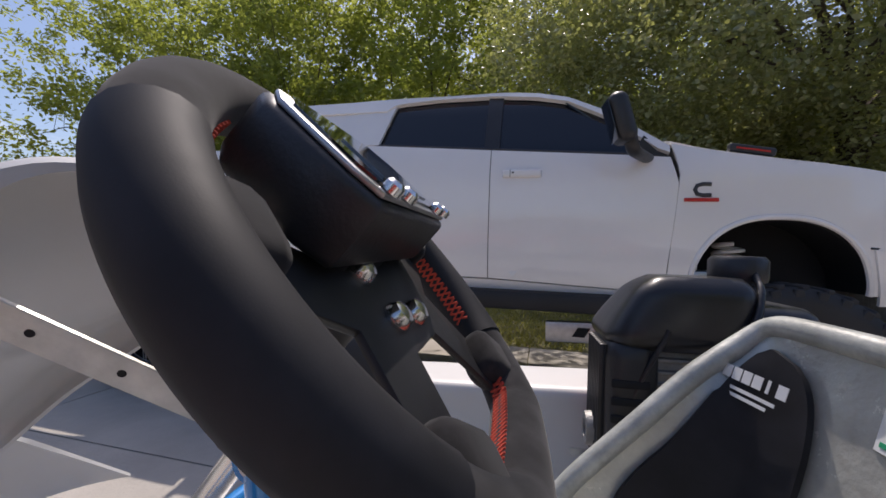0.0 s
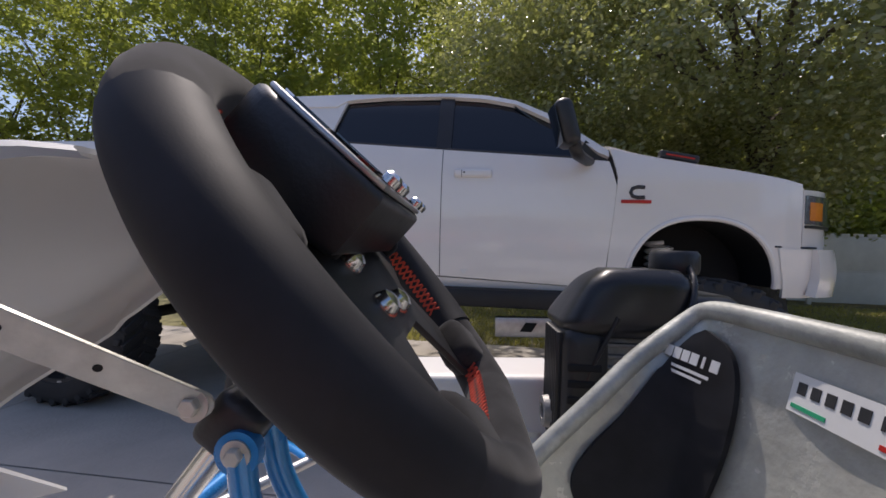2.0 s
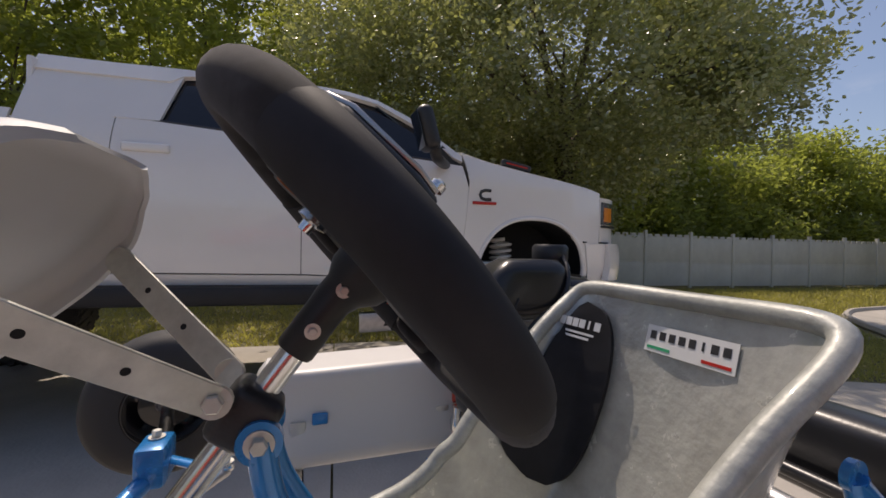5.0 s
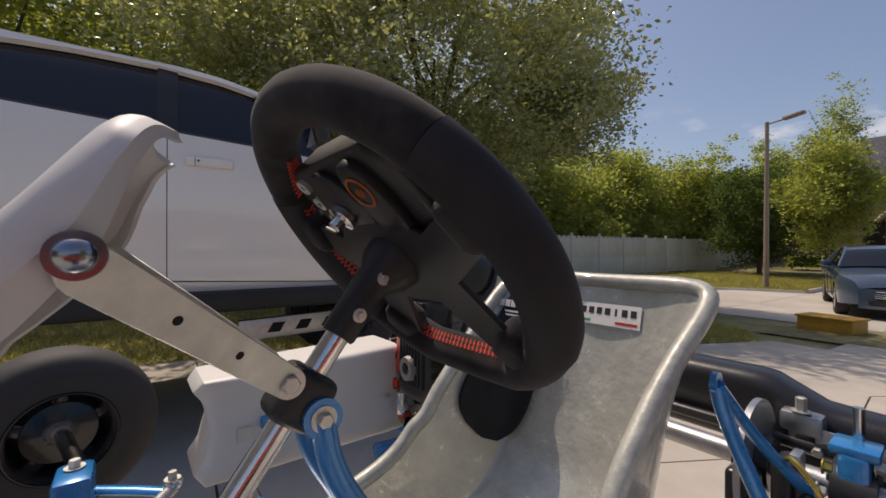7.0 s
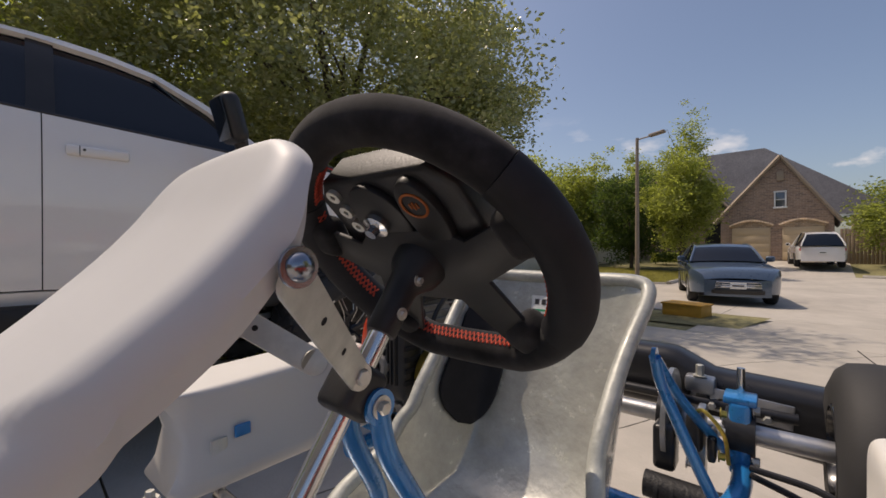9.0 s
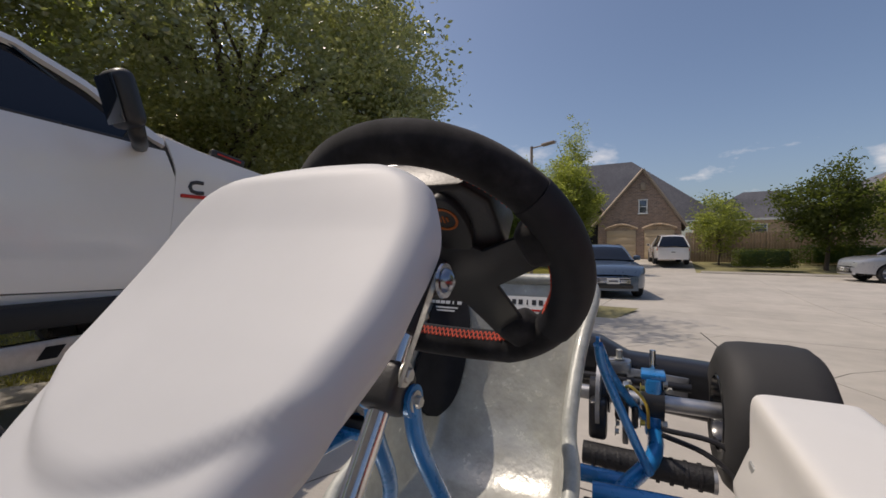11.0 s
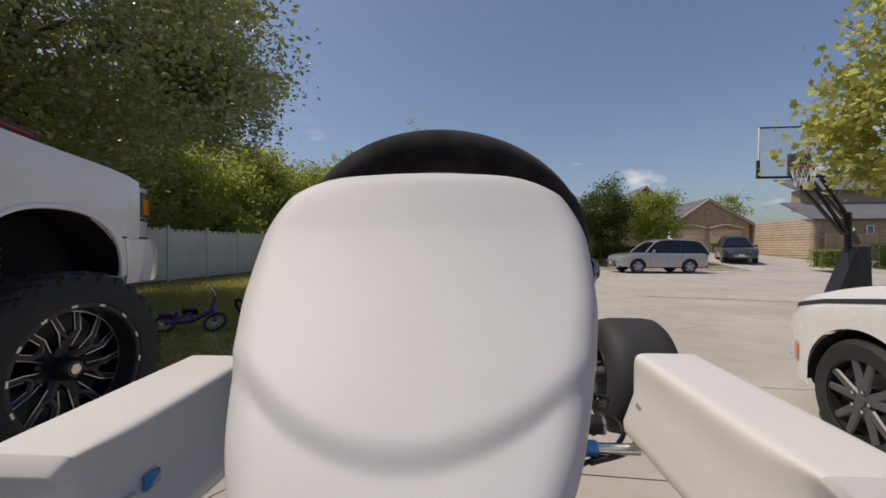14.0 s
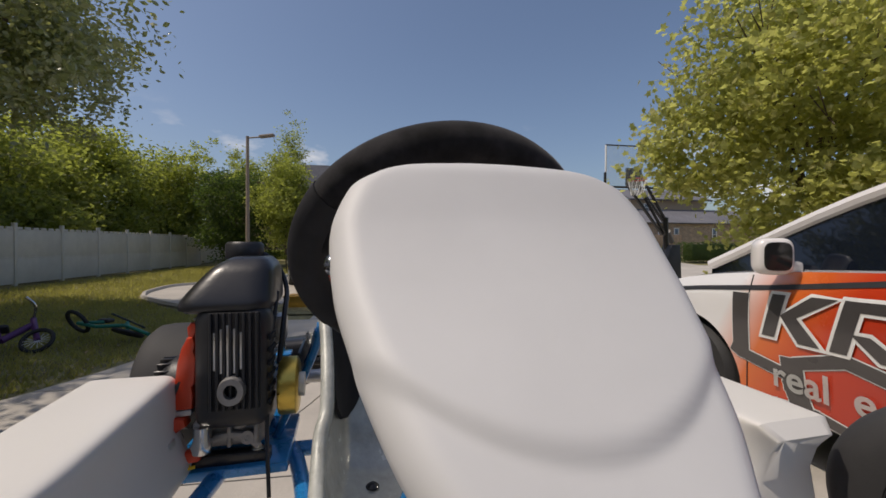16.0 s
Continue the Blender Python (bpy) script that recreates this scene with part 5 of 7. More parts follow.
for k in range(22):
    a = 2 * math.pi * k / 22
    part("fan_slat", moved(box((-0.120, 0.052 * math.cos(a), 0.052 * math.sin(a)), (0.028, 0.026, 0.004), 0.001, rot=(math.degrees(a), 0, 0)), eng @ Matrix.Translation((0, -0.03, 0.895))), "black_satin", fo)
# the shroud is a bent blade that narrows upwards, with a finger at its top
blade = [(-0.079, 0.893), (-0.076, 0.935), (-0.072, 0.968), (-0.065, 0.994), (-0.055, 1.012), (-0.046, 1.013), (-0.041, 1.000), (-0.044, 0.990), (-0.040, 0.978), (-0.042, 0.935), (-0.048, 0.930), (-0.045, 0.918), (-0.047, 0.893)]
upright = Matrix(((1, 0, 0, 0), (0, 0, 1, 0), (0, 1, 0, 0), (0, 0, 0, 1)))
epart("shroud", slab(blade, 0.055, Matrix.Translation((0, -0.140, 0)) @ upright, 0.004, 2), "orange", "bright red-orange metal shroud")
epart("shroud_top", slab([(-0.054, 1.008), (-0.056, 1.028), (-0.050, 1.036), (-0.042, 1.034), (-0.041, 1.022), (-0.047, 1.008)], 0.022, Matrix.Translation((0, -0.135, 0)) @ upright, 0.002, 2), "orange")
epart("shroud_foot", slab([(-0.106, 0.858), (-0.098, 0.872), (-0.078, 0.884), (-0.058, 0.880), (-0.054, 0.868), (-0.066, 0.862), (-0.078, 0.853), (-0.096, 0.852)], 0.035, Matrix.Translation((0, -0.150, 0)) @ upright, 0.004, 2), "orange", "orange governor lever")
epart("lever_bracket", box((-0.070, -0.125, 0.887), (0.044, 0.030, 0.010), 0.002, rot=(0, -4, 0)), "alu", "bare metal lever bracket")
epart("lever_bracket", box((-0.030, -0.135, 0.855), (0.026, 0.030, 0.040), 0.005), "cast")
epart("oil_plug", moved(lathe([(0, -0.012), (0.016, -0.012), (0.018, 0), (0.013, 0.012), (0.013, 0.03), (0, 0.03)], 16), Matrix.Translation((-0.026, -0.155, 0.838))), "chrome")
epart("oil_cap", box((-0.052, -0.135, 0.816), (0.042, 0.03, 0.020), 0.006, rot=(0, -6, 0)), "orange")
epart("wire", tube(smooth_path([(-0.05, -0.14, 0.80), (-0.085, -0.155, 0.81), (-0.11, -0.14, 0.86), (-0.10, -0.13, 0.90)], 6), 0.0028, 8), "yellow", "yellow wire")
epart("wire", tube(smooth_path([(-0.04, -0.145, 0.80), (-0.07, -0.15, 0.797), (-0.10, -0.14, 0.805)], 6), 0.0028, 8), "yellow")
epart("wire_clip", box((-0.09, -0.13, 0.84), (0.05, 0.02, 0.02), 0.005), "black_plastic")
epart("pull_link", rod((-0.09, -0.14, 0.90), (-0.05, -0.13, 0.97), 0.006), "black_satin")
# clutch drum and chain guard on the inner side
epart("clutch_drum", moved(lathe([(0.0, 0.0), (0.05, 0.0), (0.052, 0.004), (0.052, 0.034), (0.046, 0.038), (0.0, 0.038)], 36, "X"), Matrix.Translation((0.100, -0.085, 0.908))), "gold", "yellow-zinc clutch drum")
epart("sprocket", moved(lathe([(0.0, 0.0), (0.022, 0.0), (0.022, 0.012), (0.0, 0.012)], 14, "X"), Matrix.Translation((0.137, -0.085, 0.908))), "zinc")
epart("chain_guard", box((0.130, 0.12, 0.905), (0.008, 0.26, 0.09), 0.004), "black_satin")
epart("exhaust", tube(smooth_path([(0.02, 0.09, 0.93), (0.02, 0.15, 0.92), (-0.02, 0.22, 0.90), (-0.06, 0.30, 0.88)], 6), 0.022, 14), "cast", "dull exhaust pipe")
epart("throttle_cable", tube(smooth_path([(0.095, -0.08, 1.08), (0.088, -0.13, 0.98), (0.085, -0.15, 0.86), (0.09, -0.16, 0.74)], 6), 0.004, 8), "black_satin", "black control cable")
epart("carb_block", box((0.06, 0.07, 0.99), (0.07, 0.06, 0.06), 0.01), "alu")

# brake, far side of the rear axle beside the seat
part("brake_disc", moved(lathe([(0.022, -0.004), (0.085, -0.004), (0.085, 0.004), (0.022, 0.004)], 40, "X", closed=True), Matrix.Translation((0.155, 0.53, 0.83))), "alu", kart, "bare steel brake disc")
part("disc_hub", moved(lathe([(0.016, -0.02), (0.036, -0.02), (0.036, 0.02), (0.016, 0.02)], 24, "X", closed=True), Matrix.Translation((0.155, 0.53, 0.83))), "black_satin", kart)
part("brake_caliper", box((0.155, 0.475, 0.80), (0.034, 0.045, 0.075), 0.008, 3), "black_satin", kart, "black brake caliper")
for k in range(3):
    part("caliper_bolt", bolt((0.187, 0.46 + 0.02 * k, 0.785 + 0.02 * (k % 2)), (1, 0, 0), 0.005, 0.006), "zinc", kart)
part("caliper_bracket", box((0.205, 0.50, 0.81), (0.012, 0.03, 0.12), 0.003), "alu", kart)
part("brake_hose", tube(smooth_path([(0.27, 0.47, 0.80), (0.36, 0.44, 0.80), (0.40, 0.38, 0.76), (0.36, 0.32, 0.74), (0.27, 0.27, 0.74)], 8), 0.0052, 8), "black_satin", kart, "black braided brake hose")
part("brake_hose", tube(smooth_path([(0.27, 0.48, 0.785), (0.34, 0.45, 0.775), (0.38, 0.40, 0.75), (0.33, 0.33, 0.735), (0.25, 0.27, 0.735)], 8), 0.0052, 8), "black_satin", kart)
part("ribbed_tube", rod((0.13, 0.44, 0.742), (0.345, 0.44, 0.738), 0.021, 18), "black_trim", kart, "black ribbed tube under the rear axle")
part("tube_end", moved(lathe([(0, 0), (0.022, 0), (0.022, 0.006), (0, 0.006)], 20, "X"), Matrix.Translation((0.345, 0.44, 0.738))), "alu", kart)
for s in (1, -1):
    part("carrier_block", box((s * 0.255, 0.53, 0.885), (0.045, 0.05, 0.012), 0.003), "blue_metal", kart)
    part("carrier_stud", rod((s * 0.255, 0.55, 0.88), (s * 0.255, 0.55, 0.93), 0.006), "chrome", kart)
    for z in (0.79, 0.872):
        part("carrier_bolt", bolt((s * 0.272, 0.52, z), (s, 0, 0), 0.007, 0.008), "zinc", kart)
    part("bumper_clamp", box((s * 0.19, 0.61, 0.875), (0.05, 0.03, 0.03), 0.006), "alu", kart)
    part("clamp_bolt", bolt((s * 0.19, 0.60, 0.892), (0, 0, 1), 0.007, 0.02), "zinc", kart)
    part("carrier_web", box((s * 0.255, 0.512, 0.83), (0.030, 0.012, 0.10), 0.003), "blue_metal", kart)

for k in range(9):
    part("tube_rib", moved(lathe([(0.020, -0.003), (0.0235, -0.003), (0.0235, 0.003), (0.020, 0.003)], 16, "X", closed=True), Matrix.Translation((0.15 + 0.022 * k, 0.44, 0.738))), "black_trim", kart)
# brake cluster between the seat and the bearing carrier
cal = part("caliper_body", box((0.198, 0.485, 0.835), (0.024, 0.055, 0.060), 0.008, 3), "black_plastic", kart, "black two-piece brake caliper with brass fittings")
part("caliper_half", box((0.222, 0.480, 0.818), (0.012, 0.060, 0.040), 0.005, 2), "black_satin", cal)
for k, (y, z) in enumerate(((0.452, 0.852), (0.485, 0.868), (0.515, 0.850), (0.455, 0.812), (0.505, 0.808))):
    part("fitting", bolt((0.231, y, z), (1, 0, 0), 0.0055, 0.008), "gold" if k % 2 else "zinc", cal)
part("brake_pipe", tube(smooth_path([(0.20, 0.455, 0.87), (0.215, 0.43, 0.885), (0.24, 0.42, 0.86), (0.245, 0.44, 0.81)], 6), 0.003, 8), "gold", cal)

# stand: steel trestle under the rails
stand = thing("kart_stand", "dark steel kart stand on small castors", "stand", pose(-0.033, 0, 0, 0, 0, KYAW))
for s in (1, -1):
    part("side_rail", box((s * 0.16, 0.02, 0.705), (0.035, 0.62, 0.03), 0.004), "black_trim", stand)
    for y in (-0.22, 0.26):
        part("leg", rod((s * 0.16, y, 0.70), (s * 0.20, -y * 0.95, 0.07), 0.014, 10), "black_trim", stand)
        part("castor", moved(lathe([(0, -0.012), (0.03, -0.012), (0.035, 0), (0.03, 0.012), (0, 0.012)], 18, "X"), Matrix.Translation((s * 0.20, y * 0.95, 0.035))), "rubber", stand)
for y in (-0.22, 0.26):
    part("cross_bar", rod((-0.19, y, 0.12), (0.19, y, 0.12), 0.012, 10), "black_trim", stand)
    part("cross_bar", rod((-0.16, y, 0.70), (0.16, y, 0.70), 0.012, 10), "black_trim", stand)


# ---- fence ----
fence = tagged(new("fence"), "pale grey-green vinyl privacy fence with a notched top", "fence", kind="structure")
FX = -10.7
post_me = finish("fence_post", box((0, 0, 0.93), (0.10, 0.10, 1.88), 0.01), "fence_vinyl", fence)
panel_bm = box((0, 0.915, 0.44), (0.035, 1.73, 0.78), 0.003)
add(panel_bm, box((0, 0.915, 1.25), (0.035, 1.73, 0.86), 0.003))
for i in range(6):
    add(panel_bm, box((0, 0.17 + 0.298 * i, 1.70), (0.035, 0.20, 0.10), 0.003))
panel_me = finish("fence_panel", panel_bm, "fence_vinyl", fence)
rail_me = finish("fence_rail", box((0, 0.915, 0.83), (0.055, 1.73, 0.03), 0.006), "fence_vinyl", fence)
for k in range(-16, 13):
    y = 11.57 + 1.83 * k
    for src in (post_me, panel_me, rail_me):
        q = src if k == -16 else new(src.name.split(".")[0], src.data)
        q.parent = fence
        q.location = (FX, y, lie(FX, y))


# ---- trees ----
def leaf_cloud(name, pts, size, material, parent, rs, droop=0.3, lobed=False, kind="stuff"):
    """One mesh of many leaves at pts, turned at random."""
    n = len(pts)
    pts = np.asarray(pts)
    a = rs.normal(size=(n, 3))
    a[:, 2] *= 0.6
    a /= np.linalg.norm(a, axis=1)[:, None]
    b = rs.normal(size=(n, 3))
    b -= (b * a).sum(1)[:, None] * a
    b /= np.linalg.norm(b, axis=1)[:, None]
    c = np.cross(a, b)
    s = size * rs.uniform(0.6, 1.25, size=(n, 1))
    if lobed:
        shape = []
        for k in range(5):
            t = math.pi / 2 + (k - 2) * 1.05
            shape += [(math.cos(t) * (1.0 - 0.12 * abs(k - 2)), math.sin(t) * (1.0 - 0.12 * abs(k - 2)))]
            if k < 4:
                shape += [(math.cos(t + 0.52) * 0.52, math.sin(t + 0.52) * 0.52)]
        shape = [(x, y) for x, y in shape] + [(0.0, -0.35)]
    else:
        shape = [(0, -1.0), (0.52, -0.1), (0.34, 0.62), (0, 1.0), (-0.34, 0.62), (-0.52, -0.1)] if size < 0.12 else [(0, -1.0), (0.48, 0.05), (0, 1.0), (-0.48, 0.05)]
    k = len(shape)
    V = np.zeros((n, k, 3))
    for i, (x, y) in enumerate(shape):
        V[:, i] = pts + s * 0.5 * (x * b + y * a + 0.18 * abs(x) * c)
    F = np.arange(n * k).reshape(n, k)
    me = bpy.data.meshes.new(name)
    me.from_pydata(V.reshape(-1, 3).tolist(), [], F.tolist())
    me.materials.append(M[material])
    ob = new(name, me)
    ob.parent = parent
    if kind:
        tagged(ob, kind=kind)
    return ob


def crown_points(rs, c, r, clumps, per, spread, hollow=0.45, zsq=1.0):
    """Leaf places: clumps thrown into an uneven ellipsoid, denser towards its skin."""
    out = []
    for _ in range(clumps):
        while True:
            d = rs.normal(size=3)
            d /= np.linalg.norm(d)
            rad = hollow + (1 - hollow) * rs.uniform() ** 0.7
            w = 1 + 0.16 * math.sin(d[0] * 5 + c[0]) + 0.16 * math.sin(d[1] * 6 + 1.3 * c[1]) + 0.12 * math.sin(7 * d[2] + c[0])
            p = np.array(c) + d * np.array(r) * rad * w
            if p[2] > 0.25:
                break
        q = rs.normal(size=(per, 3)) * spread * rs.uniform(0.6, 1.3)
        q[:, 2] *= 0.7 * zsq
        out.append(p + q)
    return np.concatenate(out)


def limbs(rs, base, c, r, trunk_r, n=9):
    """A tapered trunk with forking limbs into the crown."""
    base = Vector(base)
    top = Vector((c[0], c[1], c[2] - r[2] * 0.35))
    mid = base.lerp(top, 0.55) + Vector((rs.uniform(-.1, .1), rs.uniform(-.1, .1), 0))
    tr = tube(smooth_path([base - Vector((0, 0, 0.15)), base + Vector((0, 0, 0.1)), mid, top], 5), [trunk_r * k for k in np.linspace(1.25, 0.55, 16)], 10)
    for i in range(n):
        a = 2 * math.pi * i / n + rs.uniform(-.3, .3)
        st = base.lerp(top, rs.uniform(0.55, 1.0))
        en = Vector((c[0] + r[0] * 0.75 * math.cos(a), c[1] + r[1] * 0.75 * math.sin(a), c[2] + r[2] * rs.uniform(-0.4, 0.6)))
        md = st.lerp(en, 0.5) + Vector((0, 0, r[2] * 0.10))
        add(tr, tube(smooth_path([st, md, en], 5), [trunk_r * k for k in np.linspace(0.42, 0.08, 11)], 7))
        for j in range(2):
            e2 = en + Vector((rs.uniform(-1, 1) * r[0] * .3, rs.uniform(-1, 1) * r[1] * .3, rs.uniform(-.1, .4) * r[2]))
            add(tr, rod(md.lerp(en, 0.3 + 0.3 * j), e2, trunk_r * 0.10, 5))
    return tr


def tree(name, label, base, c, r, trunk_r, clumps, per, spread, size, material, seed, lobed=False, hollow=0.45, n=9, extra=None, group=""):
    rs = np.random.RandomState(seed)
    t = thing(name, label, "tree", group=group)
    part("trunk", limbs(rs, base, c, r, trunk_r, n), "bark", t)
    pts = crown_points(rs, c, r, clumps, per, spread, hollow)
    if extra is not None:
        pts = np.concatenate([pts] + [crown_points(rs, e[0], e[1], e[2], per, spread, 0.2) for e in extra])
    leaf_cloud("crown", pts, size, material, t, rs, lobed=lobed)
    return t


tree("oak_tree", "large grey-green live oak spreading over the lawn", (-9.0, 6.0, 0), (-9.1, 5.5, 5.6), (4.05, 4.1, 4.15), 0.26, 1700, 76, 0.27, 0.112, "oak_leaf", 3, hollow=0.58, n=13,
     extra=[((-6.7, 8.2, 4.8), (1.5, 1.4, 1.3), 150), ((-7.3, 8.4, 6.6), (1.6, 1.5, 1.5), 120), ((-9.5, 2.2, 3.4), (2.4, 2.0, 1.4), 90), ((-9.0, 0.6, 5.6), (2.6, 2.0, 2.2), 160)])
woods_rs = np.random.RandomState(11)
spec = []
# the row's low-y end is added on and raised to cover bright sky
for i in range(20):
    y = -19 + i * 2.6 + woods_rs.uniform(-.5, .5)
    spec.append((-13.6 - woods_rs.uniform(0, 1.6), y, woods_rs.uniform(12.5, 14.5) if y < 4 else woods_rs.uniform(5.0, 7.6) if y < 22 else woods_rs.uniform(6.2, 8.2), woods_rs.uniform(1.7, 2.4) if y > 4 else woods_rs.uniform(2.7, 3.2)))
for i in range(10):
    spec.append((-18.5 - woods_rs.uniform(0, 2), -18 + i * 5 + woods_rs.uniform(-1, 1), (woods_rs.uniform(8.0, 10.0) if i > 3 else woods_rs.uniform(11, 13)), woods_rs.uniform(2.4, 3.2)))
spec += [(-9.5, 33.0, 7.0, 2.2), (-12.5, 30.5, 7.6, 2.4), (-11.0, 36.5, 8.0, 2.6)]
for i, (x, y, h, r) in enumerate(spec):
    near = x > -17
    tree("woodland_tree", "bright green broadleaf tree behind the fence", (x, y, 0), (x, y, h * 0.56), (r, r, h * 0.46), 0.10,
         230 if near else 130, 46, 0.32 if near else 0.45, 0.24 if near else 0.36, ("wood_leaf", "light_leaf", "wood_leaf", "light_leaf", "wood_leaf")[i % 5], 100 + i, hollow=0.5, n=5, group="trees behind the fence")
# undergrowth that closes the foot of the wood
rs = np.random.RandomState(5)
under = np.concatenate([crown_points(rs, (-12.4 - 0.8 * (i % 3), -13 + i * 1.7, 1.5), (0.9, 1.2, 1.35), 40, 34, 0.30, 0.2) for i in range(28)])
ug = thing("undergrowth", "tangled green undergrowth behind the fence", "undergrowth", kind="stuff")
leaf_cloud("leaves", under, 0.26, "wood_leaf", ug, rs)
tree("young_tree", "slender young street tree with bright green leaves", (-4.55, 21.0, lie(-4.5, 21)), (-4.55, 21.0, 3.25), (1.5, 1.5, 2.0), 0.07, 480, 54, 0.19, 0.14, "light_leaf", 21, n=6)
tree("pine_tree", "tall thin tree with open foliage", (-5.6, 26.0, 0), (-5.4, 26.0, 6.2), (1.0, 1.0, 2.4), 0.10, 120, 34, 0.20, 0.15, "wood_leaf", 22, n=6)
tree("holly_tree", "dense dark green ornamental tree", (-8.0, 24.5, 0), (-8.0, 24.5, 2.9), (2.0, 2.0, 2.9), 0.10, 380, 48, 0.26, 0.17, "dark_leaf", 23, n=5)
tree("crape_myrtle", "small bushy yard tree beside the wooden fence", (2.5, 28.5, 0.2), (2.5, 28.5, 2.5), (1.5, 1.3, 1.5), 0.05, 150, 40, 0.24, 0.17, "wood_leaf", 24, n=7)
tree("yard_oak", "round dark green yard tree across the street", (6.9, 27.0, 0.1), (6.9, 27.0, 3.2), (2.0, 2.0, 2.0), 0.10, 300, 44, 0.28, 0.19, "shrub_leaf", 25, n=8)
tree("yard_maple", "bright green yard tree across the street", (10.4, 28.0, 0.1), (10.4, 28.0, 3.1), (1.45, 1.45, 1.9), 0.07, 220, 44, 0.26, 0.19, "light_leaf", 26, n=7)
tree("far_tree", "distant tree behind the roofs", (3.5, 50.0, 0.8), (3.5, 50.0, 4.6), (2.6, 2.2, 2.0), 0.12, 70, 26, 0.4, 0.3, "dark_leaf", 27, n=4)
tree("far_tree", "distant tree behind the roofs", (30.0, 56.0, 0.8), (30.0, 56.0, 6.4), (2.0, 2.0, 1.8), 0.12, 60, 26, 0.4, 0.3, "wood_leaf", 28, n=4)
tree("maple_tree", "yellow-green maple with large lobed leaves beside the driveway", (7.6, 5.8, 0), (7.4, 5.3, 3.85), (2.4, 2.15, 2.8), 0.09, 760, 26, 0.22, 0.160, "maple_leaf", 29, lobed=True, hollow=0.3, n=11,
     extra=[((5.5, 6.2, 3.5), (0.5, 0.6, 0.35), 14), ((7.0, 4.2, 2.0), (1.4, 0.8, 0.5), 60), ((5.5, 6.7, 2.95), (0.65, 0.7, 0.45), 28), ((5.9, 6.4, 2.4), (0.8, 0.7, 0.4), 30)])


def hedge(name, label, c, s, seed, material="shrub_leaf", size=0.09, n=2600):
    rs = np.random.RandomState(seed)
    u = rs.uniform(-1, 1, size=(n, 3))
    ax = rs.randint(0, 3, n)
    for k in range(3):
        m = ax == k
        u[m, k] = np.sign(u[m, k]) * rs.uniform(0.8, 1.05, m.sum())
    u[:, 2] = np.maximum(u[:, 2], -0.95)
    p = np.array(c) + u * np.array(s) / 2 * (1 + 0.06 * np.sin(u[:, [1, 0, 1]] * 7))
    t = thing(name, label, "hedge")
    # solid dark box colours in the shade between the leaves
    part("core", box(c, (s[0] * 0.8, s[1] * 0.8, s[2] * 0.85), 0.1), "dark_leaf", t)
    leaf_cloud("leaves", p, size, material, t, rs)


hedge("hedge", "clipped green box hedge on the lawn", (4.25, 26.0, 0.60), (2.5, 0.9, 0.9), 31)
hedge("hedge", "low clipped hedge before the brick house", (-6.2, 27.5, 0.5), (3.0, 0.8, 0.6), 32, "light_leaf")
hedge("shrub", "rounded green shrub by the house wall", (18.6, 24.3, 0.55), (1.8, 1.3, 1.0), 33, "light_leaf")
hedge("shrub", "low shrub by the garage", (19.4, 36.0, 1.1), (2.6, 1.0, 0.8), 34)
hedge("hedge", "long dark hedge along the house", (25.0, 26.0, 0.7), (6.0, 1.2, 1.4), 35, "dark_leaf", 0.14)
hedge("hedge", "dark hedge under the yard trees", (9.0, 29.5, 0.75), (5.0, 0.8, 1.0), 36, "dark_leaf", 0.12)


# ---- houses ----
def wall_with_gable(name, x0, x1, y, zb, ze, za, material, parent, xa=None, depth=0.25):
    xa = (x0 + x1) / 2 if xa is None else xa
    bm = slab([(x0, zb), (x1, zb), (x1, ze), (xa, za), (x0, ze)], depth, Matrix(((1, 0, 0, 0), (0, 0, 1, y), (0, 1, 0, 0), (0, 0, 0, 1))))
    return part(name, bm, material, parent, smooth=False)


def roof_slopes(name, x0, x1, y0, y1, ze, za, parent, over=0.35, xa=None, material="shingle"):
    """Two slopes from a ridge along y down to the eaves at x0 and x1, with thickness."""
    xa = (x0 + x1) / 2 if xa is None else xa
    for s, xe in ((-1, x0), (1, x1)):
        k = over * (za - ze) / abs(xa - xe)
        bm = sheet(lambda u, v: (xa + (xe + s * over - xa) * u, y0 - 0.15 + (y1 - y0 + 0.15) * v, za + (ze - k - za) * u + 0.10), 1, 1, thick=0.14)
        part(name, bm, material, parent, "grey composition shingle roof slope", smooth=False)
        # barge board along the gable
        bm = tube([(xa, y0 - 0.17, za + 0.05), (xe + s * over, y0 - 0.17, ze - k + 0.05)], 0.10, 4)
        part("barge_board", bm, "tan_trim", parent, smooth=False)


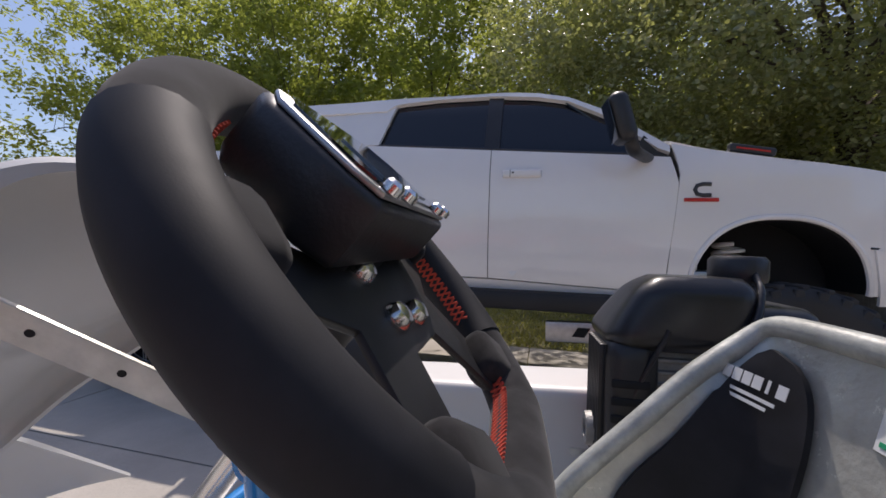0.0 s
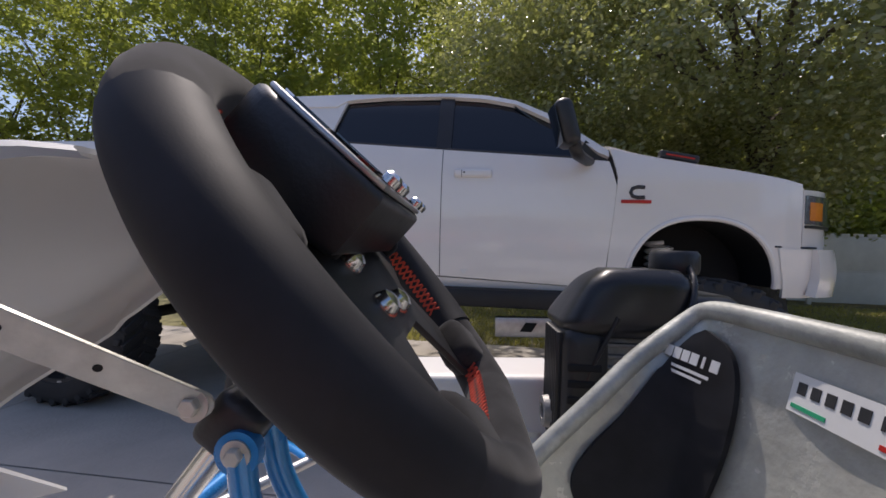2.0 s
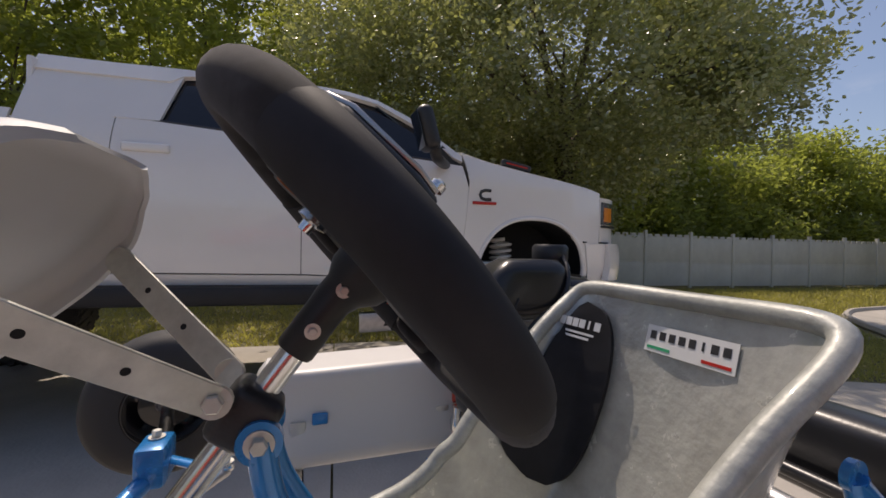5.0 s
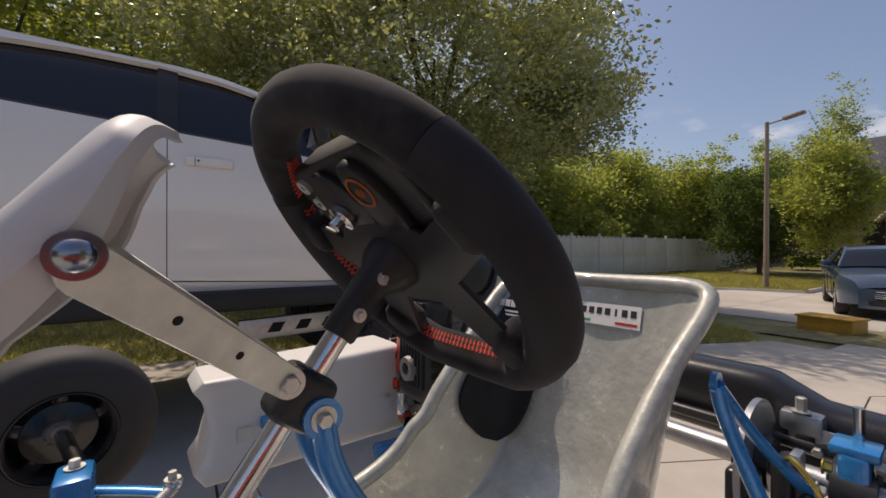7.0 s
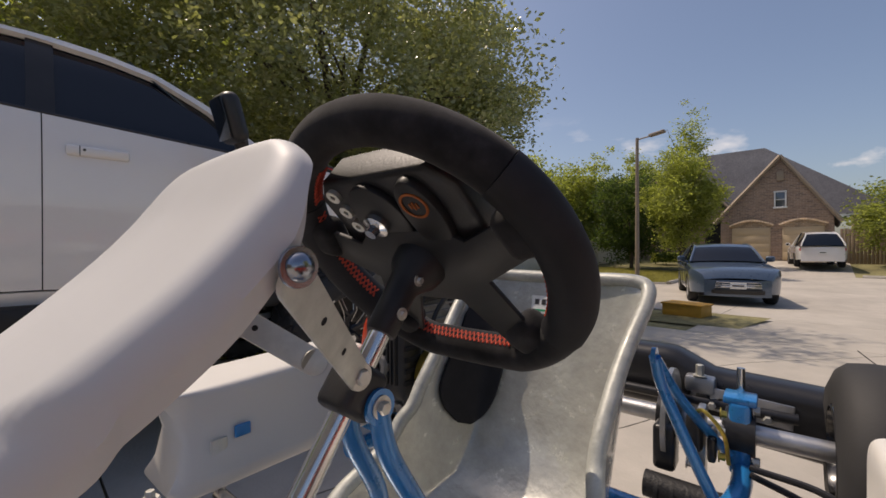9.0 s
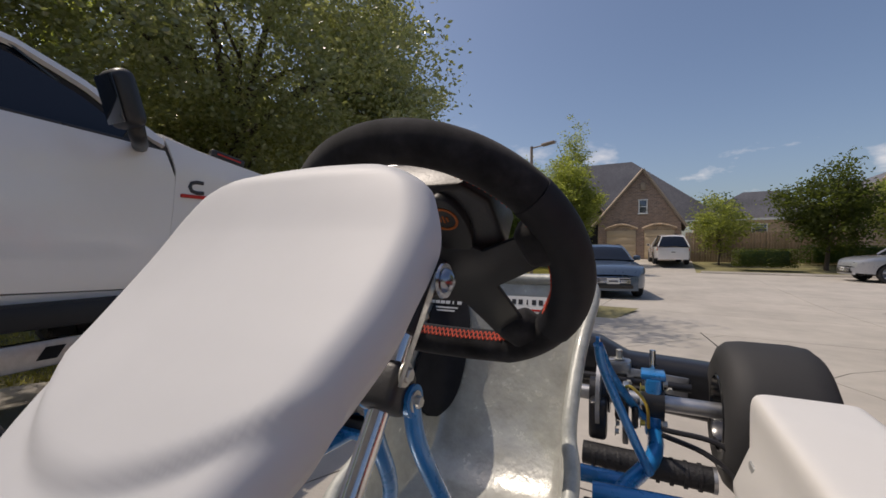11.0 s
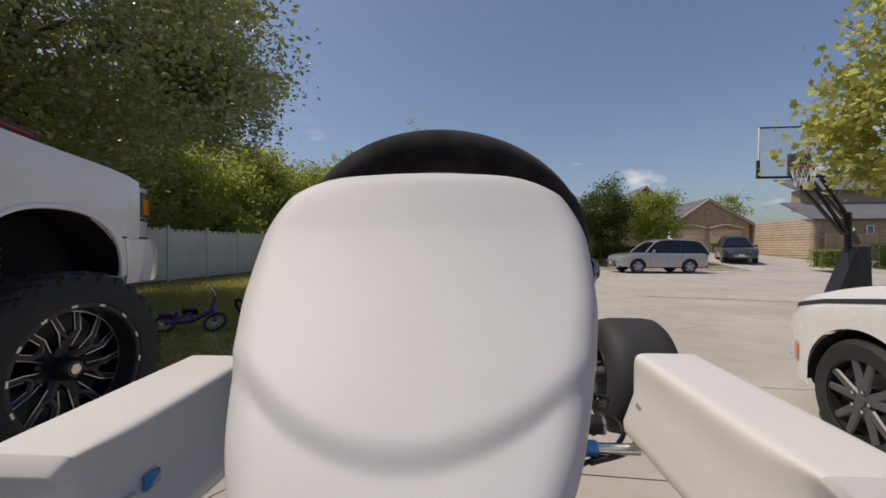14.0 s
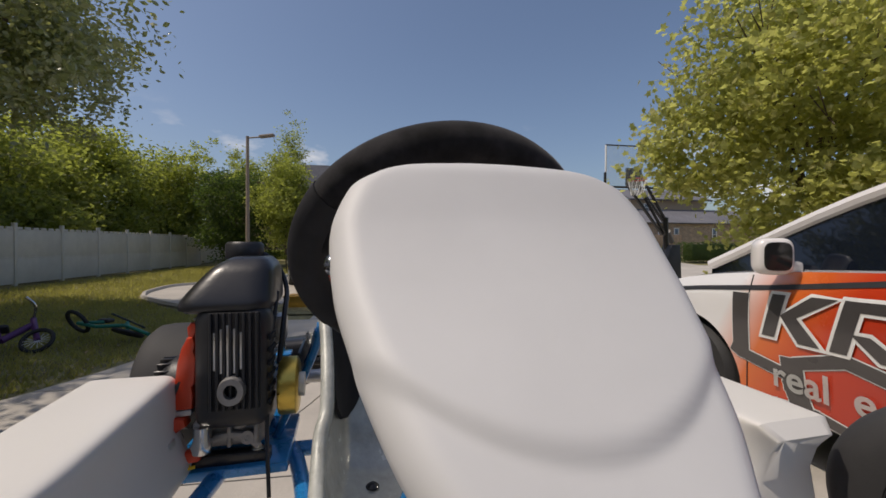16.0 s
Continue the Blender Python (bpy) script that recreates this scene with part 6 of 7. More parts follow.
def brick_mat(name, base, scale):
    m = mat(name, base, 0.9, var=0.2, scale=5, bump=0.2, bscale=50, stain=0.12, sscale=0.6)
    n, l = m.node_tree.nodes, m.node_tree.links
    b = n["Principled BSDF"]
    old = b.inputs["Base Color"].links[0].from_socket
    tc = n.new("ShaderNodeTexCoord")
    mp = n.new("ShaderNodeMapping")
    mp.inputs["Rotation"].default_value = (radians(-90), 0, 0)
    br = n.new("ShaderNodeTexBrick")
    br.inputs["Scale"].default_value = scale
    br.inputs["Color1"].default_value = (0.75, 0.75, 0.75, 1)
    br.inputs["Color2"].default_value = (1.25, 1.15, 1.05, 1)
    br.inputs["Mortar"].default_value = (1.5, 1.6, 1.7, 1)
    br.inputs["Mortar Size"].default_value = 0.03
    br.inputs["Bias"].default_value = 0.0
    br.inputs["Row Height"].default_value = 0.32
    br.inputs["Brick Width"].default_value = 0.85
    mx = n.new("ShaderNodeMix")
    mx.data_type, mx.blend_type = "RGBA", "MULTIPLY"
    mx.inputs[0].default_value = 1.0
    l.new(tc.outputs["Object"], mp.inputs["Vector"])
    l.new(mp.outputs["Vector"], br.inputs["Vector"])
    l.new(old, mx.inputs[6])
    l.new(br.outputs["Color"], mx.inputs[7])
    l.new(mx.outputs[2], b.inputs["Base Color"])
    return m


M["brick_red"] = brick_mat("brick_red", (0.31, 0.225, 0.175), 3.2)
M["brick_tan"] = brick_mat("brick_tan", (0.36, 0.27, 0.19), 3.2)


def garage_door(parent, x0, x1, y, zb, zt):
    d = part("garage_door", box(((x0 + x1) / 2, y, (zb + zt) / 2), (x1 - x0, 0.10, zt - zb), 0.01), "garage", parent, "tan panelled garage door")
    for k in range(4):
        h = (zt - zb) / 4
        part("door_panel", box(((x0 + x1) / 2, y - 0.06, zb + h * (k + 0.5)), (x1 - x0 - 0.08, 0.03, h - 0.035), 0.012), "garage", d)
    n = 16
    pts = [(x0 - 0.12 + (x1 - x0 + 0.24) * i / n, y - 0.07, zt + 0.10 + 0.30 * math.sin(math.pi * i / n)) for i in range(n + 1)]
    part("brick_arch", tube(pts, 0.11, 6), "brick_tan", parent, "soldier-course brick arch")
    part("lintel_fill", box(((x0 + x1) / 2, y - 0.02, zt + 0.12), (x1 - x0, 0.06, 0.30)), "brick_tan", parent)


def window(parent, c, w, h, material="lamp_glass"):
    wn = part("window", box(c, (w, 0.08, h), 0.01), material, parent, "small sash window with pale frame")
    for a, b in (((c[0], c[1] - 0.05, c[2] + h / 2), (w + 0.12, 0.06, 0.08)), ((c[0], c[1] - 0.05, c[2] - h / 2), (w + 0.16, 0.08, 0.10)),
                 ((c[0] - w / 2, c[1] - 0.05, c[2]), (0.07, 0.06, h)), ((c[0] + w / 2, c[1] - 0.05, c[2]), (0.07, 0.06, h)), ((c[0], c[1] - 0.05, c[2]), (w, 0.05, 0.04))):
        part("frame", box(a, b, 0.008), "sticker_white", wn)


h1 = thing("brick_house", "reddish brick two-gabled house with two garage doors", "house")
wall_with_gable("front_wall", -4.66, 0.6, 31.0, 0.3, 3.0, 6.5, "brick_red", h1, xa=-1.71)
roof_slopes("roof_slope", -4.66, 0.6, 31.0, 40, 3.0, 6.5, h1, xa=-1.71)
wall_with_gable("wing_wall", -10.2, -4.66, 32.6, 0.3, 3.4, 7.2, "brick_red", h1, xa=-7.4)
roof_slopes("roof_slope", -10.2, -4.2, 32.6, 40, 3.4, 7.2, h1, xa=-7.4)
part("main_roof", slab([(-10.5, 3.2), (3.5, 3.2), (-2.9, 8.2), (-6.9, 8.2)], 0.3, Matrix(((1, 0, 0, 0), (0, 0.35, 1, 33.6), (0, 1, 0, 0), (0, 0, 0, 1)))), "shingle", h1, smooth=False)
part("side_wall", box((0.5, 36.0, 1.7), (0.25, 9.5, 2.8)), "brick_red", h1)
garage_door(h1, -4.05, -2.15, 30.95, 0.35, 2.32)
garage_door(h1, -1.60, 0.22, 30.95, 0.35, 2.32)
window(h1, (-1.70, 30.96, 3.95), 0.5, 0.95)
part("gable_vent", box((-1.70, 30.93, 5.35), (0.32, 0.08, 0.55), 0.02), "tan_trim", h1)
wall_with_gable("wing_wall", -12.0, -5.7, 31.9, 0.2, 2.6, 6.0, "brick_red", h1, xa=-8.9)
roof_slopes("roof_slope", -12.0, -5.7, 31.9, 38.0, 2.6, 6.0, h1, xa=-8.9)
# solid near-black block paints the doorway's shade
part("doorway", box((-5.15, 32.2, 1.5), (0.8, 0.9, 2.4)), "dark_void", h1, "near-black block as the shade of a deep front doorway")

h2 = thing("tan_house", "tan brick house with a low gable over two garage doors", "house")
wall_with_gable("front_wall", 16.3, 22.7, 39.0, 0.4, 3.3, 5.4, "brick_tan", h2, xa=19.2)
roof_slopes("roof_slope", 16.3, 22.7, 39.0, 50, 3.3, 5.4, h2, xa=19.2)
garage_door(h2, 16.6, 18.9, 38.95, 0.65, 2.75)
garage_door(h2, 19.4, 22.0, 38.95, 0.65, 2.75)
part("gable_vent", box((19.2, 38.93, 4.35), (0.5, 0.08, 0.55), 0.02), "tan_trim", h2)
wall_with_gable("wing_wall", 11.4, 17.4, 43.0, 0.4, 4.0, 7.0, "brick_tan", h2, xa=14.6)
roof_slopes("roof_slope", 11.4, 18.5, 43.0, 52, 4.0, 7.2, h2, xa=15.2)
part("vent_pipe", rod((16.2, 45, 6.6), (16.2, 45, 7.3), 0.09), "cast", h2)

h3 = thing("two_storey_house", "tan brick and siding house with grey roof", "house", pose(3.0, 0, 0))
part("front_wall", box((27.0, 32.2, 1.7), (14.0, 0.3, 3.2)), "brick_tan", h3, smooth=False)
part("end_wall", box((20.2, 36.0, 1.7), (0.3, 8.0, 3.2)), "brick_tan", h3, smooth=False)
part("lower_roof", sheet(lambda u, v: (19.8 + 14.5 * u, 31.8 + 3.4 * v, 3.15 + 1.5 * v), 1, 1, thick=0.12), "shingle", h3, smooth=False)
part("upper_wall", box((25.2, 35.6, 4.9), (8.0, 1.0, 1.7)), "tan_trim", h3, smooth=False)
part("upper_roof", sheet(lambda u, v: (20.8 + 9.0 * u, 34.6 + 3.0 * v, 5.7 + 1.3 * v), 1, 1, thick=0.14), "shingle", h3, smooth=False)
for x in (22.0, 23.6, 27.5):
    window(h3, (x, 32.0, 2.2), 0.42, 1.1)
window(h3, (22.8, 35.05, 4.9), 0.45, 0.7)
h4 = thing("grey_roofed_house", "distant house with a broad grey hipped roof", "house")
part("wall", box((7.5, 52.0, 2.3), (11.0, 4.0, 3.4)), "brick_tan", h4, smooth=False)
part("roof", slab([(1.5, 3.9), (13.5, 3.9), (9.5, 7.0), (6.5, 7.0)], 0.4, Matrix(((1, 0, 0, 0), (0, 0.45, 1, 49.6), (0, 1, 0, 0), (0, 0, 0, 1)))), "shingle", h4, smooth=False)
window(h4, (7.5, 49.9, 3.0), 1.2, 0.9)
part("fascia", box((7.2, 49.5, 3.95), (12.2, 0.12, 0.2)), "sticker_white", h4)

# weathered board fence between the houses
wf = tagged(new("board_fence"), "weathered grey-brown wooden board fence", "fence", kind="structure")
bd = finish("board", box((0, 0, 0.95), (0.135, 0.025, 1.9), 0.004), "wood_fence", wf)
n = 0
for x0, x1, y in ((0.9, 9.0, 30.2), (23.4, 26.6, 31.4)):
    k = 0
    while x0 + k * 0.145 < x1:
        q = bd if n == 0 else new("board", bd.data)
        q.parent = wf
        x = x0 + k * 0.145
        q.location = (x, y, lie(x, y) - 0.05 + 0.02 * math.sin(k * 2.3))
        k += 1
        n += 1

# street light
sl = thing("street_lamp", "slim brown metal street lamp with a flat head", "street lamp", pose(-5.27, 17.0, lie(-5.27, 17.0)))
part("pole", tube([(0, 0, 0), (0, 0, 2.5), (0, 0, 5.75)], [0.085, 0.075, 0.06], 14), "pole_paint", sl)
part("arm", rod((0, 0, 5.68), (0.55, -0.1, 5.72), 0.03), "pole_paint", sl)
part("lamp_head", moved(box((0, 0, 0), (0.60, 0.22, 0.11), 0.03), pose(0.78, -0.14, 5.76, 0, -6, -10)), "pole_paint", sl)

# basketball goal
bg = thing("basketball_goal", "portable basketball goal with a clear backboard and black post", "basketball goal", pose(6.75, 9.3, lie(6.7, 9.3)))
part("backboard", box((0, 0, 3.42), (1.80, 0.02, 1.10), 0.004), "clear_board", bg, "clear backboard with pale frame")
for c, s in (((0, 0, 3.97), (1.84, 0.04, 0.03)), ((0, 0, 2.87), (1.84, 0.05, 0.05)), ((-0.91, 0, 3.42), (0.03, 0.04, 1.10)), ((0.91, 0, 3.42), (0.03, 0.04, 1.10)), ((-0.93, 0, 3.05), (0.05, 0.06, 0.40)), ((0.93, 0, 3.05), (0.05, 0.06, 0.40))):
    part("board_frame", box(c, s, 0.006), "black_satin" if s[2] != 1.10 else "sticker_white", bg)
rg = lathe([(0.225 + 0.009 * math.cos(t), 0.009 * math.sin(t)) for t in np.linspace(0, 2 * math.pi, 8, endpoint=False)], 30, "Z", closed=True)
part("hoop", moved(rg, pose(-0.25, -0.36, 3.02)), "orange", bg)
net = bmesh.new()
for k in range(12):
    a, b = 2 * math.pi * k / 12, 2 * math.pi * (k + 1) / 12
    for sg in (0, 1):
        p, q = (a, b) if sg else (b, a)
        add(net, rod((-0.25 + 0.225 * math.cos(p), -0.36 + 0.225 * math.sin(p), 3.01), (-0.25 + 0.14 * math.cos(q), -0.36 + 0.14 * math.sin(q), 2.62), 0.005, 4))
part("net", net, "sticker_white", bg)
for x in (-0.2, 0.12):
    part("lift_arm", rod((x - 0.05, 0.06, 3.35), (1.42 + 0.3 * x, 0.75, 2.05), 0.045, 6), "black_satin", bg)
    part("lift_arm", rod((x - 0.05, 0.06, 2.95), (1.36 + 0.3 * x, 0.70, 1.65), 0.045, 6), "black_satin", bg)
part("arm_frame", box((-0.05, 0.08, 3.15), (0.45, 0.08, 0.5), 0.02), "black_satin", bg)
part("post", rod((1.55, 0.8, 0.15), (1.42, 0.72, 2.15), 0.075, 8), "black_satin", bg)
part("base_wedge", slab([(-0.35, 0.1), (0.45, 0.1), (0.38, 1.35), (0.12, 1.35)], 0.4, Matrix(((1, 0, 0, 1.35), (0, 0, 1, 0.5), (0, 1, 0, 0), (0, 0, 0, 1))), 0.02), "black_plastic", bg)
part("counterweight", rod((1.62, 0.9, 1.75), (2.0, 1.2, 1.45), 0.08), "black_plastic", bg)

# ---- an added house, closing the place behind and covering the bright sky ----
h0 = thing("home_house", "added two-storey brown brick house with a garage door, covering bright sky", "house", pose(0, -9.0, 0))
part("wall", box((0, -10.15, 2.9), (18.0, 0.3, 5.8), 0.01), "brick_red", h0)
part("side_wall", box((-8.85, -14.0, 2.9), (0.3, 7.4, 5.8), 0.01), "brick", h0)
part("side_wall", box((8.85, -14.0, 2.9), (0.3, 7.4, 5.8), 0.01), "brick", h0)
part("roof", sheet(lambda u, v: (-9.5 + 19.0 * u, -9.5 - 8.0 * v, 5.75 + 4.6 * v), 1, 1, thick=0.15), "shingle", h0, "grey composition shingle roof slope", smooth=False)
part("fascia", box((0, -9.52, 5.68), (19.0, 0.05, 0.22), 0.01), "tan_trim", h0)
garage_door(h0, -2.6, 2.6, -9.97, 0.0, 2.2)


# ---- cars ----
def decal_face(poly, n=2):
    bm = bmesh.new()
    bm.faces.new([bm.verts.new((y, z, 0)) for y, z in poly])
    bmesh.ops.triangulate(bm, faces=bm.faces[:])
    for _ in range(n):
        bmesh.ops.subdivide_edges(bm, edges=bm.edges[:], cuts=1, use_grid_fill=True)
    return bm


def egg(a, b, c, n):
    """A rounded block, half sizes a, b, c."""
    def f(u, v):
        t, p = 2 * math.pi * u, math.pi * (v - 0.5) * 0.999
        g = lambda k: math.copysign(abs(k) ** n, k)
        return (a * g(math.cos(p)) * g(math.cos(t)), b * g(math.cos(p)) * g(math.sin(t)), c * g(math.sin(p)))
    return sheet(f, 28, 18, closed_u=True)


def build_car(name, label, m, W=1.84, wb=2.73, fo=0.90, ro=1.02, R=0.325, deck=None, roof=None, sill=0.28, paint="sedan_paint", side_paint=None, rim="wheel_grey", arch_r=0.38,
              detail=1, glass="tint_glass", hatch=False, group=""):
    """A car with its front axle at y = 0, nose towards +y: body sides with wheel openings, top, glass, ends, lamps and wheels."""
    car = thing(name, label, "car", m, group=group)
    side_paint = side_paint or paint
    yf, yr = fo, -wb - ro
    H = W / 2
    D = lambda y: curv(deck, y)
    RF = lambda y: curv(roof, y)
    plan = lambda y: 1 - 0.30 * max(0.0, (y - (yf - 0.55)) / 0.55) ** 2.2 - 0.16 * max(0.0, ((yr + 0.5) - y) / 0.5) ** 2.2

    def prof(z, zt):
        k = (z - sill) / max(0.05, zt - sill)
        return 0.955 + 0.045 * math.sin(math.pi * min(1.0, max(0.0, k)) * 0.62 + 0.35) - 0.05 * max(0.0, k - 0.78) / 0.22

    def low(y):
        z = sill + 0.03 * max(0.0, (abs(y + wb / 2) - wb / 2 - 0.4)) * 2
        for c in (0.0, -wb):
            d = abs(y - c) / arch_r
            if d < 1:
                z = max(z, R + arch_r * 0.98 * math.sqrt(1 - d * d))
        return z

    sides = []
    ys = sorted(set(list(np.linspace(yr, yf, 70)) + [c + arch_r * math.cos(a) for c in (0.0, -wb) for a in np.linspace(0, math.pi, 21)]))
    nz = 14
    for s in (1, -1):
        bm = bmesh.new()
        grid = []
        for y in ys:
            a, b = low(y), D(y) - 0.045
            col = []
            for k in range(nz + 1):
                z = a + (max(b, a + 0.02) - a) * k / nz
                col.append(bm.verts.new((s * H * plan(y) * prof(z, D(y)), y, z)))
            grid.append(col)
        for i in range(len(ys) - 1):
            for k in range(nz):
                bm.faces.new((grid[i][k], grid[i + 1][k], grid[i + 1][k + 1], grid[i][k + 1]))
        sides.append(part("body_side", bm, side_paint if s < 0 else paint, car))
    top = sheet(lambda u, v: ((2 * u - 1) * H * plan(yr + (yf - yr) * v) * prof(D(yr + (yf - yr) * v) - 0.045, D(yr + (yf - yr) * v)), yr + (yf - yr) * v,
                              D(yr + (yf - yr) * v) - 0.045 + 0.045 * (1 - abs(2 * u - 1) ** 3.0)), 18, 60)
    part("body_top", top, paint, car)
    # glass house
    g0, g1 = roof[0][0], roof[-1][0]
    lean = 0.24 if detail == 1 else 0.13
    gw = lambda y, k: H * (0.90 - lean * k) * (1 - 0.04 * abs((y - (g0 + g1) / 2) / ((g1 - g0) / 2)) ** 2)
    for s in (1, -1):
        bm = sheet(lambda u, v: (s * gw(g0 + (g1 - g0) * u, v * (RF(g0 + (g1 - g0) * u) - D(g0 + (g1 - g0) * u)) / 0.45), g0 + (g1 - g0) * u,
                                 D(g0 + (g1 - g0) * u) - 0.05 + (max(RF(g0 + (g1 - g0) * u), D(g0 + (g1 - g0) * u)) - D(g0 + (g1 - g0) * u) + 0.03) * v), 30, 8)
        part("side_glass", bm, glass, car, "dark side windows")
    rf = sheet(lambda u, v: ((2 * u - 1) * gw(g0 + (g1 - g0) * v, max(0.0, RF(g0 + (g1 - g0) * v) - D(g0 + (g1 - g0) * v)) / 0.45), g0 + (g1 - g0) * v,
                             max(RF(g0 + (g1 - g0) * v), D(g0 + (g1 - g0) * v) - 0.03) + 0.03 * (1 - (2 * u - 1) ** 2)), 14, 40)
    part("windscreen", rf, glass, car, "dark raked windscreen and rear glass")
    top_z = max(z for _, z in roof)
    ra = [y for y in np.linspace(g0, g1, 60) if RF(y) > top_z - (0.10 if not hatch else 0.16)]
    r0, r1 = min(ra), max(ra)
    rp = sheet(lambda u, v: ((2 * u - 1) * gw(r0 + (r1 - r0) * v, max(0.0, RF(r0 + (r1 - r0) * v) - D(r0 + (r1 - r0) * v)) / 0.45) * 1.01, r0 + (r1 - r0) * v,
                             RF(r0 + (r1 - r0) * v) + 0.006 + 0.03 * (1 - (2 * u - 1) ** 2)), 14, 16, thick=0.01)
    part("roof", rp, paint, car)
    for s in (1, -1):
        for path in ([(y, RF(y)) for y in np.linspace(g1, r1 - 0.1, 8)], [(y, RF(y)) for y in np.linspace(g0, r0 + 0.1, 8)], [(y, RF(y)) for y in np.linspace(r0, r1, 10)]):
            bm = tube([(s * gw(y, max(0.0, z - D(y)) / 0.45) * 1.005, y, max(z, D(y) - 0.03)) for y, z in path], 0.032, 8)
            part("pillar", bm, paint, car)
        ymid = g0 + (g1 - g0) * 0.45
        part("pillar", tube([(s * gw(ymid, k) * 1.005, ymid - 0.03 * k, D(ymid) - 0.04 + k * (RF(ymid) - D(ymid) + 0.03)) for k in (0, 0.5, 1)], 0.03, 6), "black_satin", car)
        # mirror
        my = g1 - (0.32 if detail == 1 else 0.60)
        mw, mh, mz = (0.100, 0.075, 0.065) if detail == 1 else (0.084, 0.094, 0.035)
        mo = part("door_mirror", moved(egg(mw, 0.055, mh, 0.55), pose(s * (H * 0.98 + 0.09), my, D(my) + mz, 0, 0, 22 * s)), "white_paint" if paint == "white_paint" else paint, car)
        part("mirror_glass", moved(slab([((mw - 0.024) * math.copysign(abs(math.cos(t)) ** 0.5, math.cos(t)), (mh - 0.023) * math.copysign(abs(math.sin(t)) ** 0.5, math.sin(t))) for t in np.linspace(0, 2 * math.pi, 28, endpoint=False)], 0.004, Matrix(((1, 0, 0, 0), (0, 0, 1, -0.057), (0, 1, 0, 0), (0, 0, 0, 1)))), pose(s * (H * 0.98 + 0.09), my, D(my) + mz, 0, 0, 22 * s)), "screen", mo)
        part("mirror_stalk", box((s * (H * 0.95), my + 0.01, D(my) - 0.02), (0.10, 0.07, 0.06), 0.02), "white_paint" if paint == "white_paint" else paint, mo)
        # lamps
        ly = yf - 0.16
        part("headlight", sheet(lambda u, v: (s * H * plan(ly + 0.10 - 0.42 * u) * (0.62 + 0.355 * u + 0.012), ly + 0.13 - 0.40 * u, D(ly) - 0.13 - 0.05 * (1 - v) + 0.10 * u * (0.4 + 0.6 * v)), 8, 4, thick=0.02), "clear_lens", car, "clear headlight")
        part("tail_light", box((s * H * 0.72, yr + 0.05, D(yr + 0.1) - 0.18), (0.32, 0.10, 0.13), 0.03), "red", car, "red tail light")
    # ends
    for e, nm in ((1, "front_bumper"), (-1, "rear_bumper")):
        y0 = yf if e > 0 else yr
        bm = sheet(lambda u, v: ((2 * u - 1) * H * plan(y0) * 0.995, y0 + e * 0.10 * (1 - (2 * u - 1) ** 2) * (0.5 + 0.5 * math.sin(math.pi * (0.2 + 0.7 * v))), sill - 0.04 + (D(y0) - 0.04 - sill + 0.04) * v), 16, 8)
        part(nm, bm, paint, car)
    part("grille", box((0, yf + 0.095, D(yf) - 0.17), (H * 0.95, 0.03, 0.11), 0.02), "black_satin", car)
    for k in range(3):
        part("grille_bar", box((0, yf + 0.108, D(yf) - 0.135 - 0.035 * k), (H * 0.95, 0.02, 0.014), 0.004), "chrome", car)
    part("lower_grille", box((0, yf + 0.085, sill + 0.10), (H * 1.0, 0.05, 0.09), 0.02), "black_plastic", car)
    for e, y0 in ((1, yf + 0.12), (-1, yr - 0.115)):
        part("number_plate", box((0, y0, 0.50 if e > 0 else 0.75), (0.31, 0.012, 0.155), 0.01), "sticker_white", car, "pale blank number plate")
        part("plate_bar", box((0, y0 + e * 0.008, 0.49 if e > 0 else 0.74), (0.22, 0.004, 0.045)), "ink", car)
    # grille with bright bars, lower intake, door seams and handles
    zf = D(yf) - 0.04
    gz0, gz1 = zf - 0.17, zf - 0.02
    go = part("grille", sheet(lambda u, v: ((2 * u - 1) * H * 0.46, yf + 0.10 * (1 - (0.62 * (2 * u - 1)) ** 2) + 0.012, gz0 + (gz1 - gz0) * v), 12, 3, thick=0.015), "black_satin", car, "dark grille with bright bars")
    for k in range(3):
        part("grille_bar", tube([((2 * u - 1) * H * 0.46, yf + 0.10 * (1 - (0.62 * (2 * u - 1)) ** 2) + 0.024, gz0 + 0.025 + 0.05 * k) for u in np.linspace(0, 1, 9)], 0.011, 6), "chrome", go)
    part("lower_intake", sheet(lambda u, v: ((2 * u - 1) * H * 0.55, yf + 0.10 * (1 - (0.7 * (2 * u - 1)) ** 2) + 0.006, sill + 0.02 + 0.09 * v), 12, 2, thick=0.015), "black_satin", car)
    for s in (1, -1):
        for yy in (-0.62, -1.55, -2.25):
            if yy > yr + 0.9 and detail == 1:
                part("door_seam", tube([(s * (H * plan(yy) * prof(z, D(yy)) + 0.002), yy, z) for z in np.linspace(sill + 0.06, D(yy) - 0.06, 8)], 0.005, 4), "gasket", car)
        if detail == 1:
            for yy in (-1.35, -2.15):
                part("door_handle", box((s * (H * plan(yy) * prof(D(yy) - 0.16, D(yy)) + 0.012), yy, D(yy) - 0.16), (0.025, 0.16, 0.03), 0.01), "chrome", car)
    # near-black box colours in the shade under the car
    part("underbody", box((0, (yf + yr) / 2, sill + 0.05), (W * 0.80, yf - yr - 0.5, 0.22), 0.03), "dark_void", car)
    # wheels
    for s in (1, -1):
        for c in (0.0, -wb):
            wm = Matrix.Translation((s * (H - 0.115), c, R))
            # wheel well, its shade put in as a near-black colour
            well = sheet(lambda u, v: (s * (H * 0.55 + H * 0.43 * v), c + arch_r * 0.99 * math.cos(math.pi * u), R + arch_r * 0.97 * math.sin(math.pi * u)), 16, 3)
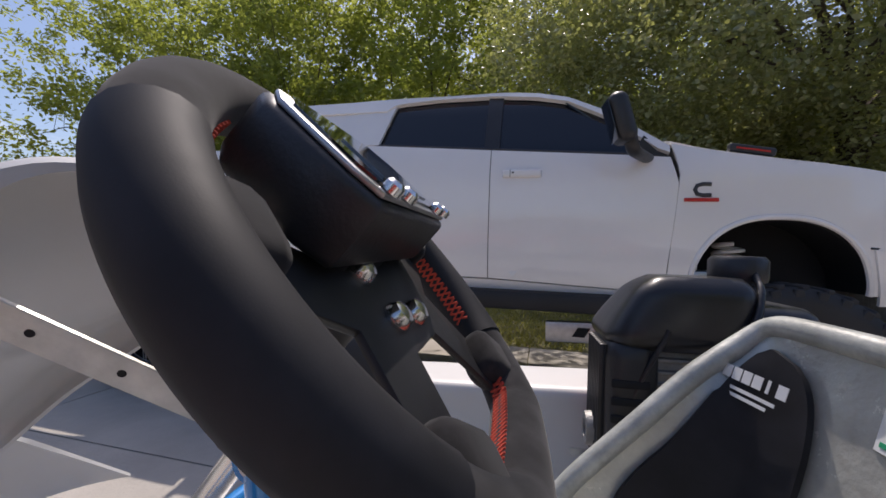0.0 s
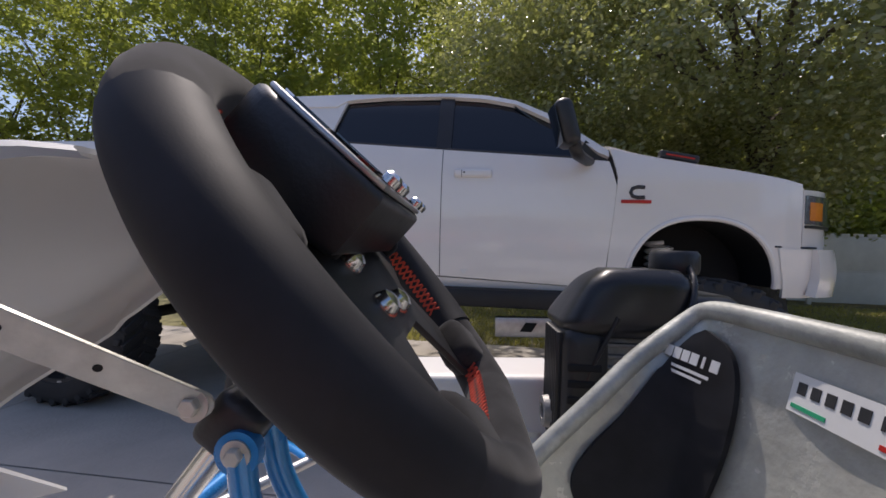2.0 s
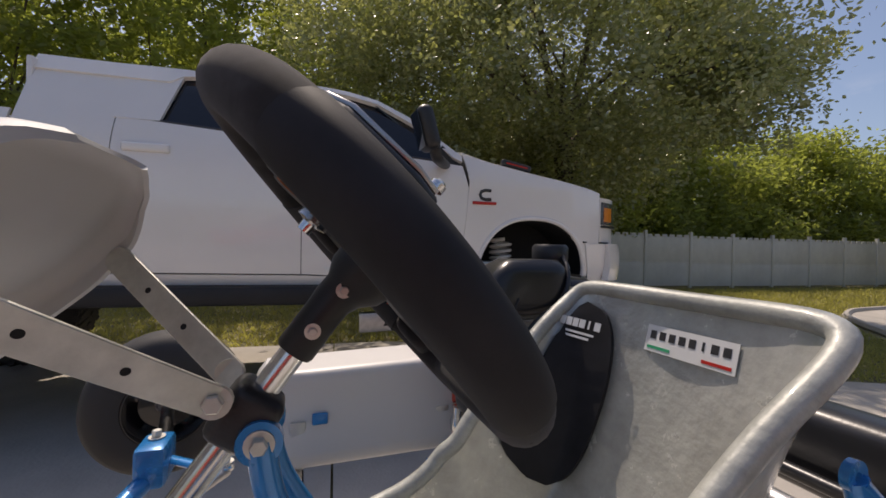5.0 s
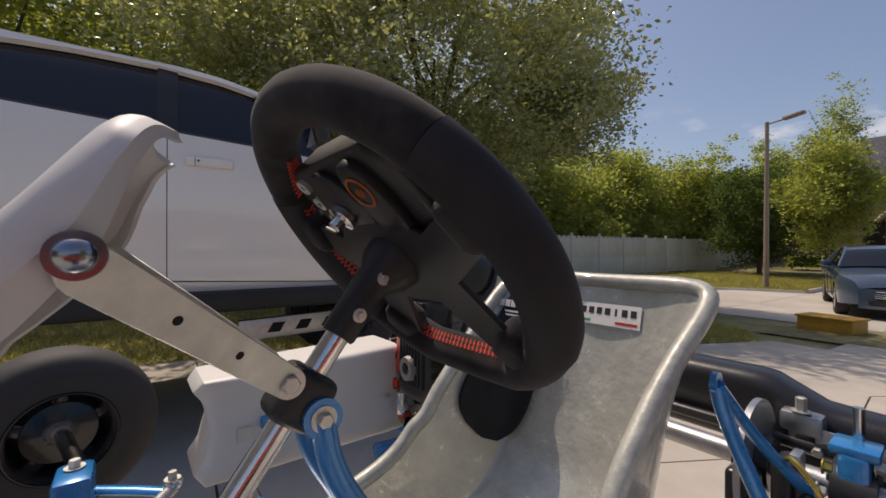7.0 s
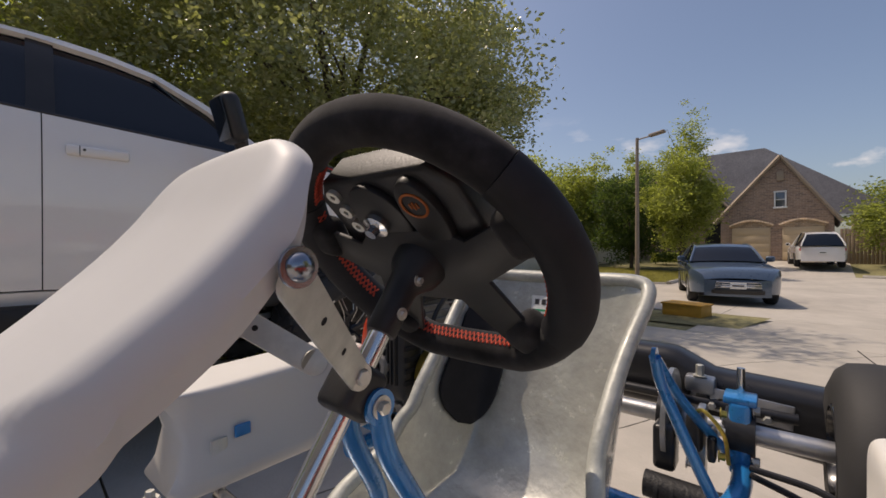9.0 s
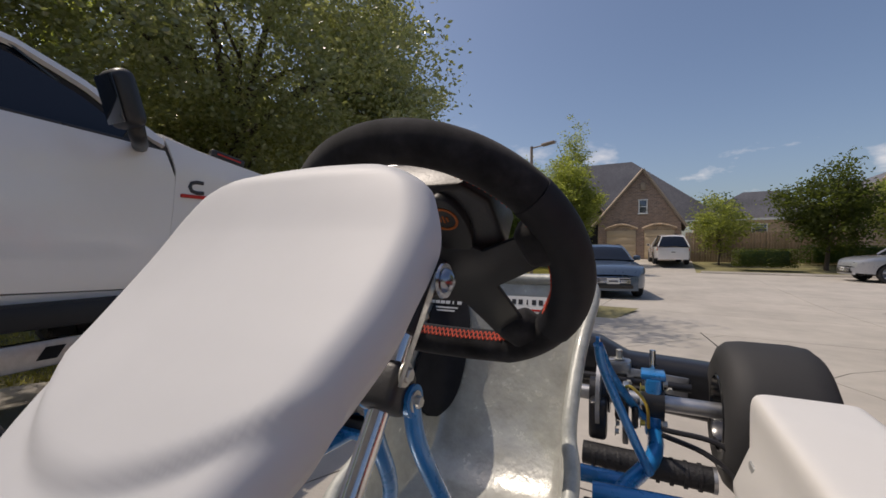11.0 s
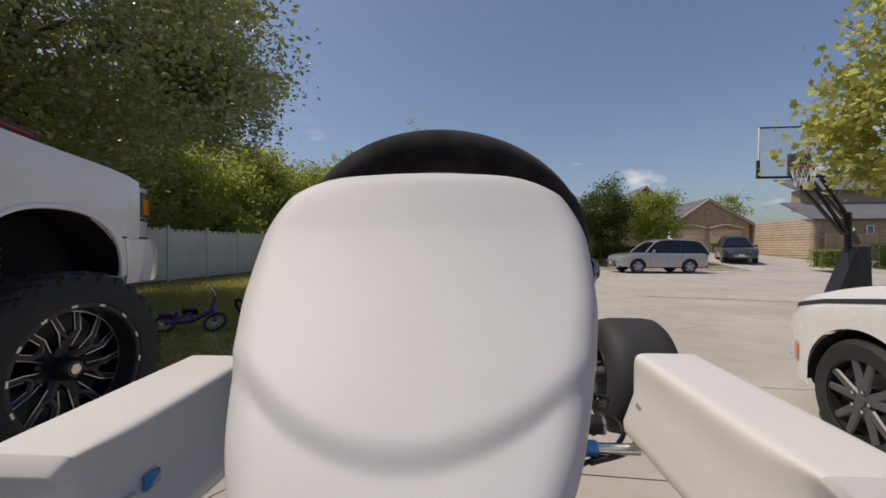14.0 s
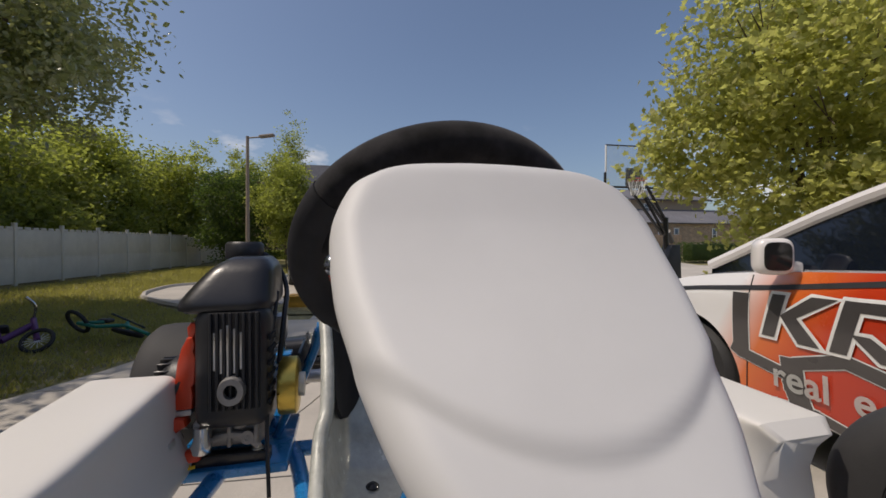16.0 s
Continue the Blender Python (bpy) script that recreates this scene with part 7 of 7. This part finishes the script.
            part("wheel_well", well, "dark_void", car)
            Wt = 0.205
            ri = R * 0.66
            ty = part("wheel", moved(lathe([(ri, -Wt / 2), (ri + 0.02, -Wt / 2 - 0.006), (R * 0.9, -Wt / 2 - 0.008), (R * 0.98, -Wt / 2 + 0.02), (R, -Wt / 2 + 0.05), (R, Wt / 2 - 0.05), (R * 0.98, Wt / 2 - 0.02), (R * 0.9, Wt / 2 + 0.008), (ri + 0.02, Wt / 2 + 0.006), (ri, Wt / 2)], 44, "X", caps=False), wm), "rubber", car, "black road tyre on an alloy rim")
            o = s * (Wt / 2 - 0.012)
            part("rim", moved(lathe(caps=False, seg=40, axis="X", profile=[(ri + 0.008, o + s * 0.008), (ri - 0.006, o + s * 0.004), (ri - 0.014, o - s * 0.05), (ri * 0.7, o - s * 0.09), (0, o - s * 0.09)]), wm), "black_satin" if detail > 1 else rim, ty)
            sp = bmesh.new()
            for k in range(5):
                q = Euler((2 * math.pi * k / 5, 0, 0)).to_matrix().to_4x4()
                for tw in ((-0.24, 0.24) if detail > 1 else (0.0,)):
                    a, b = Vector((o - s * 0.012, 0, 0.03)), Vector((o - s * 0.006, math.sin(tw) * (ri - 0.004), math.cos(tw) * (ri - 0.004)))
                    add(sp, moved(tube([a, a.lerp(b, 0.5), b], [0.030, 0.024, 0.022] if detail > 1 else [0.05, 0.045, 0.05], 8, flat=0.55), q))
            part("spokes", moved(sp, wm), rim, ty)
            part("wheel_cap", moved(lathe([(0, o + s * 0.012), (0.03, o + s * 0.010), (0.036, o - s * 0.01), (0.036, o - s * 0.05)], 20, "X"), wm), rim, ty)
            if detail > 1:
                for k in range(5):
                    a = 2 * math.pi * (k + 0.5) / 5
                    part("wheel_nut", moved(lathe([(0, 0), (0.010, 0), (0.010, s * 0.016), (0, s * 0.018)], 6, "X"), wm @ Matrix.Translation((o - s * 0.004, 0.055 * math.cos(a), 0.055 * math.sin(a)))), "chrome", ty)
                part("brake_disc", moved(lathe([(0.07, o - s * 0.07), (0.15, o - s * 0.07), (0.15, o - s * 0.075), (0.07, o - s * 0.075)], 30, "X", closed=True), wm), "cast", ty)
    return car, (H, plan, prof, D, low)


SEDAN_DECK = [(-3.80, 0.80), (-3.72, 1.00), (-3.2, 1.06), (-2.6, 1.05), (-1.5, 1.02), (-0.55, 1.0), (-0.2, 0.965), (0.3, 0.92), (0.65, 0.87), (0.83, 0.79), (0.90, 0.66)]
SEDAN_ROOF = [(-3.25, 1.06), (-2.85, 1.24), (-2.4, 1.40), (-1.9, 1.455), (-1.4, 1.44), (-1.05, 1.36), (-0.50, 1.0)]
sx0, sy0 = -1.47, 11.60
build_car("sedan", "metallic blue-grey four-door sedan parked at the kerb", pose(sx0, sy0 + 0.4, lie(sx0, sy0 + 2) - 0.0, 0, 0, 197), paint="sedan_paint", deck=SEDAN_DECK, roof=SEDAN_ROOF, rim="silver_paint")
SUV_DECK = [(-3.80, 0.80), (-3.74, 1.02), (-3.3, 1.08), (-1.5, 1.08), (-0.6, 1.09), (-0.25, 1.07), (0.3, 1.03), (0.65, 0.96), (0.82, 0.85), (0.90, 0.62)]
SUV_ROOF = [(-3.76, 1.05), (-3.62, 1.35), (-3.4, 1.62), (-2.9, 1.71), (-1.9, 1.74), (-1.35, 1.70), (-1.05, 1.58), (-0.45, 1.09)]
build_car("suv", "silver family SUV parked along the far kerb", pose(7.15, 22.1, lie(8, 22.1), 0, 0, 98), W=1.94, wb=2.66, R=0.36, paint="silver_paint", deck=SUV_DECK, roof=SUV_ROOF, sill=0.33, rim="silver_paint", arch_r=0.42, hatch=True)
build_car("suv", "dark grey boxy SUV on the far driveway", pose(15.9, 28.2, lie(15.9, 28.5), 0, 0, 160), W=1.95, wb=2.75, R=0.37, paint="dark_paint", deck=SUV_DECK, roof=[(a, b + 0.08 * (b > 1.5)) for a, b in SUV_ROOF], sill=0.36, rim="silver_paint", arch_r=0.42, hatch=True)
build_car("suv", "white compact SUV parked before the garage, its tail to the street", pose(-0.35, 29.6, lie(-0.3, 28.5), 0, 0, 8), W=1.86, wb=2.6, R=0.35, paint="white_paint", deck=SUV_DECK, roof=SUV_ROOF, sill=0.36, rim="wheel_grey", arch_r=0.41, hatch=True)

# wrapped car beside the kart
def wrap_paint():
    """Printed wrap: white at the nose, fading through orange to red towards the doors."""
    m = mat("printed_wrap", (0.8, 0.8, 0.8), 0.25, var=0.03, scale=4, coat=0.9)
    n, l = m.node_tree.nodes, m.node_tree.links
    tc = n.new("ShaderNodeTexCoord")
    sp = n.new("ShaderNodeSeparateXYZ")
    l.new(tc.outputs["Object"], sp.inputs["Vector"])
    ma = n.new("ShaderNodeMath")
    ma.operation = "MULTIPLY_ADD"
    ma.inputs[1].default_value = 0.55
    l.new(sp.outputs["Z"], ma.inputs[0])
    l.new(sp.outputs["Y"], ma.inputs[2])
    r = n.new("ShaderNodeMapRange")
    r.inputs["From Min"].default_value, r.inputs["From Max"].default_value = 0.30, -1.1
    l.new(ma.outputs["Value"], r.inputs["Value"])
    cr = n.new("ShaderNodeValToRGB")
    e = cr.color_ramp.elements
    e[0].position, e[0].color = 0.12, (0.80, 0.80, 0.80, 1)
    e[1].position, e[1].color = 0.85, (0.42, 0.022, 0.008, 1)
    k = cr.color_ramp.elements.new(0.34)
    k.color = (0.72, 0.16, 0.03, 1)
    k = cr.color_ramp.elements.new(0.55)
    k.color = (0.55, 0.045, 0.012, 1)
    l.new(r.outputs["Result"], cr.inputs["Fac"])
    l.new(cr.outputs["Color"], n["Principled BSDF"].inputs["Base Color"])
    return m


M["wrap"] = wrap_paint()
M["wrap_grey"] = mat("wrap_grey", (0.06, 0.055, 0.055), 0.3, var=0.1, scale=4, coat=0.8)
WRAP_DECK = [(-3.80, 0.80), (-3.72, 1.02), (-3.2, 1.10), (-2.2, 1.10), (-1.4, 1.085), (-0.75, 1.06), (-0.35, 1.03), (0.0, 0.985), (0.35, 0.90), (0.6, 0.80), (0.78, 0.68), (0.86, 0.55)]
WRAP_ROOF = [(-3.25, 1.1), (-2.85, 1.29), (-2.4, 1.46), (-1.9, 1.53), (-1.5, 1.515), (-1.1, 1.44), (-0.05, 1.02)]
CW = 1.86
wcar, (H, plan, prof, D, low) = build_car("wrapped_car", "white sedan with a printed orange and grey advertising wrap", pose(1.95 + CW / 2, 1.9, 0, 0, 0, -1.0), W=CW, wb=2.74, fo=0.86, R=0.33,
                                          paint="white_paint", side_paint="wrap", deck=WRAP_DECK, roof=WRAP_ROOF, sill=0.29, rim="wheel_grey", arch_r=0.385, detail=2)


def on_side(bm, lift):
    for v in bm.verts:
        y, z = v.co.x, v.co.y
        v.co = Vector((-H * plan(y) * prof(z, D(y)) - lift, y, z))
    return bm


def side_band(pts, w, material, lift, name="wrap_band"):
    """A flat printed band along pts on the car's side."""
    for i in range(len(pts) - 1):
        a, b = Vector((*pts[i], 0)), Vector((*pts[i + 1], 0))
        d = (b - a).normalized()
        nrm = Vector((-d.y, d.x, 0)) * w / 2
        a2, b2 = a - d * w * 0.28, b + d * w * 0.28
        poly = [(a2 + nrm).to_2d(), (b2 + nrm).to_2d(), (b2 - nrm).to_2d(), (a2 - nrm).to_2d()]
        part(name, on_side(decal_face(poly, 3), lift), material, wcar)


side_band([(0.52, 0.775), (0.25, 0.830), (-0.1, 0.875), (-0.6, 0.925), (-1.1, 0.99), (-1.7, 1.02), (-2.6, 1.03)], 0.026, "ink", 0.004)
bands = [(0.060, [(-0.36, 0.560), (-0.40, 0.540), (-0.66, 0.490)]), (0.110, [(-0.69, 0.550), (-0.70, 0.440), (-0.73, 0.350)]), (0.046, [(-0.44, 0.270), (-0.60, 0.322), (-0.80, 0.335), (-1.02, 0.290), (-1.6, 0.290)]),
         (0.100, [(-0.40, 0.850), (-0.405, 0.560)]), (0.060, [(-0.72, 0.560), (-0.93, 0.628), (-1.09, 0.590), (-1.45, 0.46)]), (0.060, [(-1.30, 0.52), (-1.34, 0.34)]), (0.070, [(-1.45, 0.50), (-1.9, 0.72), (-2.3, 0.6)])]
for w, h in bands:
    side_band(h, w + 0.012, "sticker_white", 0.004)
    side_band(h, w, "wrap_grey", 0.0065)


def block_mark(polys):
    """Large angular lettermark drawn as plain outlined blocks."""
    for p in polys:
        c = (sum(a for a, _ in p) / len(p), sum(b for _, b in p) / len(p))
        q = []
        n = len(p)
        for i in range(n):
            a, b, d = Vector(p[i - 1]), Vector(p[i]), Vector(p[(i + 1) % n])
            e1, e2 = (b - a).normalized(), (d - b).normalized()
            area = sum(p[k][0] * p[(k + 1) % n][1] - p[(k + 1) % n][0] * p[k][1] for k in range(n))
            sg = 1 if area > 0 else -1
            n1, n2 = Vector((e1.y, -e1.x)) * sg, Vector((e2.y, -e2.x)) * sg
            bis = (n1 + n2)
            bis = bis / max(0.35, bis.dot(n1))
            q.append(b + bis * 0.016)
        part("mark_outline", on_side(decal_face([tuple(v) for v in q], 3), 0.009), "sticker_white", wcar)
    for p in polys:
        part("mark_block", on_side(decal_face(p, 3), 0.0115), "wrap_grey", wcar)


def slant(y, z):
    return (-0.56 + 0.74 * (y + 0.56) + 0.17 * (0.72 - z), 0.895 + (z - 0.90) * 0.66)


block_mark([[slant(-0.57, 0.555), slant(-0.57, 0.895), slant(-0.665, 0.895), slant(-0.665, 0.555)],
            [slant(-0.665, 0.735), slant(-0.83, 0.905), slant(-0.985, 0.905), slant(-0.775, 0.735)],
            [slant(-0.665, 0.735), slant(-0.775, 0.735), slant(-0.965, 0.545), slant(-0.83, 0.545)]])
block_mark([[slant(-1.02, 0.545), slant(-1.02, 0.91), slant(-1.115, 0.91), slant(-1.115, 0.545)],
            [slant(-1.10, 0.84), slant(-1.10, 0.91), slant(-1.40, 0.92), slant(-1.40, 0.84)],
            [slant(-1.32, 0.68), slant(-1.32, 0.85), slant(-1.41, 0.86), slant(-1.41, 0.68)],
            [slant(-1.10, 0.69), slant(-1.20, 0.69), slant(-1.42, 0.54), slant(-1.28, 0.54)]])
for word, off in (("real", 0.0), ("e", 0.365)):
    tx = text_mesh(word, 0.185, 0.0005, fat=0.018)
    x0 = min(v.co.x for v in tx.verts)
    for v in tx.verts:
        v.co = Vector((-(v.co.x - x0 + off) - 0.60, v.co.y + 0.47 - 0.02 * v.co.x, 0))
    bmesh.ops.triangulate(tx, faces=tx.faces[:])
    part("wrap_word", on_side(tx, 0.013), "sticker_white", wcar, "white printed word")
part("side_marker", on_side(decal_face([(0.47, 0.42), (0.52, 0.42), (0.50, 0.54), (0.45, 0.54)], 2), 0.006), "amber", wcar, "amber side marker lamp")
part("door_seam", tube([(-H * plan(-0.42) * prof(z, D(-0.42)) - 0.001, -0.42 - 0.03 * math.sin((z - 0.3) * 3), z) for z in np.linspace(0.32, 0.98, 20)], 0.004, 5), "gasket", wcar)
part("door_seam", tube([(-H * plan(-1.5) * prof(z, D(-1.5)) - 0.001, -1.5, z) for z in np.linspace(0.32, 1.0, 16)], 0.004, 5), "gasket", wcar)

# ---- clutter on the grass ----
def torus(c, R, r, axis, seg=28):
    q = Vector(axis).to_track_quat("Z", "Y").to_matrix().to_4x4()
    bm = lathe([(R + r * math.cos(t), r * math.sin(t)) for t in np.linspace(0, 2 * math.pi, 8, endpoint=False)], seg, "Z", closed=True)
    return moved(bm, Matrix.Translation(c) @ q)


bike = thing("childs_bicycle", "child's purple bicycle leaning over on the grass", "bicycle", pose(-3.95, 4.45, 0, -61, 0, 20))
for x, nm in ((-0.42, "rear_wheel"), (0.20, "front_wheel")):
    w = part(nm, torus((x, 0, 0.155), 0.135, 0.022, (0.15, 1, 0.35)), "rubber", bike)
    for k in range(7):
        a = math.pi * k / 7
        part("spoke", rod((x + 0.12 * math.cos(a), 0, 0.155 + 0.12 * math.sin(a)), (x - 0.12 * math.cos(a), 0, 0.155 - 0.12 * math.sin(a)), 0.003, 5), "sticker_white", w)
for a, b, r in (((-0.42, 0, 0.155), (-0.10, 0, 0.20), 0.032), ((-0.10, 0, 0.20), (0.07, 0.02, 0.46), 0.036), ((-0.42, 0, 0.155), (-0.18, 0, 0.36), 0.018), ((-0.10, 0, 0.20), (-0.18, 0, 0.38), 0.02), ((0.20, 0, 0.155), (0.06, 0.02, 0.58), 0.030)):
    part("frame_tube", rod(a, b, r, 10), "purple", bike)
part("saddle", box((-0.19, 0, 0.40), (0.20, 0.11, 0.05), 0.02, 3), "black_plastic", bike)
part("handlebar", tube(smooth_path([(-0.10, 0.26, 0.62), (0.01, 0.16, 0.61), (0.06, 0.02, 0.58), (0.09, -0.14, 0.62), (0.02, -0.26, 0.64)], 5), 0.015, 8), "chrome", bike)
part("basket", box((-0.42, 0.0, 0.30), (0.22, 0.16, 0.08), 0.02), "purple", bike)
bike2 = thing("childs_bicycle", "child's green bicycle lying on the grass", "bicycle", pose(-3.5, 5.1, 0, 0, 0, -20))
for x, z, nm in ((-0.35, 0.17, "rear_wheel"), (0.40, 0.06, "front_wheel")):
    part(nm, torus((x, 0.05, z), 0.15, 0.024, (0.1, 0.5, 1) if x > 0 else (0.1, 1, 0.5)), "rubber", bike2)
for a, b in (((-0.35, 0.05, 0.15), (0.0, 0, 0.13)), ((0.0, 0, 0.13), (0.30, 0.1, 0.14)), ((-0.35, 0.05, 0.15), (-0.1, 0.18, 0.15)), ((0.40, 0.05, 0.08), (0.22, 0.2, 0.15)), ((0.30, 0.1, 0.14), (0.75, 0.0, 0.07))):
    part("frame_tube", rod(a, b, 0.022, 10), "teal", bike2)
part("saddle", box((-0.13, 0.22, 0.16), (0.18, 0.10, 0.05), 0.02, 3), "black_plastic", bike2)
part("handlebar", tube([(0.10, 0.10, 0.28), (0.22, 0.22, 0.17), (0.34, 0.34, 0.06)], 0.012, 8), "black_satin", bike2)
# yellow box on its island of turf
bx = thing("storage_box", "low ochre plywood box on a patch of grass", "box", pose(-1.55, 8.05, lie(-1.55, 8.05), 0, 0, -12))
part("box_body", box((0, 0, 0.12), (0.66, 0.42, 0.22), 0.01), "ochre", bx)
part("lid", box((0, 0, 0.245), (0.70, 0.46, 0.03), 0.006), "ochre", bx)
isl = sheet(lambda u, v: (-2.2 + 1.5 * u + 0.3 * v, 7.1 + 1.6 * v, lie(-1.6, 7.6) + 0.012 + 0.02 * math.sin(math.pi * u) * math.sin(math.pi * v)), 8, 8)
solo("turf_patch", isl, "grass_soil", "small patch of turf beside the street", "grass", kind="structure")
fl = thing("yard_flag", "small striped flag on a thin pole", "flag", pose(12.3, 29.5, lie(12.3, 29.5)))
part("flag_pole", rod((0, 0, 0), (0, 0, 1.75), 0.015, 8), "sticker_white", fl)
for k in range(6):
    part("flag_stripe", box((0.17, 0, 1.05 + 0.10 * k), (0.34, 0.012, 0.098)), "red" if k % 2 == 0 else "sticker_white", fl)


# ---- grass blades and fallen leaves on the lawn ----
def lawn_stuff(name, label, n, size, material, seed, x0, x1, y0, y1, flat=False):
    rs = np.random.RandomState(seed)
    x = x0 + (x1 - x0) * rs.uniform(size=n) ** (0.75 if not flat else 1.0)
    y = rs.uniform(y0, y1, n)
    edge = np.interp(y, [a for a, _ in XL] + [7.2, 8.4, 9.5, 10.5, 12.0, 13.2, 14.5, 16.2, 24.0], [b for _, b in XL] + [-2.2, -4.1, -5.0, -5.8, -6.4, -6.5, -5.9, -4.1, -4.1]) - 0.12
    keep = x < edge
    x, y = x[keep], y[keep]
    m = len(x)
    z = np.array([lie(a, b) for a, b in zip(x, y)]) - 0.03
    h = size * rs.uniform(0.5, 1.3, m)
    t = rs.uniform(0, 2 * math.pi, m)
    c, s = np.cos(t), np.sin(t)
    V = np.zeros((m, 3, 3))
    w = h * (0.5 if flat else 0.16)
    V[:, 0] = np.stack([x - w * c, y - w * s, z + (0.008 if flat else 0)], 1)
    V[:, 1] = np.stack([x + w * c, y + w * s, z + (0.012 if flat else 0)], 1)
    if flat:
        V[:, 2] = np.stack([x - h * s, y + h * c, z + 0.010 + 0.4 * h * rs.uniform(size=m)], 1)
    else:
        V[:, 2] = np.stack([x + rs.normal(size=m) * h * 0.5, y + rs.normal(size=m) * h * 0.5, z + h], 1)
    me = bpy.data.meshes.new(name)
    me.from_pydata(V.reshape(-1, 3).tolist(), [], np.arange(m * 3).reshape(m, 3).tolist())
    me.materials.append(M[material])
    tagged(new(name, me), label, "grass" if not flat else "leaves", kind="stuff")


lawn_stuff("grass", "short dry summer grass blades on the lawn", 90000, 0.055, "grass_blade", 51, -10.4, -1.9, -4.0, 9.0)
lawn_stuff("grass", "short dry summer grass blades further off", 50000, 0.075, "grass_blade", 52, -10.4, -4.3, 9.0, 24.0)
lawn_stuff("fallen_leaf_litter", "brown fallen leaves scattered over the grass", 5000, 0.035, "dry_leaf", 53, -10.2, -2.2, -4.0, 9.0, True)
